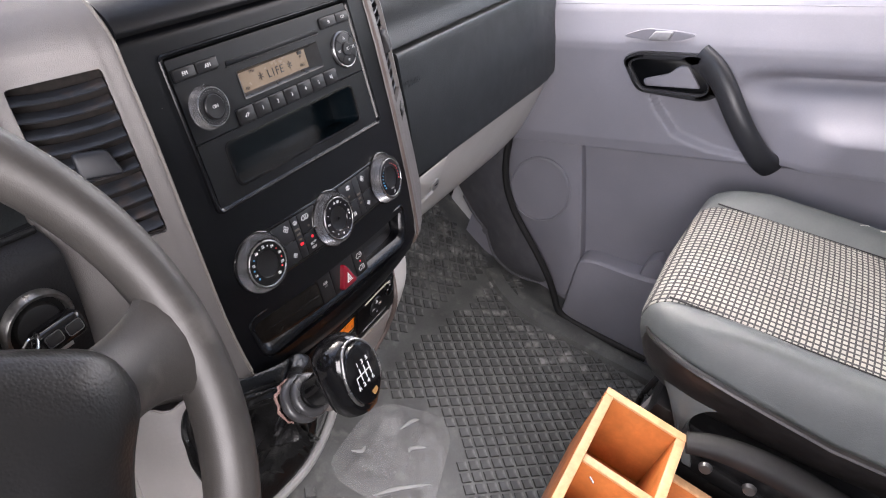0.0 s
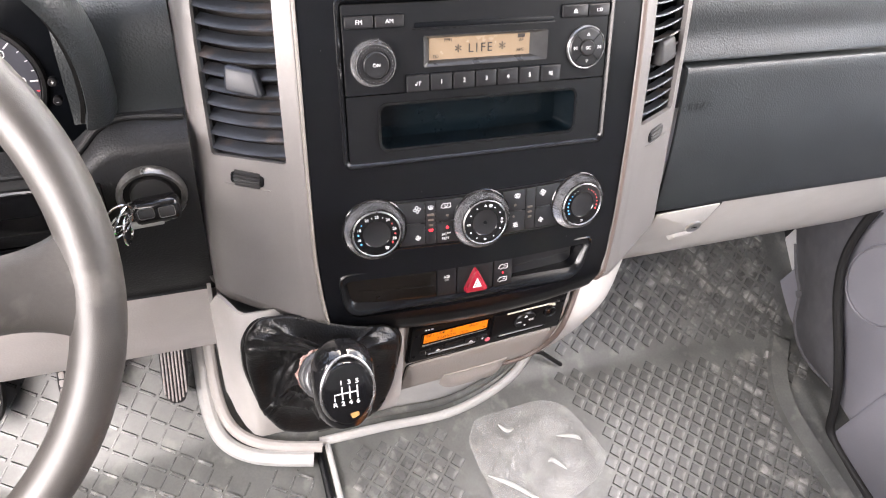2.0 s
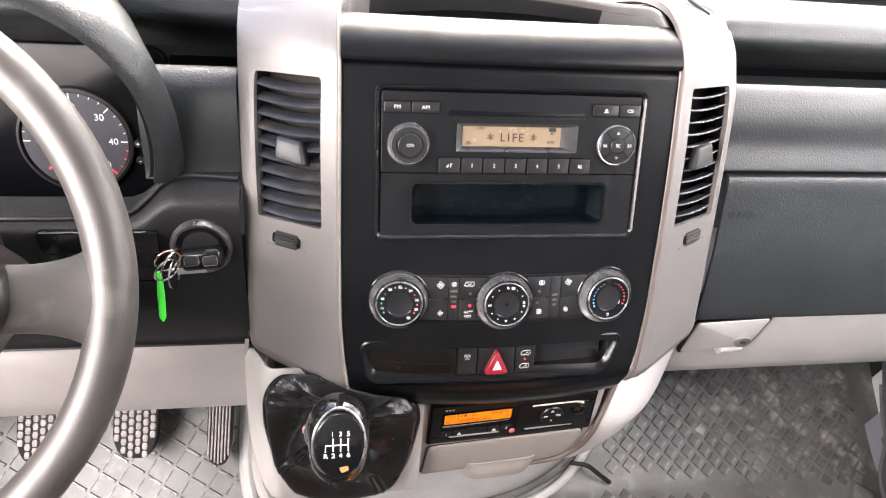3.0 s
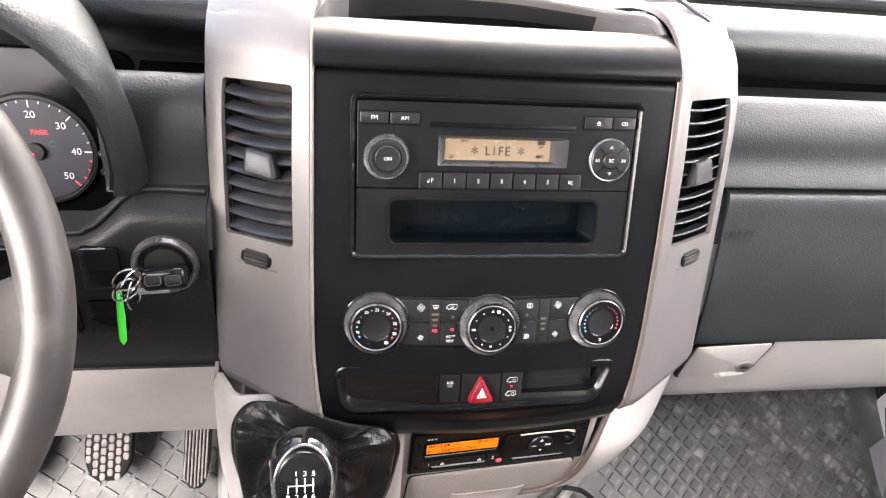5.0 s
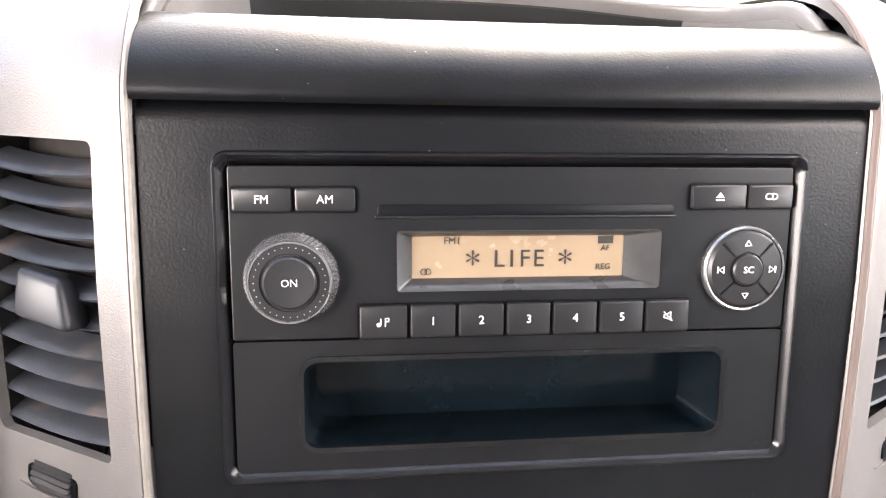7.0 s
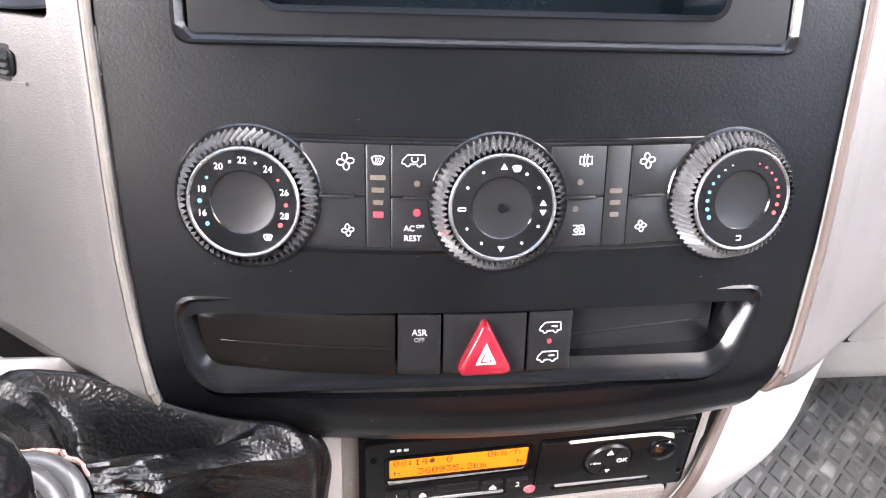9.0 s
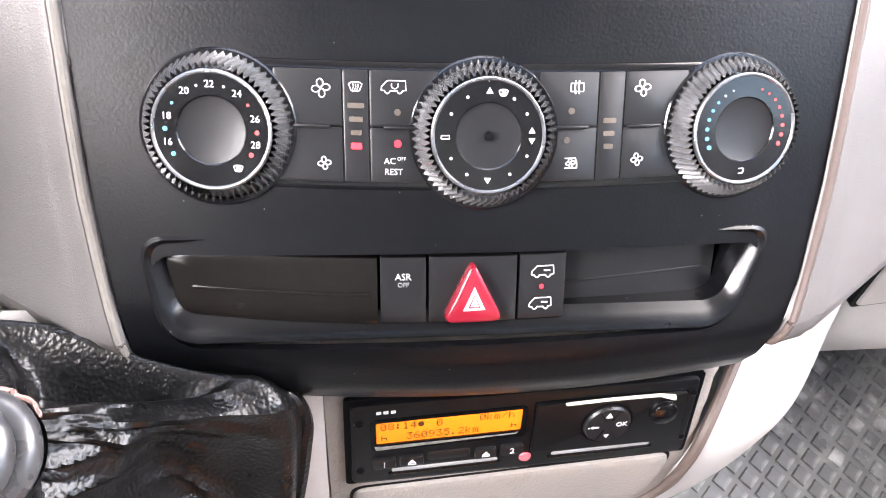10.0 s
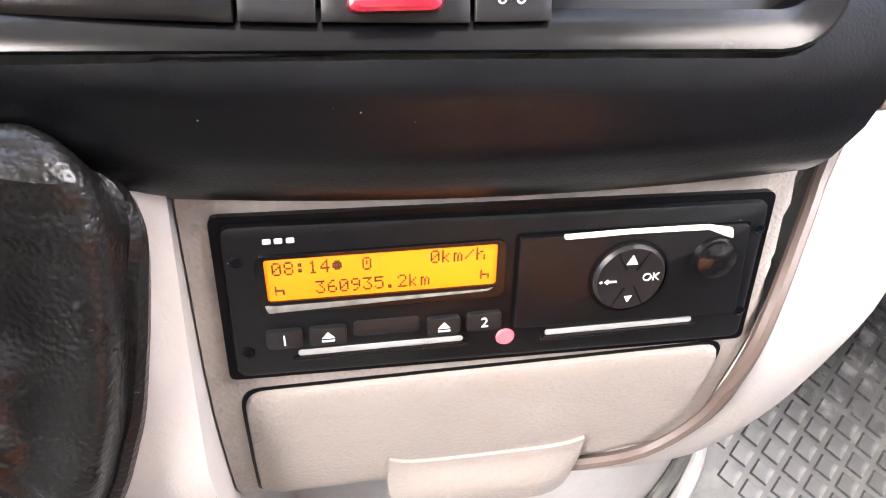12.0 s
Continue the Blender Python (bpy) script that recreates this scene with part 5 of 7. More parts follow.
def resample(pts, n):
    """Points at even steps round a closed outline."""
    seg = [math.dist(p, q) for p, q in zip(pts, pts[1:] + pts[:1])]
    total, out, i, run = sum(seg), [], 0, 0.0
    for k in range(n):
        want = total * k / n
        while run + seg[i] < want:
            run += seg[i]
            i += 1
        f = (want - run) / seg[i]
        p, q = pts[i], pts[(i + 1) % len(pts)]
        out.append((p[0] + (q[0] - p[0]) * f, p[1] + (q[1] - p[1]) * f))
    return out


bm = bmesh.new()
rows = []
base = resample(base, 168)
well = plate([(-0.155 + (x + 0.155) * 0.94, 0.448 + (z - 0.448) * 0.94) for x, z in base], -0.2, 0.2, 0)
for v in well.verts:
    v.co = Vector((v.co.x, v.co.z, v.co.y))
cut(housing, well)
nb = len(base)
cx, cz = -0.155, 0.445
CORNERS = [(math.atan2(z - cz, x - cx), w, h) for x, z, w, h in ((-0.224, 0.522, 0.30, 0.003), (-0.080, 0.500, 0.24, 0.006), (-0.105, 0.385, 0.24, 0.002), (-0.222, 0.430, 0.26, 0.004))]
for k in lin(0, 1, 72):
    ring = []
    for bi, (x, z) in enumerate(base):
        b = Vector((x, house_y(x, z) - 0.003, z))
        (xa, za), (xb, zb) = base[bi - 3], base[(bi + 3) % nb]
        a = math.atan2(z - cz, x - cx)
        t = top_c + (sx * math.cos(a) + sy_ * math.sin(a)) * 0.0190
        out = Vector((xb - xa, house_y(xb, zb) - house_y(xa, za), zb - za)).cross(t - b).normalized()
        if out.dot((b + t) / 2 - Vector((-0.160, -0.030, 0.480))) < 0:
            out = -out
        UP = (out * 0.85 + Vector((0, -0.30, 0.12))).normalized()
        warp = noise.noise(Vector((x * 14, z * 14, k * 1.6)))
        # leather drawn taut from the corners to the neck, sagging deep between them
        ridge, lift, near = 0.0, 0.0, 9.0
        for ci, (ca, cw, ch) in enumerate(CORNERS):
            d = (a - ca + (0.0, 0.10, -0.30, 0.30)[ci] * k + 0.08 * warp + math.pi) % (2 * math.pi) - math.pi
            near = d if abs(d) < abs(near) else near
            q = math.exp(-(d / (cw * (0.75 + 0.5 * k))) ** 2)
            lift = max(lift, ch * q)
            ridge = max(ridge, q)
        w = math.sin(min(1.0, k) * math.pi)
        p = b.lerp(t, k)
        valley = (1 - ridge) * math.exp(-((k - 0.46) / 0.22) ** 2)
        p += UP * (lift * w - interp(z, [(0.42, 0.006), (0.48, 0.018), (0.51, 0.036)]) * valley)
        # padded hem, and the loose pouch that hangs over itself under the neck
        hem = math.exp(-((k - 0.10) / 0.070) ** 2)
        calm = interp(z, [(0.445, 1.0), (0.500, 0.10)])
        p += UP * (0.012 * calm * hem + 0.007 * (1 - calm) * math.exp(-((k - 0.14) / 0.10) ** 2)) + Vector((x - cx, 0, z - cz)).normalized() * (0.004 * hem)
        p += UP * (0.012 * max(0.0, calm - 0.4) * math.exp(-((k - 0.68) / 0.16) ** 2))
        # stitched welts on the corner seams, sharp-crested folds, gathers at the neck
        p += UP * (0.0028 * math.cos(near * 46) * ridge ** 2 * w)
        crest = (1 - abs(math.sin(2.5 * a + 2.6 * k + 1.8 * warp + 0.7))) ** 2.4
        cross = (1 - abs(math.sin(8.5 * k + 1.5 * math.sin(2 * a + 0.6) + 2.2 * warp))) ** 2.0
        body = min(1.0, max(0.0, (k - 0.16) / 0.2)) * min(1.0, (1 - k) / 0.12)
        p += UP * ((0.0110 * crest + 0.0085 * cross - 0.005) * body * calm)
        fine = 1 - 2.4 * abs(noise.noise(Vector((x * 34, z * 34 + 9, k * 5))))
        p += UP * (0.0028 * max(0.0, fine) ** 2 * body * (0.25 + 0.75 * calm))
        p += UP * (0.0022 * math.sin(a * 13 + 3 * warp) * max(0.0, k - 0.70) / 0.30 * (1 - k) * 3)
        ring.append(bm.verts.new(p))
    rows.append(ring)
for a, b in zip(rows, rows[1:]):
    for i in range(nb):
        bm.faces.new((a[i], a[(i + 1) % nb], b[(i + 1) % nb], b[i]))
boot = part("boot", bm, M_LEATHER, gear, "creased black leather boot")
part("boot_hem", tube([(x, house_y(x, z) - 0.005, z) for x, z in base], 0.0042, 8, True), M_LEATHER, boot)
M_TORN = material("torn_pink_lining", (0.34, 0.21, 0.18), 0.8, grain=0.4, grain_size=0.001, spread=0.3, patch=0.006)
bm = tube([top_c + (sx * math.cos(a) + sy_ * math.sin(a)) * (0.0205 + 0.0022 * noise.noise(Vector((a * 3, 1, 0)))) + axis * (0.002 + 0.005 * noise.noise(Vector((a * 4, 7, 0)))) for a in lin(-0.6, 2.6, 60)], 0.0021, 6, scale=lambda t: 0.25 + 0.9 * abs(noise.noise(Vector((t * 22, 3, 0)))) + 0.4 * math.sin(t * math.pi))
part("torn_edge", bm, M_TORN, boot, "torn boot edge showing pale pink lining")
knob_c = Vector((-0.1628, -0.1309, 0.6390))
LA, LN = Vector((0.02, 0.60, 0.80)).normalized(), None
LX = Vector((1, 0, 0))
LX = (LX - LA * LX.dot(LA)).normalized()
LN = LX.cross(LA).normalized()
KM = Matrix((LX, LA, LN)).transposed().to_4x4()
KM = KM @ Matrix.Diagonal((1.0, 0.85, 1.0, 1))
KM.translation = knob_c - LA * 0.003
neck = smooth_path([top_c - axis * 0.01, top_c + axis * 0.02, knob_c - LN * 0.02 - LA * 0.012, knob_c - LN * 0.004], 5)
part("lever_neck", tube(neck, 0.0122, 20, scale=lambda t: 1.05 + 0.65 * max(0.0, (t - 0.25) / 0.75) ** 1.4), M_GLOSS, gear)
M_COLLAR = material("satin_grey_collar", (0.05, 0.05, 0.052), 0.28, spread=0.15, patch=0.01, spec=0.7)
for h_, r_, w_ in ((0.010, 0.0165, 0.0050), (0.024, 0.0150, 0.0046)):
    part("collar_ring", tube([top_c + axis * h_ + (sx * math.cos(a) + sy_ * math.sin(a)) * r_ for a in lin(0, 2 * math.pi, 33)[:-1]], w_, 12, True), M_COLLAR, gear, "satin grey collar ring")
prof = [(0.0, -0.041), (0.008, -0.0405), (0.016, -0.037), (0.0205, -0.029), (0.0225, -0.018), (0.0235, -0.004), (0.0238, 0.008), (0.0228, 0.020), (0.0195, 0.030), (0.013, 0.037), (0.006, 0.0395), (0.0, 0.040)]
egg = xf(lathe(prof, 36), Matrix.Rotation(radians(-90), 4, "X") @ Matrix.Diagonal((1.02, 1, 1, 1)))
for v in egg.verts:
    if v.co.z > 0.015:
        v.co.z = 0.015 + (v.co.z - 0.015) * 0.45
knob = part("gear_knob", xf(egg, KM), M_GLOSS, gear, "glossy black gear knob")
ringpts = [((0.0200 + 0.0012 * math.sin(a)) * math.cos(a), 0.002 + 0.0335 * math.sin(a) - 0.0012 * math.cos(2 * a), 0.0182 - 0.0040 * abs(math.sin(a)) ** 2.5) for a in lin(0, 2 * math.pi, 41)[:-1]]
part("chrome_ring", xf(tube(ringpts, 0.0014, 10, True), KM), M_RING, knob)
face_l = plate([((0.0194 + 0.0012 * math.sin(a)) * math.cos(a), 0.002 + 0.0325 * math.sin(a)) for a in lin(0, 2 * math.pi, 33)[:-1]], 0.012, 0.0206, 0.003)
part("knob_face", xf(face_l, KM), M_GLOSS, knob)


def on_knob(bm, x, y):
    return xf(bm, KM @ Matrix.Translation((x, y, 0.0208)))


for ch, x, y in (("1", -0.0052, 0.0150), ("3", 0.0008, 0.0150), ("5", 0.0068, 0.0150), ("R", -0.0102, -0.0066), ("2", -0.0044, -0.0062), ("4", 0.0012, -0.0060), ("6", 0.0070, -0.0058)):
    part("gear_mark", on_knob(lettering(ch, 0.0062), x, y), M_WHITE, knob)
for pts in ([(-0.0048, 0.0108), (-0.0046, -0.0020)], [(0.0010, 0.0108), (0.0010, -0.0020)], [(0.0066, 0.0108), (0.0068, -0.0018)], [(-0.0104, -0.0024), (-0.0104, 0.0040), (0.0066, 0.0046)]):
    part("gear_mark", on_knob(stroke(pts, 0.0009), 0, 0), M_WHITE, knob)
M_WORN = material("worn_amber_patch", (0.30, 0.17, 0.06), 0.35, spread=0.4, patch=0.004)
part("worn_patch", on_knob(plate(rpoly([(-0.002, -0.017), (0.005, -0.0155), (0.0055, -0.020), (0.0, -0.0225)], 0.0015), -0.002, 0.0002, 0.0001), 0.002, -0.001), M_WORN, knob)


# ---- steering wheel ----
WN, WU = Vector((0, -0.688, 0.726)).normalized(), None
WU = WN.cross(Vector((1, 0, 0))).normalized()
WM = Matrix((Vector((1, 0, 0)), WU, WN)).transposed().to_4x4()
WM.translation = (-0.4916, -0.092, 0.7832)
sw = thing("steering_wheel", "worn grey four-spoke steering wheel with black airbag cover", "steering wheel")
rim_sec = [(0.0150 * math.cos(a), 0.0165 * math.sin(a)) for a in lin(0, 2 * math.pi, 17)[:-1]]
rim = part("rim", xf(sweep([(0.1872 * math.cos(a), 0.1872 * math.sin(a), 0) for a in lin(0, 2 * math.pi, 97)[:-1]], rim_sec, True), WM), M_RUBBER, sw)


def spoke(a, w0, w1):
    c, s_ = math.cos(radians(a)), math.sin(radians(a))
    pts = [(0.10 * c, 0.10 * s_, 0.018), (0.128 * c, 0.128 * s_, 0.016), (0.150 * c, 0.150 * s_, 0.008), (0.172 * c, 0.172 * s_, 0.002), (0.186 * c, 0.186 * s_, 0.0)]
    path = smooth_path(pts, 5)
    n = len(path)
    bm = bmesh.new()
    rows = []
    for i, p in enumerate(path):
        t = i / (n - 1)
        w = w0 + (w1 - w0) * max(0, (t - 0.35) / 0.65) ** 2.2
        side = Vector((-s_, c, 0))
        rows.append([bm.verts.new(p + side * w * math.cos(b) + Vector((0, 0, 1)) * 0.0125 * math.sin(b)) for b in lin(0, 2 * math.pi, 17)[:-1]])
    for a_, b_ in zip(rows, rows[1:]):
        for j in range(16):
            bm.faces.new((a_[j], a_[(j + 1) % 16], b_[(j + 1) % 16], b_[j]))
    return bm


for a, w0, w1 in ((-2, 0.021, 0.048), (182, 0.021, 0.048), (250, 0.020, 0.040), (290, 0.020, 0.040)):
    part("spoke", xf(spoke(a, w0, w1), WM), M_RUBBER, sw)
hub_o = rpoly([(0.0, 0.076), (0.060, 0.064), (0.098, 0.040), (0.137, 0.014), (0.140, -0.012), (0.116, -0.038), (0.100, -0.075), (0.070, -0.125), (0, -0.138), (-0.070, -0.125), (-0.100, -0.075), (-0.116, -0.038), (-0.140, -0.012), (-0.137, 0.014), (-0.098, 0.040), (-0.060, 0.064)], 0.03, 4)[::-1]
bm = bmesh.new()
prev = None
for k, d in ((0.985, -0.02), (1.0, 0.006), (1.0, 0.022), (0.985, 0.030), (0.94, 0.036), (0.80, 0.043), (0.55, 0.047), (0.25, 0.048)):
    ring = [bm.verts.new((x * k, -0.03 + (y + 0.03) * k, d)) for x, y in hub_o]
    if prev:
        for i in range(len(ring)):
            bm.faces.new((prev[i], prev[(i + 1) % len(ring)], ring[(i + 1) % len(ring)], ring[i]))
    prev = ring
bm.faces.new(prev)
part("airbag_cover", xf(bm, WM), M_HUB, sw, "black grained airbag cover")
part("emblem", xf(lathe([(0.026, 0.047), (0.026, 0.050), (0.022, 0.0515), (0.018, 0.0505), (0, 0.0505)], 32), WM @ Matrix.Translation((0, -0.015, 0))), M_CHROME, sw, "plain round metal emblem")
col = part("column_shroud", xf(rbox(0.11, 0.10, 0.16, 0.03, 4), WM @ Matrix.Translation((0, -0.005, -0.115))), M_SOFT, sw)
stalk = thing("indicator_stalk", "black indicator stalk on the steering column", "lever")
part("stalk", tube(smooth_path([WM @ Vector((-0.05, 0.0, -0.06)), WM @ Vector((-0.12, 0.01, -0.055)), WM @ Vector((-0.19, 0.03, -0.05))], 5), 0.008, 12), M_SOFT, stalk)

# ---- instrument cluster ----
cl = thing("instrument_cluster", "dark instrument cluster with white and red dial marks", "instrument cluster")
CM = pose(-0.418, 0.196, 0.650, 90 - 22, 0, 0) @ Matrix.Scale(0.71, 4)
M_DIAL = material("dark_dial_face", (0.035, 0.036, 0.045), 0.4, spread=0.08)
M_GREENP = material("dim_green_print", (0.02, 0.12, 0.05), 0.5)
M_REDP = material("lit_red_print", (0.7, 0.03, 0.04), 0.5, emit=0.35)
part("backing", xf(plate(rpoly([(-0.36, 0.135), (-0.36, -0.12), (0.135, -0.12), (0.135, 0.135)], 0.03), -0.02, -0.006, 0.002), CM), M_DEEP, cl)
for cx0, nm in ((0.0, "rev counter"), (-0.19, "speedometer")):
    dl = part("dial", xf(lathe([(0, 0), (0.070, 0.0), (0.072, -0.004)], 48), CM @ Matrix.Translation((cx0, 0, 0))), M_DIAL, cl, nm)
    part("dial_rim", xf(lathe([(0.071, -0.002), (0.073, 0.004), (0.077, 0.002), (0.079, -0.006)], 48), CM @ Matrix.Translation((cx0, 0, 0))), M_SOFT, dl)
    for i in range(21):
        a = 180 - i * 11.25
        c, s_ = math.cos(radians(a)), math.sin(radians(a))
        big = i % 4 == 0
        red = cx0 == 0.0 and i >= 17
        part("dial_tick", xf(stroke([((0.066 if not big else 0.060) * c, (0.066 if not big else 0.060) * s_), (0.0695 * c, 0.0695 * s_)], 0.0016 if big else 0.0010), CM @ Matrix.Translation((cx0, 0, 0.0006))), M_REDP if red else M_WHITE, dl)
    for i, tx in enumerate(("0", "10", "20", "30", "40", "50") if cx0 == 0.0 else ("0", "40", "80", "120", "160", "180")):
        a = 180 - i * 45
        part("dial_number", xf(lettering(tx, 0.0135), CM @ Matrix.Translation((cx0 + 0.050 * math.cos(radians(a)), 0.050 * math.sin(radians(a)), 0.0006))), M_WHITE, dl)
    part("dial_hub", xf(lathe([(0.012, 0.0), (0.011, 0.006), (0, 0.007)], 24), CM @ Matrix.Translation((cx0, 0, 0))), M_SOFT, dl)
    part("needle", xf(stroke([(0, 0), (-0.040, -0.040)], 0.003, 0.0008), CM @ Matrix.Translation((cx0, 0, 0.006))), M_REDP, dl)
part("park_warning", xf(lettering("PARK", 0.0090), CM @ Matrix.Translation((0.008, 0.026, 0.0006))), M_REDP, cl)
part("glow_lamp_symbol", xf(stroke(arc(0.004, 30, 330, 12), 0.0008), CM @ Matrix.Translation((0.022, 0.010, 0.0006))), M_GREENP, cl)
for dy, sh in ((0.010, "+"), (-0.015, "-")):
    b = part("trip_button", xf(lathe([(0.0055, -0.004), (0.0055, 0.004), (0.0045, 0.005), (0, 0.005)], 20), CM @ Matrix.Translation((0.0880, dy - 0.006, 0.016))), M_BUTTON, cl)
    part("button_label", xf(lettering(sh, 0.009), CM @ Matrix.Translation((0.0880, dy - 0.006, 0.0212))), M_WHITE, b)
# hood over the cluster: an arch that sweeps back
hood_i = smooth_path([(x, 0.100, z) for x, z in ((-0.3235, 0.690), (-0.3185, 0.715), (-0.3170, 0.750), (-0.3215, 0.785), (-0.3330, 0.812), (-0.352, 0.838), (-0.385, 0.860), (-0.44, 0.873), (-0.52, 0.876), (-0.60, 0.866), (-0.655, 0.835), (-0.675, 0.78), (-0.68, 0.69))], 6)
hood_o = smooth_path([(x, 0.124, z) for x, z in ((-0.3035, 0.684), (-0.3020, 0.715), (-0.3028, 0.750), (-0.3080, 0.785), (-0.3200, 0.812), (-0.340, 0.840), (-0.378, 0.866), (-0.44, 0.882), (-0.52, 0.886), (-0.61, 0.876), (-0.67, 0.844), (-0.692, 0.78), (-0.70, 0.69))], 6)
mid_c = Vector((-0.50, 0, 0.70))


def hood_f(u, v):
    a, b = hood_i[u], hood_o[u]
    if v <= 1:
        bulge = math.sin(v * math.pi)
        out = Vector((a.x - mid_c.x, 0, a.z - mid_c.z)).normalized()
        return a.lerp(b, v) + Vector((0, -0.006, 0)) * bulge + out * 0.002 * bulge
    k = v - 1
    return b + Vector(((b.x - mid_c.x) * -0.26 * k, 0.13 * k, (b.z - 0.69) * -0.30 * k))


part("hood", shell(hood_f, list(range(len(hood_i))), lin(0, 1, 9) + [1.15, 1.5, 2.0], 0.004), M_DARK, cl, "dark arched cluster hood")
part("inner_surround", shell(lambda u, v: hood_i[u] + Vector(((hood_i[u].x - mid_c.x) * -0.05 * v - 0.004, 0.004 + 0.092 * v, (hood_i[u].z - 0.69) * -0.16 * v - 0.03 * v)), list(range(len(hood_i))), lin(0, 1, 6), 0.003), M_HUB, cl, "black inner wall of the cluster hood")
part("hood_lip", tube(smooth_path([(-0.251, 0.110, 0.683), (-0.290, 0.113, 0.683), (-0.306, 0.111, 0.682), (-0.320, 0.106, 0.678), (-0.333, 0.097, 0.668), (-0.350, 0.088, 0.659), (-0.39, 0.084, 0.656), (-0.68, 0.084, 0.656)], 5), 0.0030, 10), M_PANEL, cl)

# ---- ignition, key, switches ----
def pad_frame(x, z):
    """On the driver's switch panel."""
    y = interp(z, [(0.50, 0.050), (0.55, 0.048), (0.61, 0.058), (0.665, 0.078)])
    return pose(x, y, z, 90 - 17, 0, 0)


ign = thing("ignition_lock", "black ignition lock with worn metal ring", "ignition lock")
IM = pad_frame(-0.2855, 0.636)
part("lock_ring", xf(lathe([(0.0285, -0.002), (0.0285, 0.004), (0.0265, 0.0075), (0.0240, 0.0070), (0.0232, 0.003), (0.0225, -0.006)], 40), IM), M_WORNRING, ign, "worn metal ring")
part("lock_barrel", xf(lathe([(0.0230, -0.004), (0.0200, -0.003), (0.0170, 0.004), (0.0150, 0.0045), (0, 0.0045)], 36), IM), M_SOFT, ign)
keyt = thing("car_key", "black car key fob in the ignition with green tag", "key")
fob = part("fob", xf(rbox(0.038, 0.021, 0.019, 0.006, 3), IM @ move(0.003, -0.001, 0.020, -14, 0, 6)), M_GLOSS, keyt)
for dx in (-0.008, 0.010):
    fm = IM @ move(dx * 0.9 + 0.002, 0.002, 0.0288, -14, 0, 6)
    part("fob_button", xf(plate(rrect(0.0120, 0.0085, 0.002), 0, 0.0016, 0.0006), fm), M_SOFT, fob)
    part("button_rim", xf(frame_ring(rrect(0.0132, 0.0097, 0.0025), rrect(0.0122, 0.0087, 0.002), 0, 0.0012), fm), M_RING, fob)
part("fob_band", xf(rbox(0.026, 0.0060, 0.003, 0.001), IM @ move(-0.006, -0.009, 0.0280, -14, 0, 4)), M_ALU, fob, "bare metal key blade root")
for k, (r, cxk, cyk, ry_) in enumerate(((0.014, -0.022, 0.002, 62), (0.012, -0.027, -0.006, 40), (0.013, -0.021, -0.010, 78), (0.011, -0.025, 0.004, 20))):
    part("key_ring", xf(tube([(r * math.cos(a), r * math.sin(a), 0) for a in lin(0, 2 * math.pi, 25)[:-1]], 0.0010, 6, True), IM @ move(cxk, cyk, 0.031, 20, ry_, 10 * k)), M_CHROME, keyt)
M_GREEN = material("bright_green_plastic", (0.05, 0.72, 0.06), 0.35, spread=0.04)
part("tag", xf(plate(rpoly([(-0.0022, 0.026), (-0.0034, 0.0), (-0.0030, -0.022), (0.0, -0.027), (0.0030, -0.022), (0.0034, 0.0), (0.0022, 0.026)][::-1], 0.002, 3), -0.0015, 0.0015, 0.001), IM @ move(-0.037, -0.040, 0.026, -10, 10, -3)), M_GREEN, keyt, "bright green key tag")
swb = thing("dash_switches", "black blank switch bank on the driver's panel", "switch panel")
for (xa, za, w, h) in ((-0.3385, 0.634, 0.032, 0.040), (-0.341, 0.582, 0.030, 0.036), (-0.395, 0.634, 0.060, 0.040), (-0.395, 0.582, 0.060, 0.036)):
    f = pad_frame(xa, za)
    b = part("switch", xf(plate(rrect(w, h, 0.002), -0.004, 0.0062, 0.0008), f), M_GLOSS, swb)
    part("switch_split", xf(rbox(w - 0.002, 0.0008, 0.001, 0.0003), f @ move(0, -0.002, 0.0063)), M_DEEP, b)


# ---- footwell ----
# raised lip of the mat round the console foot, and the grey foot itself
M_FOOT = material("grey_sheet_lining", (0.46, 0.46, 0.45), 0.38, grain=0.2, grain_size=0.002, spread=0.1, patch=0.05, wear=0.3, wear_color=(0.45, 0.44, 0.42))
foot = smooth_path([(-0.135, 0.005, 0), (-0.03, 0.006, 0), (0.09, 0.004, 0), (0.19, 0.030, 0), (0.255, 0.068, 0), (0.305, 0.13, 0), (0.33, 0.24, 0)], 6)
part("mat_lip", tube([(p.x, p.y, floor_z(p.x, p.y) + 0.010) for p in foot], 0.008, 10), M_FOOT, floor)
part("mat_lip", tube([(p.x, p.y + 0.022, floor_z(p.x, p.y + 0.022) + 0.014) for p in foot], 0.007, 10), M_MAT, floor)
bm = bmesh.new()
rows = []
for k, (s_, z) in enumerate(((1.0, 0.0), (0.96, 0.05), (0.88, 0.13), (0.78, 0.22), (0.70, 0.32))):
    rows.append([bm.verts.new((p.x * s_ + 0.01 * k, p.y * s_ + 0.03 + 0.012 * k * k * 0.5, z + (1 - k / 4) * max(0.0, floor_z(p.x, p.y)))) for p in foot])
for a, b in zip(rows, rows[1:]):
    for i in range(len(foot) - 1):
        bm.faces.new((a[i], a[i + 1], b[i + 1], b[i]))
part("console_foot", bm, M_FOOT, low, "grey sheet lining under the console")
lip2 = smooth_path([(-0.298, 0.20, 0), (-0.298, 0.10, 0), (-0.282, 0.040, 0), (-0.235, 0.002, 0), (-0.150, -0.022, 0)], 6)
part("mat_lip", tube([(p.x, p.y, floor_z(p.x, p.y) + 0.018) for p in lip2], 0.012, 10), M_FOOT, floor)
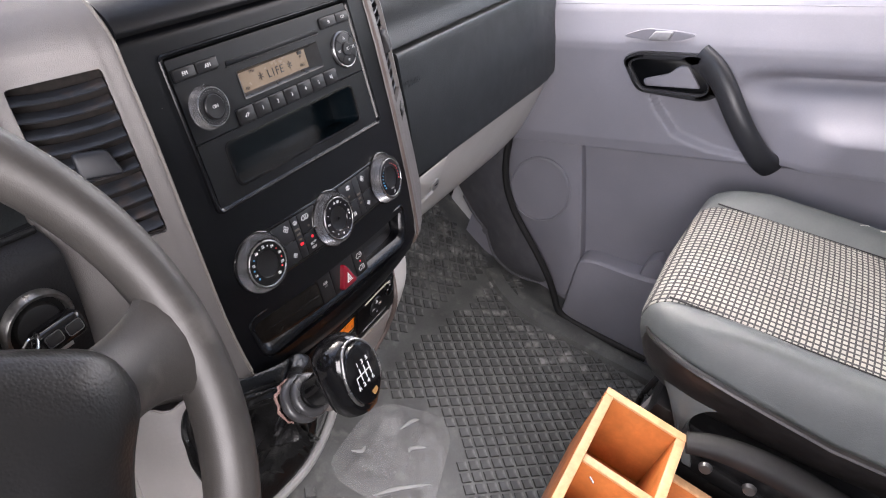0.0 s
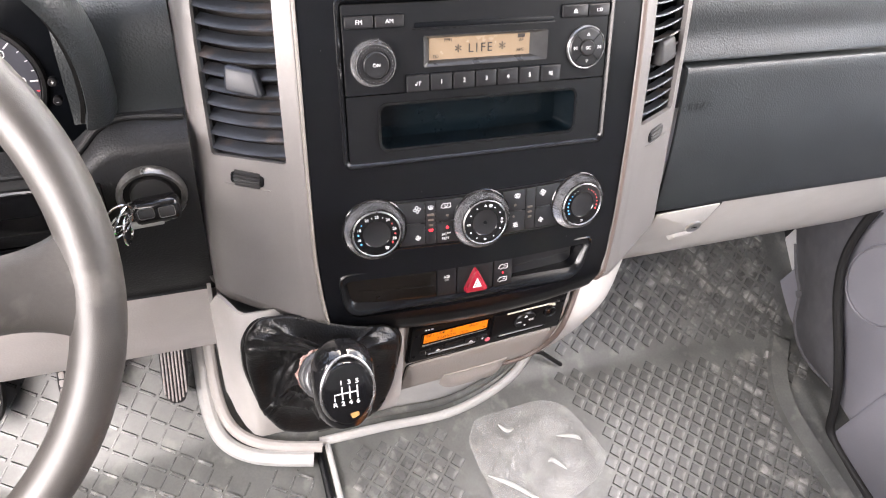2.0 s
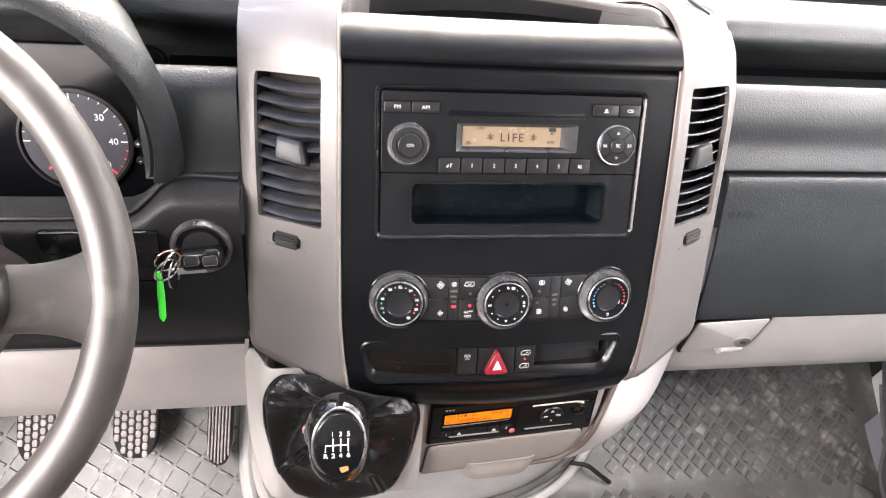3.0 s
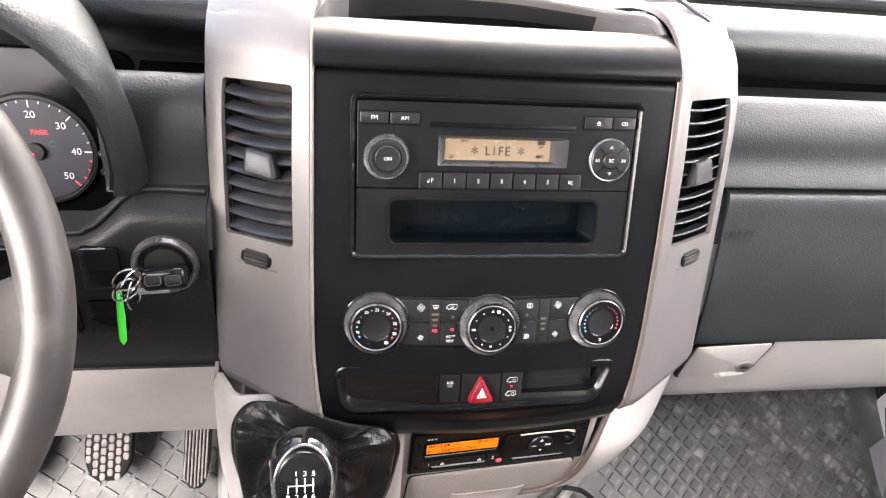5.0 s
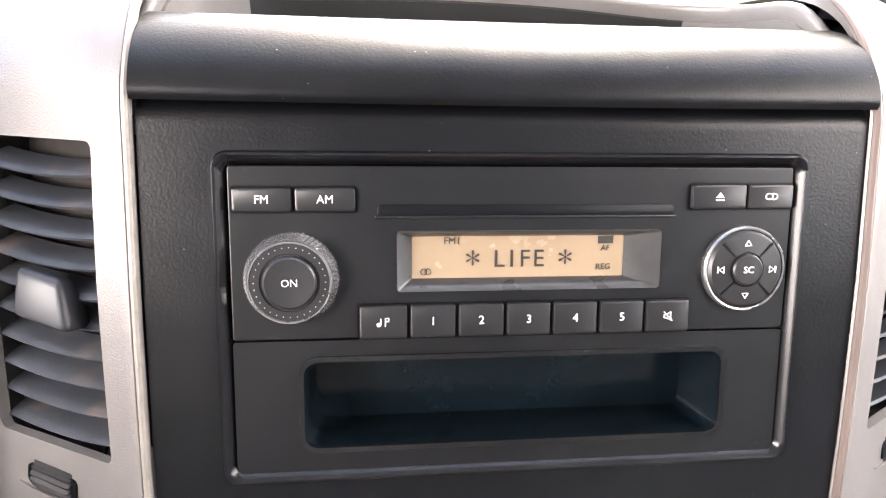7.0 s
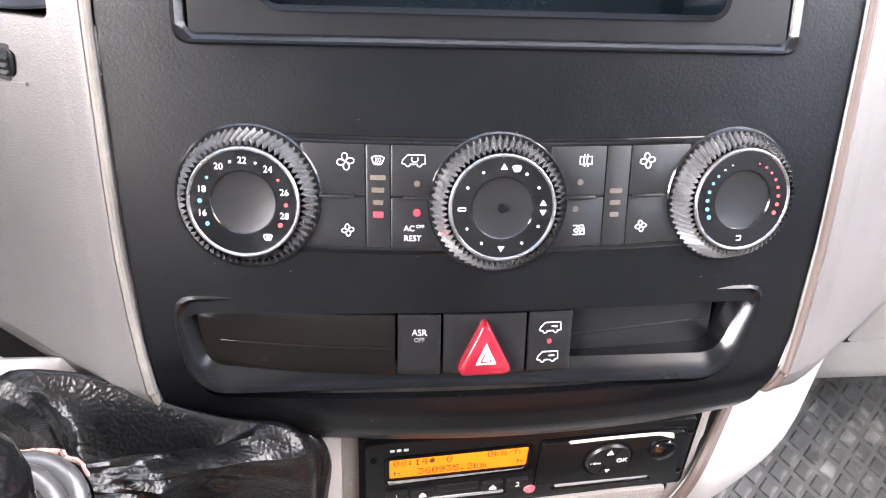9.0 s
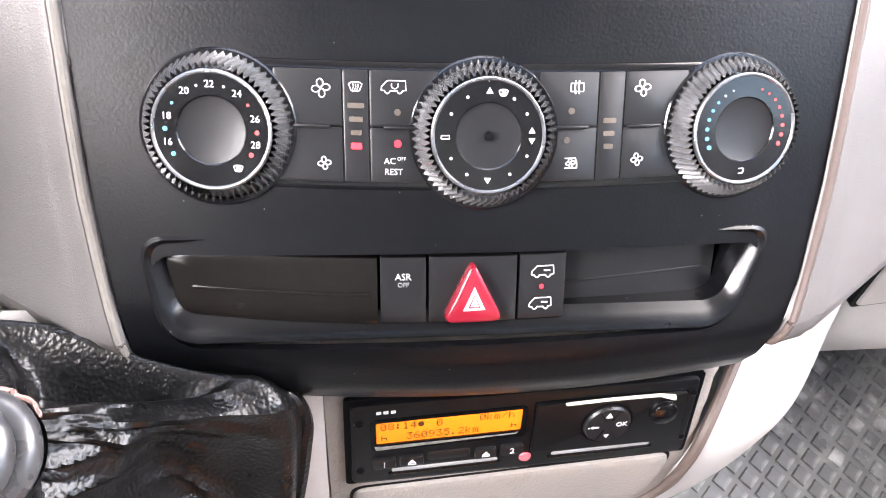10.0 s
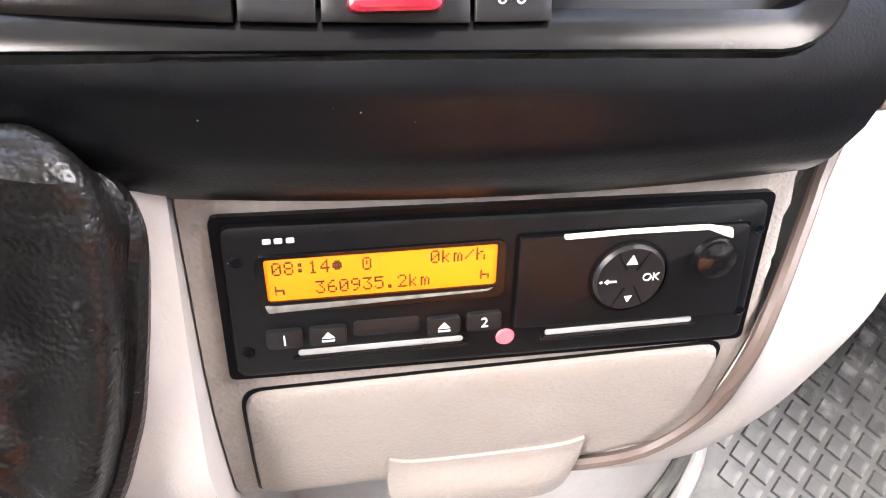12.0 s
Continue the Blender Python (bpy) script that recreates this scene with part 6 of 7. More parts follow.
part("mat_lip", tube([(p.x + 0.016, p.y + 0.014, floor_z(p.x, p.y + 0.014) + 0.026) for p in lip2], 0.009, 10), M_HOUSE, floor)
part("mat_joint", tube([(-0.138, -0.012, 0.002), (-0.133, -0.15, 0.002), (-0.128, -0.40, 0.002)], 0.006, 8), M_DEEP, floor)
part("mat_joint", tube([(-0.124, 0.0, 0.004), (-0.118, -0.15, 0.004), (-0.112, -0.40, 0.004)], 0.005, 8), M_FOOT, floor)
part("mat_edge", sweep(smooth_path([(0.765, -0.60, 0.002), (0.767, -0.445, 0.002), (0.748, -0.25, 0.002), (0.738, -0.14, 0.002), (0.760, -0.065, 0.001), (0.810, 0.00, -0.002)], 6), [(-0.022, -0.010), (0.022, -0.010), (0.016, 0.008), (-0.016, 0.005)]), M_MAT, floor)
part("door_sill", shell(lambda u, v: (0.785 + 0.075 * u, -0.60 + 0.56 * v, -0.030 + 0.02 * math.cos(u * 3)), lin(0, 1, 8), lin(0, 1, 4), 0.006), M_SOFT, floor, "black door sill")
M_KICK = material("scuffed_grey_kick_panel", (0.11, 0.11, 0.118), 0.45, leather=0.12, leather_size=0.0016, spread=0.15, patch=0.03, wear=0.3, wear_color=(0.2, 0.2, 0.2))
kick = thing("kick_panel", "grey moulded kick panel beside the footwell", "trim panel", kind="structure")
inner_edge = smooth_path([(0.864, 0.340, 0.300), (0.863, 0.215, 0.170), (0.861, 0.117, 0.088), (0.859, 0.066, 0.058), (0.853, 0.020, 0.010), (0.846, -0.045, -0.004), (0.856, -0.115, 0.006)], 5)
rear_edge = smooth_path([(0.802, 0.098, 0.42), (0.800, 0.080, 0.345), (0.799, 0.062, 0.275), (0.798, 0.020, 0.205), (0.798, -0.040, 0.152), (0.798, -0.085, 0.115), (0.800, -0.135, 0.070)], 5)
part("panel", shell(lambda u, v: inner_edge[v].lerp(rear_edge[v], u) + Vector((-0.010, 0, 0.004)) * math.sin(u * math.pi), lin(0, 1, 9), list(range(len(inner_edge)))[::-1], 0.004), M_KICK, kick)
part("panel_flange", tube([p + Vector((-0.002, 0, 0)) for p in inner_edge[8:]], 0.0035, 8), M_KICK, kick)
part("panel_notch", xf(rbox(0.010, 0.016, 0.022, 0.004), pose(0.858, 0.064, 0.060, 30)), M_KICK, kick)
part("door_seal", tube(smooth_path([(0.812, -0.42, 0.006), (0.808, -0.28, -0.006), (0.806, -0.20, -0.004), (0.806, -0.160, 0.040), (0.804, -0.130, 0.076), (0.803, -0.075, 0.125), (0.803, 0.0, 0.185), (0.803, 0.045, 0.240), (0.804, 0.070, 0.300), (0.805, 0.084, 0.37), (0.806, 0.10, 0.45)], 5), 0.008, 10), M_SOFT, kick, "black rubber door seal")

# pedals
M_TREAD = material("worn_pedal_rubber", (0.36, 0.33, 0.32), 0.42, grain=0.2, spread=0.25, patch=0.01)
for nm, x, z, w, h, lbl in (("accelerator_pedal", -0.334, 0.118, 0.038, 0.130, "ribbed metal-faced accelerator pedal"), ("brake_pedal", -0.456, 0.128, 0.066, 0.100, "worn rubber brake pedal with diamond tread"), ("clutch_pedal", -0.590, 0.128, 0.066, 0.100, "worn rubber clutch pedal with diamond tread")):
    pd = thing(nm, lbl, "pedal", group="pedals under the steering wheel")
    f = pose(x, 0.142, z, 40, 0, -4)
    side = w / 2
    outline = rpoly([(-side, h / 2), (-side, -h * 0.22), (-side * 0.62, -h / 2), (side * 0.62, -h / 2), (side, -h * 0.22), (side, h / 2)], 0.014, 5)
    part("pad", xf(plate(outline, -0.010, 0.004, 0.003), f), M_SOFT, pd)
    if w < 0.05:
        for i in range(7):
            c = abs(i - 3) / 3
            part("rib", xf(rbox(0.0028, h * (0.95 - 0.16 * c * c), 0.004, 0.001), f @ move(-0.0150 + i * 0.0050, 0.003 * c, 0.005)), M_TREAD, pd)
    else:
        for i in range(6):
            for j in range(8):
                tx, ty = -0.026 + i * 0.0104, -0.043 + j * 0.0122 + 0.0061 * (i % 2)
                if abs(tx) < side * (1.0 if ty > -h * 0.2 else 0.72) - 0.004 and ty < h * 0.47:
                    tread = plate(rpoly([(-0.0042, 0.0), (-0.0030, -0.0052), (0.0030, -0.0052), (0.0042, 0.0), (0.0030, 0.0052), (-0.0030, 0.0052)], 0.001, 2), 0, 0.0028, 0.0008)
                    part("tread", xf(tread, f @ move(tx, ty, 0.0035)), M_TREAD, pd)
    part("arm", tube(smooth_path([f @ Vector((0, 0.01, -0.006)), f @ Vector((0, 0.06, -0.05)), f @ Vector((0, 0.20, -0.03))], 5), 0.007, 8), M_SOFT, pd)

# loose cable end by the console, and a clear plastic bag on the floor
cable = thing("loose_cable", "loose black cable end hanging by the console", "cable")
part("cord", tube(smooth_path([(0.245, 0.07, 0.045), (0.275, 0.065, 0.040), (0.300, 0.055, 0.022), (0.322, 0.045, 0.006)], 6), 0.004, 8), M_SOFT, cable)
M_FILM = bpy.data.materials.new("clear_plastic_film")
M_FILM.use_nodes = True
nt = M_FILM.node_tree
bs = nt.nodes["Principled BSDF"]
bs.inputs["Base Color"].default_value = (0.80, 0.81, 0.80, 1)
bs.inputs["Roughness"].default_value = 0.12
tr_ = nt.nodes.new("ShaderNodeBsdfTransparent")
mx_ = nt.nodes.new("ShaderNodeMixShader")
nz_ = nt.nodes.new("ShaderNodeTexNoise")
nz_.inputs["Scale"].default_value, nz_.inputs["Detail"].default_value = 5, 2
mr_ = nt.nodes.new("ShaderNodeMapRange")
for i, v in enumerate((0.30, 0.70, 0.03, 0.14)):
    mr_.inputs[1 + i].default_value = v
nt.links.new(nz_.outputs[0], mr_.inputs[0])
nt.links.new(mr_.outputs[0], mx_.inputs[0])
nt.links.new(tr_.outputs[0], mx_.inputs[1])
nt.links.new(bs.outputs[0], mx_.inputs[2])
nt.links.new(mx_.outputs[0], nt.nodes["Material Output"].inputs[0])
bag = thing("plastic_bag", "crumpled clear plastic bag lying on the floor", "plastic bag")
bq = [Vector(p) for p in ((0.098, -0.018, 0), (0.292, -0.006, 0), (0.356, -0.152, 0), (0.135, -0.222, 0))]


def bag_f(u, v):
    p = bq[0].lerp(bq[1], u).lerp(bq[3].lerp(bq[2], u), v)
    p = p.lerp((bq[0] + bq[2]) / 2, 0.20 * ((2 * u - 1) * (2 * v - 1)) ** 4)
    e = min(u, 1 - u, v, 1 - v)
    wob = 0.018 * noise.noise(Vector((u * 7, v * 7, 3))) * min(1, e * 9)
    p.x += wob
    p.y += 0.018 * noise.noise(Vector((u * 7, v * 7, 9))) * min(1, e * 9)
    cre = 0.55 * abs(noise.noise(Vector((u * 2.6 + v * 1.2, v * 2.4 - u, 1.7)))) + 0.5 * max(0.0, 0.35 - abs(noise.noise(Vector((u * 5, v * 4, 5)))))
    p.z = 0.006 + 0.015 * cre * min(1, e * 6) + (0.016 * math.exp(-((u - 0.72) ** 2 + (v - 0.72) ** 2) / 0.02))
    return p


part("film", shell(bag_f, lin(0, 1, 60), lin(0, 1, 60)[::-1], 0.0006), M_FILM, bag)
# opaque pale strips paint the highlights along the film's raised folds
M_GLINT = material("film_crease_highlight", (0.55, 0.56, 0.55), 0.10, spread=0.1, spec=0.8)
for ends in (((0.06, 0.50), (0.16, 0.68), (0.34, 0.93)), ((0.72, 0.42), (0.80, 0.50), (0.90, 0.62)), ((0.50, 0.62), (0.56, 0.66), (0.60, 0.76)), ((0.30, 0.12), (0.36, 0.16), (0.44, 0.18))):
    line = smooth_path([bag_f(u, v) + Vector((0, 0, 0.0012)) for u, v in ends], 5)
    part("crease_glint", sweep(line, [(-0.0035, -0.001), (0.0035, -0.001), (0.001, 0.0022), (-0.001, 0.0018)], scale=lambda t: 0.15 + math.sin(min(1, max(0, t)) * math.pi)), M_GLINT, bag)


# ---- passenger door details ----
def on_door(outline, d0, d1, bevel, x=0.797, n=0):
    """A plate on the door from an outline of (y, z); d goes towards the cab's middle."""
    bm = plate([(-y, z) for y, z in outline], d0, d1, bevel)
    for v in bm.verts:
        v.co = Vector((x - v.co.z, -v.co.x, v.co.y))
    return bm


pull_o = rpoly([(-0.122, 0.577), (-0.070, 0.620), (-0.090, 0.644), (-0.199, 0.690), (-0.262, 0.674), (-0.268, 0.650), (-0.240, 0.614)], 0.016, 5)
pull_i = rpoly([(-0.127, 0.587), (-0.086, 0.620), (-0.100, 0.634), (-0.176, 0.666), (-0.226, 0.650), (-0.236, 0.636), (-0.228, 0.624)], 0.010, 5)
ring = frame_ring([(-y, z) for y, z in pull_o], [(-y, z) for y, z in pull_i], -0.012, 0.019)
bmesh.ops.bevel(ring, geom=[ed for ed in ring.edges if all(abs(v.co.z - 0.019) < 1e-6 for v in ed.verts)], offset=0.004, segments=2, affect="EDGES")
for v in ring.verts:
    v.co = Vector((0.803 - v.co.z, -v.co.x, v.co.y))
dh = part("pull_bezel", ring, M_DOORDK, door, "dark grey grab handle and door pull surround")
# near-black sheet paints the shade inside the pull
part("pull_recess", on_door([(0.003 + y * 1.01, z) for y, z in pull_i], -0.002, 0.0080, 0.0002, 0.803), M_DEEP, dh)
part("pull_lever", on_door(rpoly([(-0.131, 0.592), (-0.122, 0.602), (-0.160, 0.632), (-0.172, 0.654), (-0.186, 0.660), (-0.224, 0.632)], 0.006, 4), 0.0, 0.0135, 0.004, 0.803), M_DOOR, dh, "grey door pull lever")
tube_pts = smooth_path([(0.802, -0.196, 0.680), (0.786, -0.230, 0.675), (0.774, -0.262, 0.658), (0.766, -0.298, 0.630), (0.766, -0.338, 0.600), (0.778, -0.376, 0.573), (0.802, -0.400, 0.560)], 6)
part("grab_bar", sweep(tube_pts, [(0.021 * math.cos(a), 0.013 * math.sin(a)) for a in lin(0, 2 * math.pi, 21)[:-1]], up=(1, 0, 0), scale=lambda t: 1.0 + 0.25 * abs(2 * t - 1) ** 3), M_DOORDK, dh)
part("switch_plate", on_door(rpoly([(-0.051, 0.655), (-0.085, 0.685), (-0.140, 0.705), (-0.175, 0.714), (-0.150, 0.690), (-0.100, 0.668)], 0.012, 4), -0.004, 0.0016, 0.0008, 0.797), M_DOOR, door)
part("window_switch", on_door(rpoly([(-0.098, 0.672), (-0.104, 0.690), (-0.134, 0.702), (-0.132, 0.684)], 0.004, 3), 0.0, 0.010, 0.003, 0.797), M_SWITCH, door, "grey window switch")


def door_relief(y, z):
    """The trim's swellings and hollows."""
    x = 0.0
    # armrest, growing towards the rear
    if y < -0.36:
        k = min(1.0, (-0.36 - y) / 0.12)
        k = k * k * (3 - 2 * k)
        h = z + 0.43 * y
        if h < 0.385:
            g = 0.0
        elif h < 0.47:
            g = min(1.0, (h - 0.385) / 0.012) * (0.55 + 0.45 * (h - 0.385) / 0.085)
        else:
            g = math.exp(-((h - 0.47) / 0.040) ** 2)
        x -= 0.070 * k * g
    # scoop above the armrest
    if y < -0.27:
        k = min(1.0, (-0.27 - y) / 0.08)
        h = z + 0.43 * y - 0.556
        x += 0.034 * k * math.exp(-(h / 0.028) ** 2) if h < 0 else 0.034 * k * math.exp(-(h / 0.016) ** 2)
    # hollow below the pull, with a crisp lower edge
    g = z + 0.43 * y
    if -0.42 < y < -0.14 and 0.37 < g < 0.56:
        lower = interp(-y, [(0.140, 0.535), (0.148, 0.510), (0.179, 0.472), (0.223, 0.426), (0.293, 0.399), (0.377, 0.386), (0.42, 0.386)])
        upper = interp(-y, [(0.14, 0.54), (0.24, 0.535), (0.27, 0.50), (0.33, 0.45), (0.40, 0.395)])
        if upper > lower:
            k = min(1.0, max(0.0, (g - lower) / 0.014)) * min(1.0, max(0.0, (upper - g) / 0.03))
            x += 0.014 * k * k * (3 - 2 * k)
    return x


def door_f2(u, v):
    z = max(-0.06, v - 0.43 * u)
    return (door_x(u, z) + door_relief(u, z), u, z)


heights = sorted(set([round(q, 4) for q in lin(-0.44, 0.36, 30) + lin(0.362, 0.39, 12) + lin(0.395, 0.60, 60) + lin(0.605, 0.686, 22)]))
part("trim_panel", shell(door_f2, lin(0.115, -0.90, 140), heights, 0.012), M_DOOR, door)
# speaker grille and its panel edge
part("speaker_panel", on_door(rpoly([(0.080, 0.364), (-0.057, 0.425), (-0.176, 0.150), (-0.190, 0.02), (-0.10, 0.03), (0.01, 0.14), (0.085, 0.26)], 0.02, 5), -0.03, 0.008, 0.008, 0.842), M_DOOR, door)
part("speaker_grille", xf(lathe([(0.078, -0.001), (0.078, 0.001), (0.075, 0.0022), (0.072, 0.0012), (0.04, 0.0030), (0, 0.0036)], 48), Matrix.Translation((0.8335, -0.022, 0.255)) @ Matrix.Rotation(radians(-90), 4, "Y") @ Matrix.Diagonal((1, 0.88, 1, 1))), M_DOOR, door, "round grey speaker cover")
part("speaker_rim", xf(lathe([(0.0820, -0.002), (0.0815, 0.0030), (0.0800, 0.0040), (0.0785, 0.0030), (0.0780, -0.002)], 48), Matrix.Translation((0.8335, -0.022, 0.255)) @ Matrix.Rotation(radians(-90), 4, "Y") @ Matrix.Diagonal((1, 0.88, 1, 1))), M_DOOR, door)
# bottle pocket
pk = rpoly([(-0.176, 0.140), (-0.180, 0.158), (-0.205, 0.172), (-0.300, 0.192), (-0.365, 0.214), (-0.62, 0.31), (-0.70, 0.10), (-0.70, -0.04), (-0.20, -0.04)], 0.02, 5)
part("pocket_front", on_door(pk, -0.03, 0.030, 0.012, 0.842), M_DOOR, door)
part("pocket_divider", on_door(rpoly([(-0.305, 0.185), (-0.308, 0.236), (-0.326, 0.258), (-0.345, 0.240), (-0.352, 0.200)], 0.008, 4), -0.03, 0.018, 0.006, 0.842), M_DOOR, door)
# side window
M_GLASS = bpy.data.materials.new("window_glass")
M_GLASS.use_nodes = True
gb = M_GLASS.node_tree.nodes["Principled BSDF"]
gb.inputs["Base Color"].default_value = (0.93, 0.97, 0.95, 1)
gb.inputs["Roughness"].default_value = 0.0
gb.inputs["Transmission Weight"].default_value = 1.0
gb.inputs["IOR"].default_value = 1.02
win = thing("side_window", "clear passenger side window", "window", kind="structure")
g = part("pane", shell(lambda u, v: (0.885 - 0.05 * v, 0.30 - 1.2 * u, belt_z(0.30 - 1.2 * u) - 0.01 + 0.62 * v), lin(0, 1, 6), lin(0, 1, 6), 0.004), M_GLASS, win)
g.visible_shadow = False
ws = thing("windscreen", "large clear windscreen above the dashboard", "window", kind="structure")
g = part("pane", shell(lambda u, v: (u * (0.90 - 0.10 * v), 0.60 - 0.10 * u * u - 0.50 * v, 0.635 + 0.86 * v), lin(-1, 1, 12), lin(0, 1, 8), 0.005), M_GLASS, ws)
g.visible_shadow = False

# wipers on the cowl
for x0, x1, y0_, z0_ in ((0.24, 0.668, 0.70, 0.568), (-0.47, -0.060, 0.70, 0.580)):
    wp = thing("windscreen_wiper", "black windscreen wiper resting on the cowl", "wiper", group="windscreen wipers")
    part("blade", tube([(x0, y0_, z0_ + 0.012), ((x0 + x1) / 2, y0_ - 0.01, z0_ + 0.016), (x1, y0_, z0_ + 0.008)], 0.007, 8), M_SOFT, wp)
    part("wiper_arm", tube(smooth_path([((x0 + x1) / 2 - 0.12, y0_ + 0.03, z0_ + 0.014), ((x0 + x1) / 2, y0_ + 0.02, z0_ + 0.020), (x1 - 0.02, y0_ + 0.05, z0_ + 0.006)], 5), 0.007, 8), M_SOFT, wp)
# round defroster vents on the tops of the trim pillars
for s in (-1, 1):
    part("defroster_dial", xf(lathe([(0.0, 0.008), (0.018, 0.008), (0.022, 0.004), (0.022, -0.01)], 36, lambda k, i: 0.0008 * (i % 2) if k == 2 else 0), pose(s * 0.214, 0.236, 0.803, -22, s * 22, 0)), M_VENT, console, "ribbed round defroster vent")
    for i in range(5):
        part("defroster_slat", xf(rbox(0.040, 0.0016, 0.003, 0.0006), pose(s * 0.192, 0.214 + i * 0.0055, 0.826 - i * 0.0008, -8, s * 22, s * -18)), M_VENT, console)
# lock and latch of the glovebox, faint raised lettering on its lid
def latch_plate():
    """A proud plate with rounded corners that leans with the panel."""
    bm = plate(rpoly([(0.2625, 0.5215), (0.3535, 0.5275), (0.3570, 0.4660), (0.2700, 0.4500)][::-1], 0.004, 4), -0.004, 0.0042, 0.0014)
    for v in bm.verts:
        x, z, d = v.co
        v.co = Vector((x, 0.0395 + 0.07 * max(0.0, 0.52 - z) - d, z))
    return bm


part("latch_gap", xf(plate(rpoly([(0.2600, 0.5240), (0.3560, 0.5300), (0.3600, 0.4630), (0.2670, 0.4466)][::-1], 0.005, 4), -0.0045, 0.0022, 0), Matrix(((1, 0, 0, 0), (0, -0.07, -1, 0.0759), (0, 1, 0, 0), (0, 0, 0, 1)))), M_DEEP, dash_pass)
part("latch_plate", latch_plate(), M_LIGHT, dash_pass, "light grey latch plate")
LM = pose(0.3411, 0.0385, 0.4775, 90 - 5, 0, 0)
lk = part("lock_barrel", xf(lathe([(0.0105, -0.002), (0.0105, 0.003), (0.009, 0.0042), (0.0075, 0.0036), (0, 0.0036)], 28), LM), M_ALU, dash_pass, "round metal lock")
part("key_slit", xf(rbox(0.0085, 0.0018, 0.001, 0.0004), LM @ move(0, 0, 0.0040)), M_DEEP, lk)
part("latch_grip", xf(rbox(0.034, 0.010, 0.016, 0.004, 3), pose(0.337, 0.043, 0.452, 14, 0, 4)), M_LIGHT, dash_pass)
part("raised_letters", xf(lettering("AIRBAG", 0.0115), pose(0.272, 0.0860, 0.655, 90 - 29, 0, 0)), M_DARK, dash_pass)


# ---- passenger seat ----
def weave():
    m = material("black_and_cream_woven_fabric", (0.27, 0.262, 0.235), 0.85, grain=0.4, grain_size=0.001, wear=0.3, wear_color=(0.36, 0.30, 0.21))
    nt = m.node_tree
    N, Lk = nt.nodes, nt.links
    b = N["Principled BSDF"]
    base = b.inputs["Base Color"].links[0].from_socket
    tc = N.new("ShaderNodeTexCoord")
    mp = N.new("ShaderNodeMapping")
    mp.inputs["Scale"].default_value = (100, 124, 0)
    Lk.new(tc.outputs["Object"], mp.inputs[0])
    sx_ = N.new("ShaderNodeSeparateXYZ")
    Lk.new(mp.outputs[0], sx_.inputs[0])

    def wave(sock, off=0.0, gap=0.36):
        f = N.new("ShaderNodeMath")
        f.operation = "FRACT"
        a = N.new("ShaderNodeMath")
        a.operation = "ADD"
        a.inputs[1].default_value = off
        Lk.new(sock, a.inputs[0]), Lk.new(a.outputs[0], f.inputs[0])
        s = N.new("ShaderNodeMath")
        s.operation = "GREATER_THAN"
        s.inputs[1].default_value = gap
        Lk.new(f.outputs[0], s.inputs[0])
        return s.outputs[0]
    mul = N.new("ShaderNodeMath")
    mul.operation = "MULTIPLY"
    Lk.new(wave(sx_.outputs[0], gap=0.34), mul.inputs[0]), Lk.new(wave(sx_.outputs[1], gap=0.30), mul.inputs[1])
    mix = N.new("ShaderNodeMix")
    mix.data_type = "RGBA"
    Lk.new(mul.outputs[0], mix.inputs[0])
    mix.inputs[6].default_value = (0.03, 0.03, 0.031, 1)
    Lk.new(base, mix.inputs[7])
    Lk.new(mix.outputs[2], b.inputs["Base Color"])
    bp = N.new("ShaderNodeBump")
    bp.inputs["Strength"].default_value, bp.inputs["Distance"].default_value = 0.6, 0.001
    Lk.new(mul.outputs[0], bp.inputs["Height"]), Lk.new(bp.outputs[0], b.inputs["Normal"])
    return m


M_WEAVE = weave()
M_BOLSTER = material("grey_green_leatherette", (0.085, 0.094, 0.094), 0.5, grain=0.35, grain_size=0.0012, spread=0.12, patch=0.06)
M_PLASTIC = material("scuffed_black_plastic", (0.012, 0.012, 0.013), 0.45, grain=0.3, wear=0.4, wear_color=(0.09, 0.09, 0.085))
seat = thing("passenger_seat", "grey leatherette seat with worn checked fabric centre", "car seat")


def cushion(x0, x1, mat, name, crown, drop0=0.0, drop1=0.0, label=""):
    """A strip of the cushion from front to rear with rounded front edge."""
    prof = [(-0.395, -0.105), (-0.365, -0.098), (-0.340, -0.070), (-0.328, -0.040), (-0.331, -0.014), (-0.348, 0.003), (-0.38, 0.010), (-0.45, 0.012), (-0.60, 0.010), (-0.90, 0.010)]
    path = smooth_path([(0, y, z) for y, z in prof], 5)

    def f(u, v):
        p = path[v]
        x = x0 + (x1 - x0) * u
        zt = 0.500 - 0.20 * (min(p.y, -0.34) + 0.34)
        c = crown * (1 - (2 * u - 1) ** 2)
        e = drop0 * max(0, 1 - u / 0.55) ** 2 + drop1 * max(0, 1 - (1 - u) / 0.55) ** 2
        yy = p.y - 0.10 * max(0.0, x - 0.50) ** 1.2 + 0.02 * (x - 0.3) - 13.0 * max(0.0, 0.36 - x) ** 2 * math.exp((p.y + 0.34) * 4)
        wr = 0.0015 * noise.noise(Vector((x * 18, p.y * 14, 2)))
        return (x, yy - e * 0.15, zt + p.z + c * (0.3 + 0.7 * min(1, max(0, (-0.33 - p.y) * 12))) - e + wr)
    return part(name, shell(f, lin(0, 1, 22), list(range(len(path)))[::-1], 0.012), mat, seat, label)


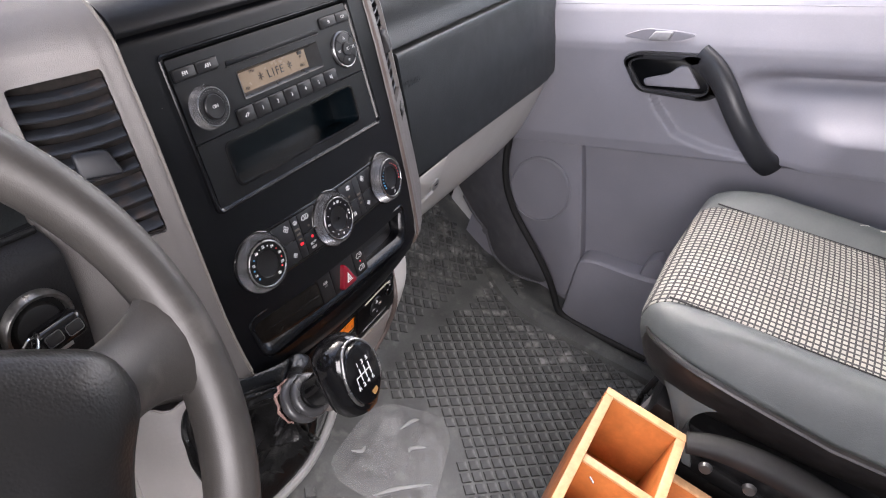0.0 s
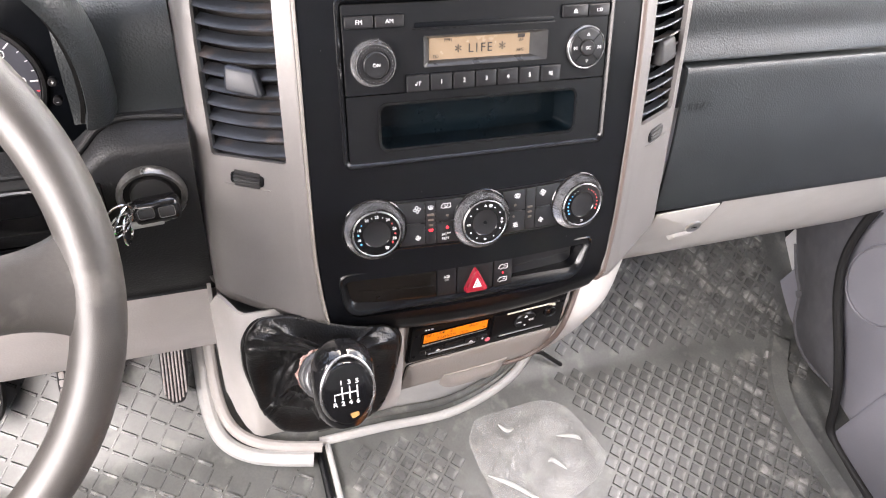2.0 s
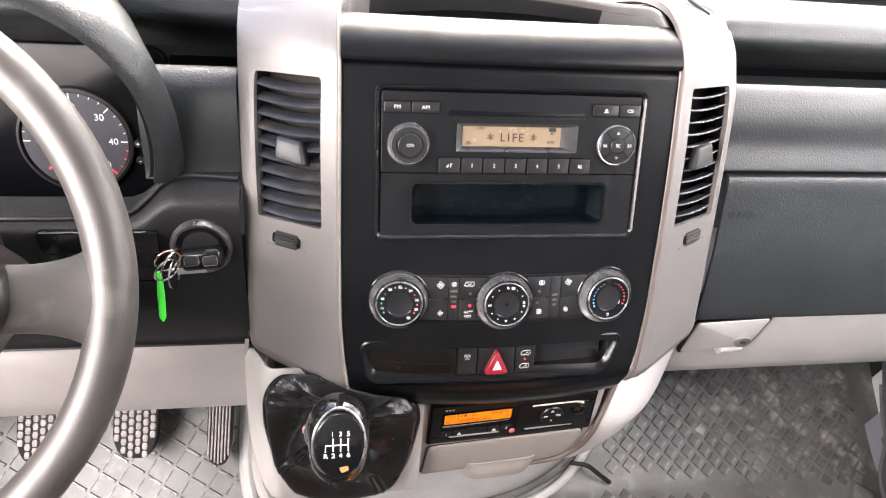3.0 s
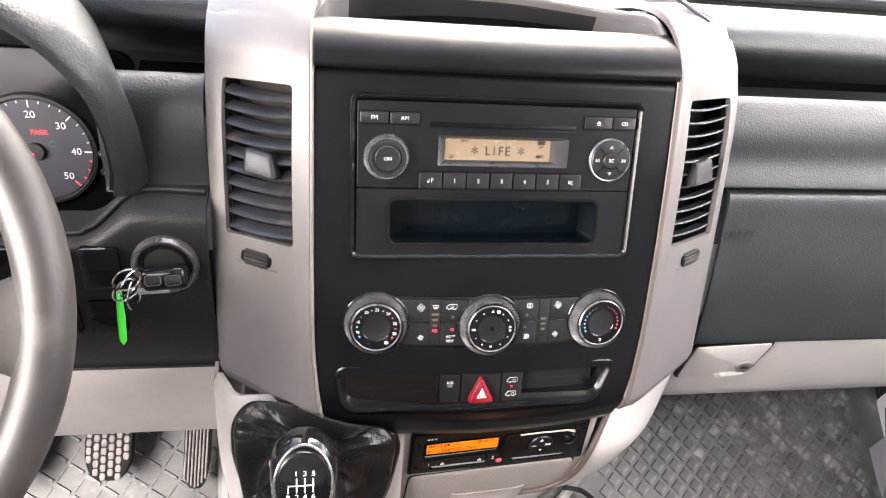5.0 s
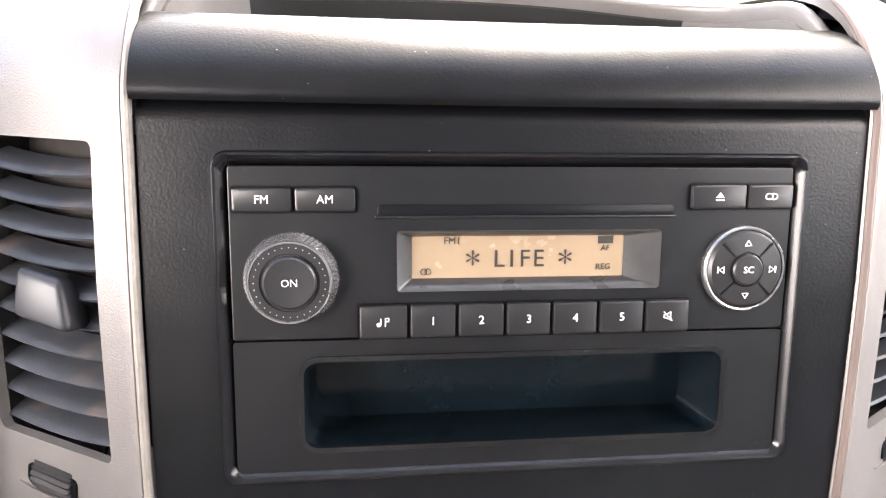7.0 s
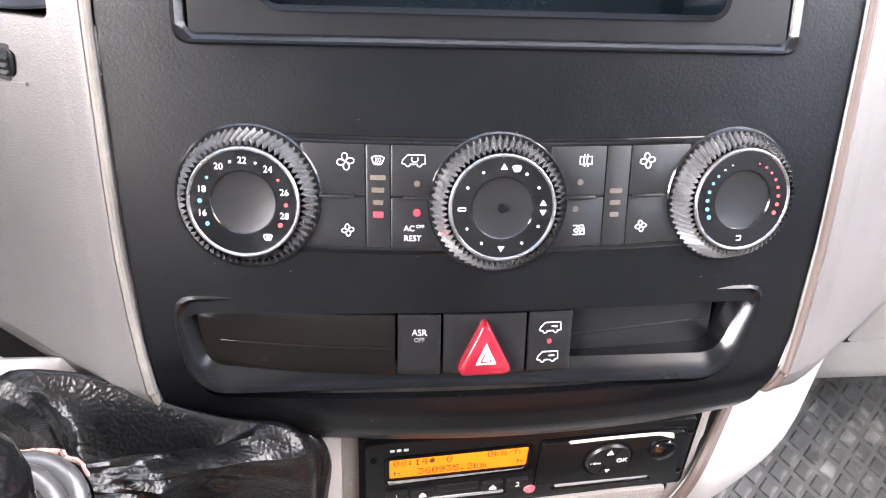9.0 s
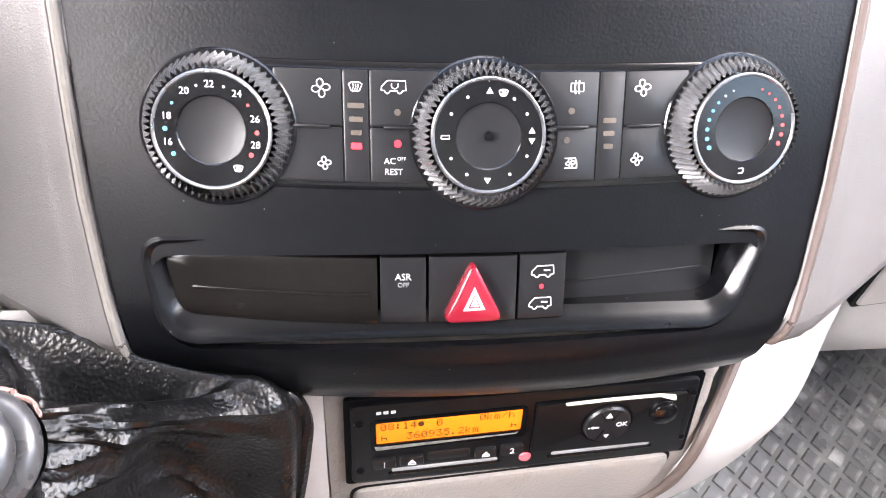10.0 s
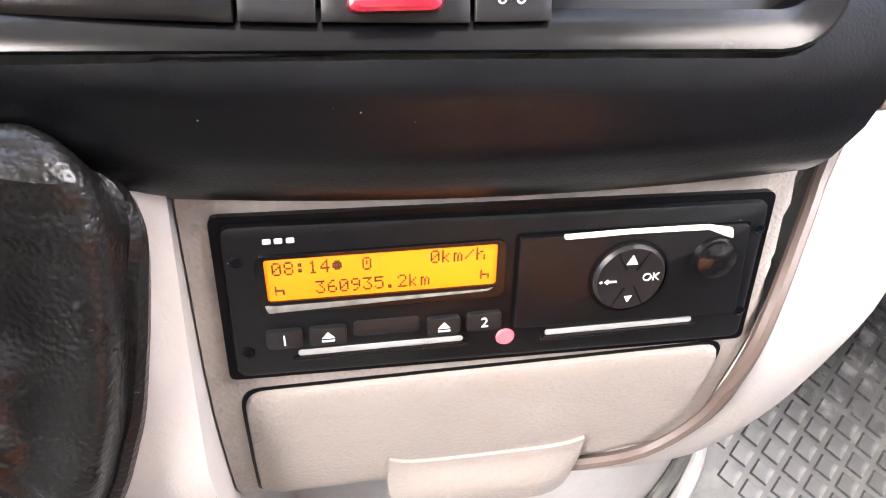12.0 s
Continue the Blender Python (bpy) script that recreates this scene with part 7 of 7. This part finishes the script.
cushion(0.345, 0.665, M_WEAVE, "fabric_centre", 0.008, 0.0, 0.0, "cream and black checked woven fabric, stained")
cushion(0.268, 0.344, M_BOLSTER, "side_bolster", 0.012, 0.070, 0.0)
cushion(0.666, 0.772, M_BOLSTER, "side_bolster", 0.022, 0.0, 0.05)
for x in (0.3445, 0.6655):
    part("piping", tube([(x, y - 0.10 * max(0.0, x - 0.50) ** 1.2 + 0.02 * (x - 0.3), 0.511 - 0.20 * (y + 0.34)) for y in lin(-0.348, -0.88, 30)], 0.0013, 6), M_SOFT, seat)
M_SKIRT = material("scuffed_dark_leatherette", (0.011, 0.0095, 0.009), 0.42, grain=0.3, grain_size=0.0012, spread=0.3, patch=0.03, wear=0.25, wear_color=(0.03, 0.026, 0.024))
edge = smooth_path([(0.266, -0.92, 0), (0.266, -0.60, 0), (0.266, -0.480, 0), (0.272, -0.430, 0), (0.296, -0.382, 0), (0.35, -0.356, 0), (0.50, -0.354, 0), (0.66, -0.370, 0), (0.765, -0.41, 0)], 6)


def skirt_f(u, v):
    p = edge[u]
    top = 0.500 - 0.20 * (min(p.y, -0.34) + 0.34) - 0.030 - 0.022 * max(0.0, min(1.0, (-0.45 - p.y) / 0.15)) - 0.025 * max(0.0, min(1.0, (p.x - 0.29) / 0.08))
    inward = Vector((0.52 - p.x, -0.66 - p.y, 0)).normalized()
    return p + inward * (-0.016 + 0.058 * v * v) + Vector((0, 0, top - 0.090 * v))


part("skirt", shell(skirt_f, list(range(len(edge))), lin(0, 1, 8), 0.008), M_SKIRT, seat, "scuffed dark leatherette seat skirt")
part("skirt_piping", tube([Vector(skirt_f(u, 0.0)) - Vector((0.001, 0, 0)) for u in range(len(edge))], 0.0035, 6), M_SKIRT, seat)
M_FOAM = material("torn_pale_foam", (0.62, 0.60, 0.55), 0.9, grain=0.5, grain_size=0.001)
rag = [(0.715 + 0.006 * math.sin(i * 2.3), -0.475 - 0.011 * i, 0.553 + 0.0024 * i + 0.003 * math.sin(i * 1.7)) for i in range(14)]
part("tear", sweep(rag, [(-0.0022, -0.001), (0.0022, -0.001), (0.0016, 0.002), (-0.001, 0.0024)], scale=lambda t: 0.3 + abs(math.sin(t * 31)) * (0.4 + t)), M_FOAM, seat, "torn edge showing pale foam")
part("backrest", xf(rbox(0.46, 0.12, 0.62, 0.05, 4), pose(0.52, -1.00, 0.88, 4, 0, 0)), M_BOLSTER, seat)
part("recliner_knob", xf(lathe([(0, 0.018), (0.020, 0.017), (0.026, 0.010), (0.027, -0.02), (0, -0.02)], 30), pose(0.560, -0.640, 0.605, 50, -30, 0)), M_DOOR, seat, "round grey adjuster knob")
# base
sb = part("seat_frame", xf(rbox(0.44, 0.46, 0.05, 0.01), pose(0.52, -0.64, 0.345)), M_PLASTIC, seat)
for x in (0.315, 0.72):
    part("rail", xf(rbox(0.035, 0.50, 0.030, 0.006), pose(x, -0.64, 0.305)), M_SOFT, seat)
part("seat_box", xf(rbox(0.44, 0.44, 0.29, 0.02), pose(0.52, -0.68, 0.145)), M_PLASTIC, seat)
part("white_bracket", xf(rbox(0.030, 0.012, 0.16, 0.003), pose(0.455, -0.435, 0.26, 8, 10, 0)), M_HOUSE, seat, "white painted bracket")
part("wire", tube(smooth_path([(0.415, -0.41, 0.33), (0.405, -0.405, 0.27), (0.42, -0.42, 0.20), (0.44, -0.45, 0.15)], 6), 0.005, 8), M_SOFT, seat)
for i, (dx, dy) in enumerate(((0, 0), (0.05, -0.05), (0.0, -0.11), (0.06, -0.16))):
    part("bolt", xf(lathe([(0, 0.006), (0.008, 0.006), (0.010, 0.0)], 12), pose(0.262, -0.46 + dy, 0.36 - 0.2 * dx, 0, -90, 0)), M_ALU, seat)

hb_ = thing("handbrake_lever", "black plastic handbrake lever beside the seat", "handbrake")
part("grip", sweep(smooth_path([(0.205, -0.455, 0.425), (0.215, -0.50, 0.440), (0.226, -0.58, 0.445), (0.240, -0.70, 0.43)], 6), rrect(0.036, 0.030, 0.012, 4), scale=lambda t: 0.75 + 0.5 * t), M_SOFT, hb_)
part("lever_base", xf(rbox(0.06, 0.22, 0.40, 0.02, 3), pose(0.235, -0.72, 0.21)), M_SOFT, hb_)

# ---- wooden box ----
M_PLY = material("varnished_orange_plywood", (0.52, 0.17, 0.045), 0.36, spread=0.18, patch=0.03, grain=0.2, grain_size=0.002, coat=0.2)
M_EDGE = material("pale_plywood_edge", (0.66, 0.39, 0.20), 0.5, spread=0.14, patch=0.01, grain=0.3, grain_size=0.001)
box = thing("wooden_box", "orange varnished plywood box with open compartments", "wooden box")


def board(x0, x1, y0_, y1, z0_, z1, name="board"):
    b = part(name, xf(rbox(x1 - x0, y1 - y0_, z1 - z0_ - 0.004, 0.0015), Matrix.Translation(((x0 + x1) / 2, (y0_ + y1) / 2, (z0_ + z1) / 2 - 0.002))), M_PLY, box)
    part("board_edge", xf(rbox(x1 - x0, y1 - y0_, 0.0042, 0.0012), Matrix.Translation(((x0 + x1) / 2, (y0_ + y1) / 2, z1 - 0.002))), M_EDGE, b)


TOP = 0.424
board(0.205, 0.218, -0.455, -0.338, 0.29, TOP)
board(0.0, 0.2045, -0.350, -0.338, 0.29, TOP)
board(0.0, 0.2045, -0.455, -0.442, 0.29, TOP)
board(0.088, 0.100, -0.4415, -0.3505, 0.30, TOP - 0.004, "divider")
board(0.0, 0.012, -0.4415, -0.3505, 0.29, TOP)
part("box_floor", xf(rbox(0.190, 0.090, 0.010, 0.001), Matrix.Translation((0.108, -0.396, 0.305))), M_PLY, box)
board(0.180, 0.192, -0.640, -0.4555, 0.27, TOP - 0.045, "lower_board")
board(0.0, 0.1795, -0.640, -0.628, 0.27, TOP - 0.045, "lower_board")
part("box_floor", xf(rbox(0.176, 0.17, 0.010, 0.001), Matrix.Translation((0.090, -0.541, 0.285))), M_PLY, box)
part("nail", tube([(0.060, -0.372, 0.428), (0.066, -0.366, 0.4265)], 0.0012, 6), M_ALU, box)
# low black storage bin that carries the box
bin_ = thing("storage_bin", "black plastic storage bin under the wooden box", "storage bin")
part("bin_body", xf(rbox(0.200, 0.285, 0.265, 0.015, 3), Matrix.Translation((0.104, -0.490, 0.1365))), M_PLASTIC, bin_)
part("bin_rim", xf(rbox(0.206, 0.112, 0.020, 0.004), Matrix.Translation((0.106, -0.398, 0.279))), M_PLASTIC, bin_)


# ---- studs of the rubber floor: squares set on their corners ----
def stud_mesh(name):
    bm = bmesh.new()
    a, b, h = 0.0094, 0.0084, 0.0034
    lo = [bm.verts.new((x * a, y * a, 0)) for x, y in ((1, 1), (-1, 1), (-1, -1), (1, -1))]
    hi = [bm.verts.new((x * b, y * b, h)) for x, y in ((1, 1), (-1, 1), (-1, -1), (1, -1))]
    for i in range(4):
        bm.faces.new((lo[i], lo[(i + 1) % 4], hi[(i + 1) % 4], hi[i]))
    bm.faces.new(hi)
    return to_mesh(name, finish(bm, False), M_STUD)


PITCH = 0.0236
PLAIN = [(0.078, 0.03), (0.30, 0.03), (0.362, -0.10), (0.335, -0.185), (0.165, -0.265), (0.10, -0.40), (0.045, -0.25), (0.085, -0.10)]


def inside(x, y, poly):
    hit = False
    for (xa, ya), (xb, yb) in zip(poly, poly[1:] + poly[:1]):
        if (ya > y) != (yb > y) and x < xa + (xb - xa) * (y - ya) / (yb - ya):
            hit = not hit
    return hit


spots = []
for i in range(-60, 60):
    for j in range(-60, 60):
        x = 0.30 + (i - j) * PITCH * 0.7071
        y = -0.06 + (i + j) * PITCH * 0.7071
        right = -0.085 < x < (0.735 if y < -0.09 else 0.835) and -0.60 < y < 0.34
        if not right:
            continue
        if y > -0.012 + (0.5 * max(0, x - 0.13) if x > 0.13 else 0) and x < 0.33:
            continue
        if 0.020 < y + 0.12 * (x - 0.4) < 0.062:          # plain strip at the crease
            continue
        if inside(x, y, PLAIN):                           # smooth patch beside the console
            continue
        spots.append((x, y))
spots.sort(key=lambda p: (p[0] - 0.35) ** 2 + (p[1] + 0.12) ** 2)
me = stud_mesh("stud")
for x, y in spots[:300]:
    o = new("stud", me)
    o.parent = floor
    o.matrix_basis = on_floor(x, y, 45)
bm = bmesh.new()
for x, y in spots[300:]:
    m = on_floor(x, y, 45)
    a, b, h = 0.0094, 0.0084, 0.0034
    lo = [bm.verts.new(m @ Vector((u * a, v * a, 0))) for u, v in ((1, 1), (-1, 1), (-1, -1), (1, -1))]
    hi = [bm.verts.new(m @ Vector((u * b, v * b, h))) for u, v in ((1, 1), (-1, 1), (-1, -1), (1, -1))]
    for i in range(4):
        bm.faces.new((lo[i], lo[(i + 1) % 4], hi[(i + 1) % 4], hi[i]))
    bm.faces.new(hi)
# driver's side: a lattice of low bars, the ones across the light higher than the others
for i in range(-20, 21):
    for j in range(-20, 21):
        x, y = -0.55 + 0.031 * (i * 0.84 + j * 0.54), 0.02 + 0.031 * (-i * 0.54 + j * 0.84)
        if not (-0.90 < x < -0.315 and -0.45 < y < 0.33) and not (-0.315 <= x < -0.16 and -0.45 < y < -0.03):
            continue
        for turn, ln, wd, h in ((-32.7, 0.0125, 0.0026, 0.0046), (57.3, 0.0110, 0.0014, 0.0018)):
            m = on_floor(x, y, turn) @ Matrix.Translation((0.0155, 0, 0))
            lo = [bm.verts.new(m @ Vector((u * ln, v * wd, 0))) for u, v in ((1, 1), (-1, 1), (-1, -1), (1, -1))]
            hi = [bm.verts.new(m @ Vector((u * ln * 0.96, v * wd * 0.6, h))) for u, v in ((1, 1), (-1, 1), (-1, -1), (1, -1))]
            for q in range(4):
                bm.faces.new((lo[q], lo[(q + 1) % 4], hi[(q + 1) % 4], hi[q]))
            bm.faces.new(hi)
st = new("floor_studs", to_mesh("floor_studs", finish(bm, False, False), M_STUD))
st.parent = floor
tagged(st, kind="stuff")


# the cab leans with its floor: set every thing of it upright in the world
for ob in list(scene.objects):
    if ob.parent is None and ob.type in ("EMPTY", "MESH") and ob.name not in ("ground",):
        ob.matrix_basis = CAB @ ob.matrix_basis
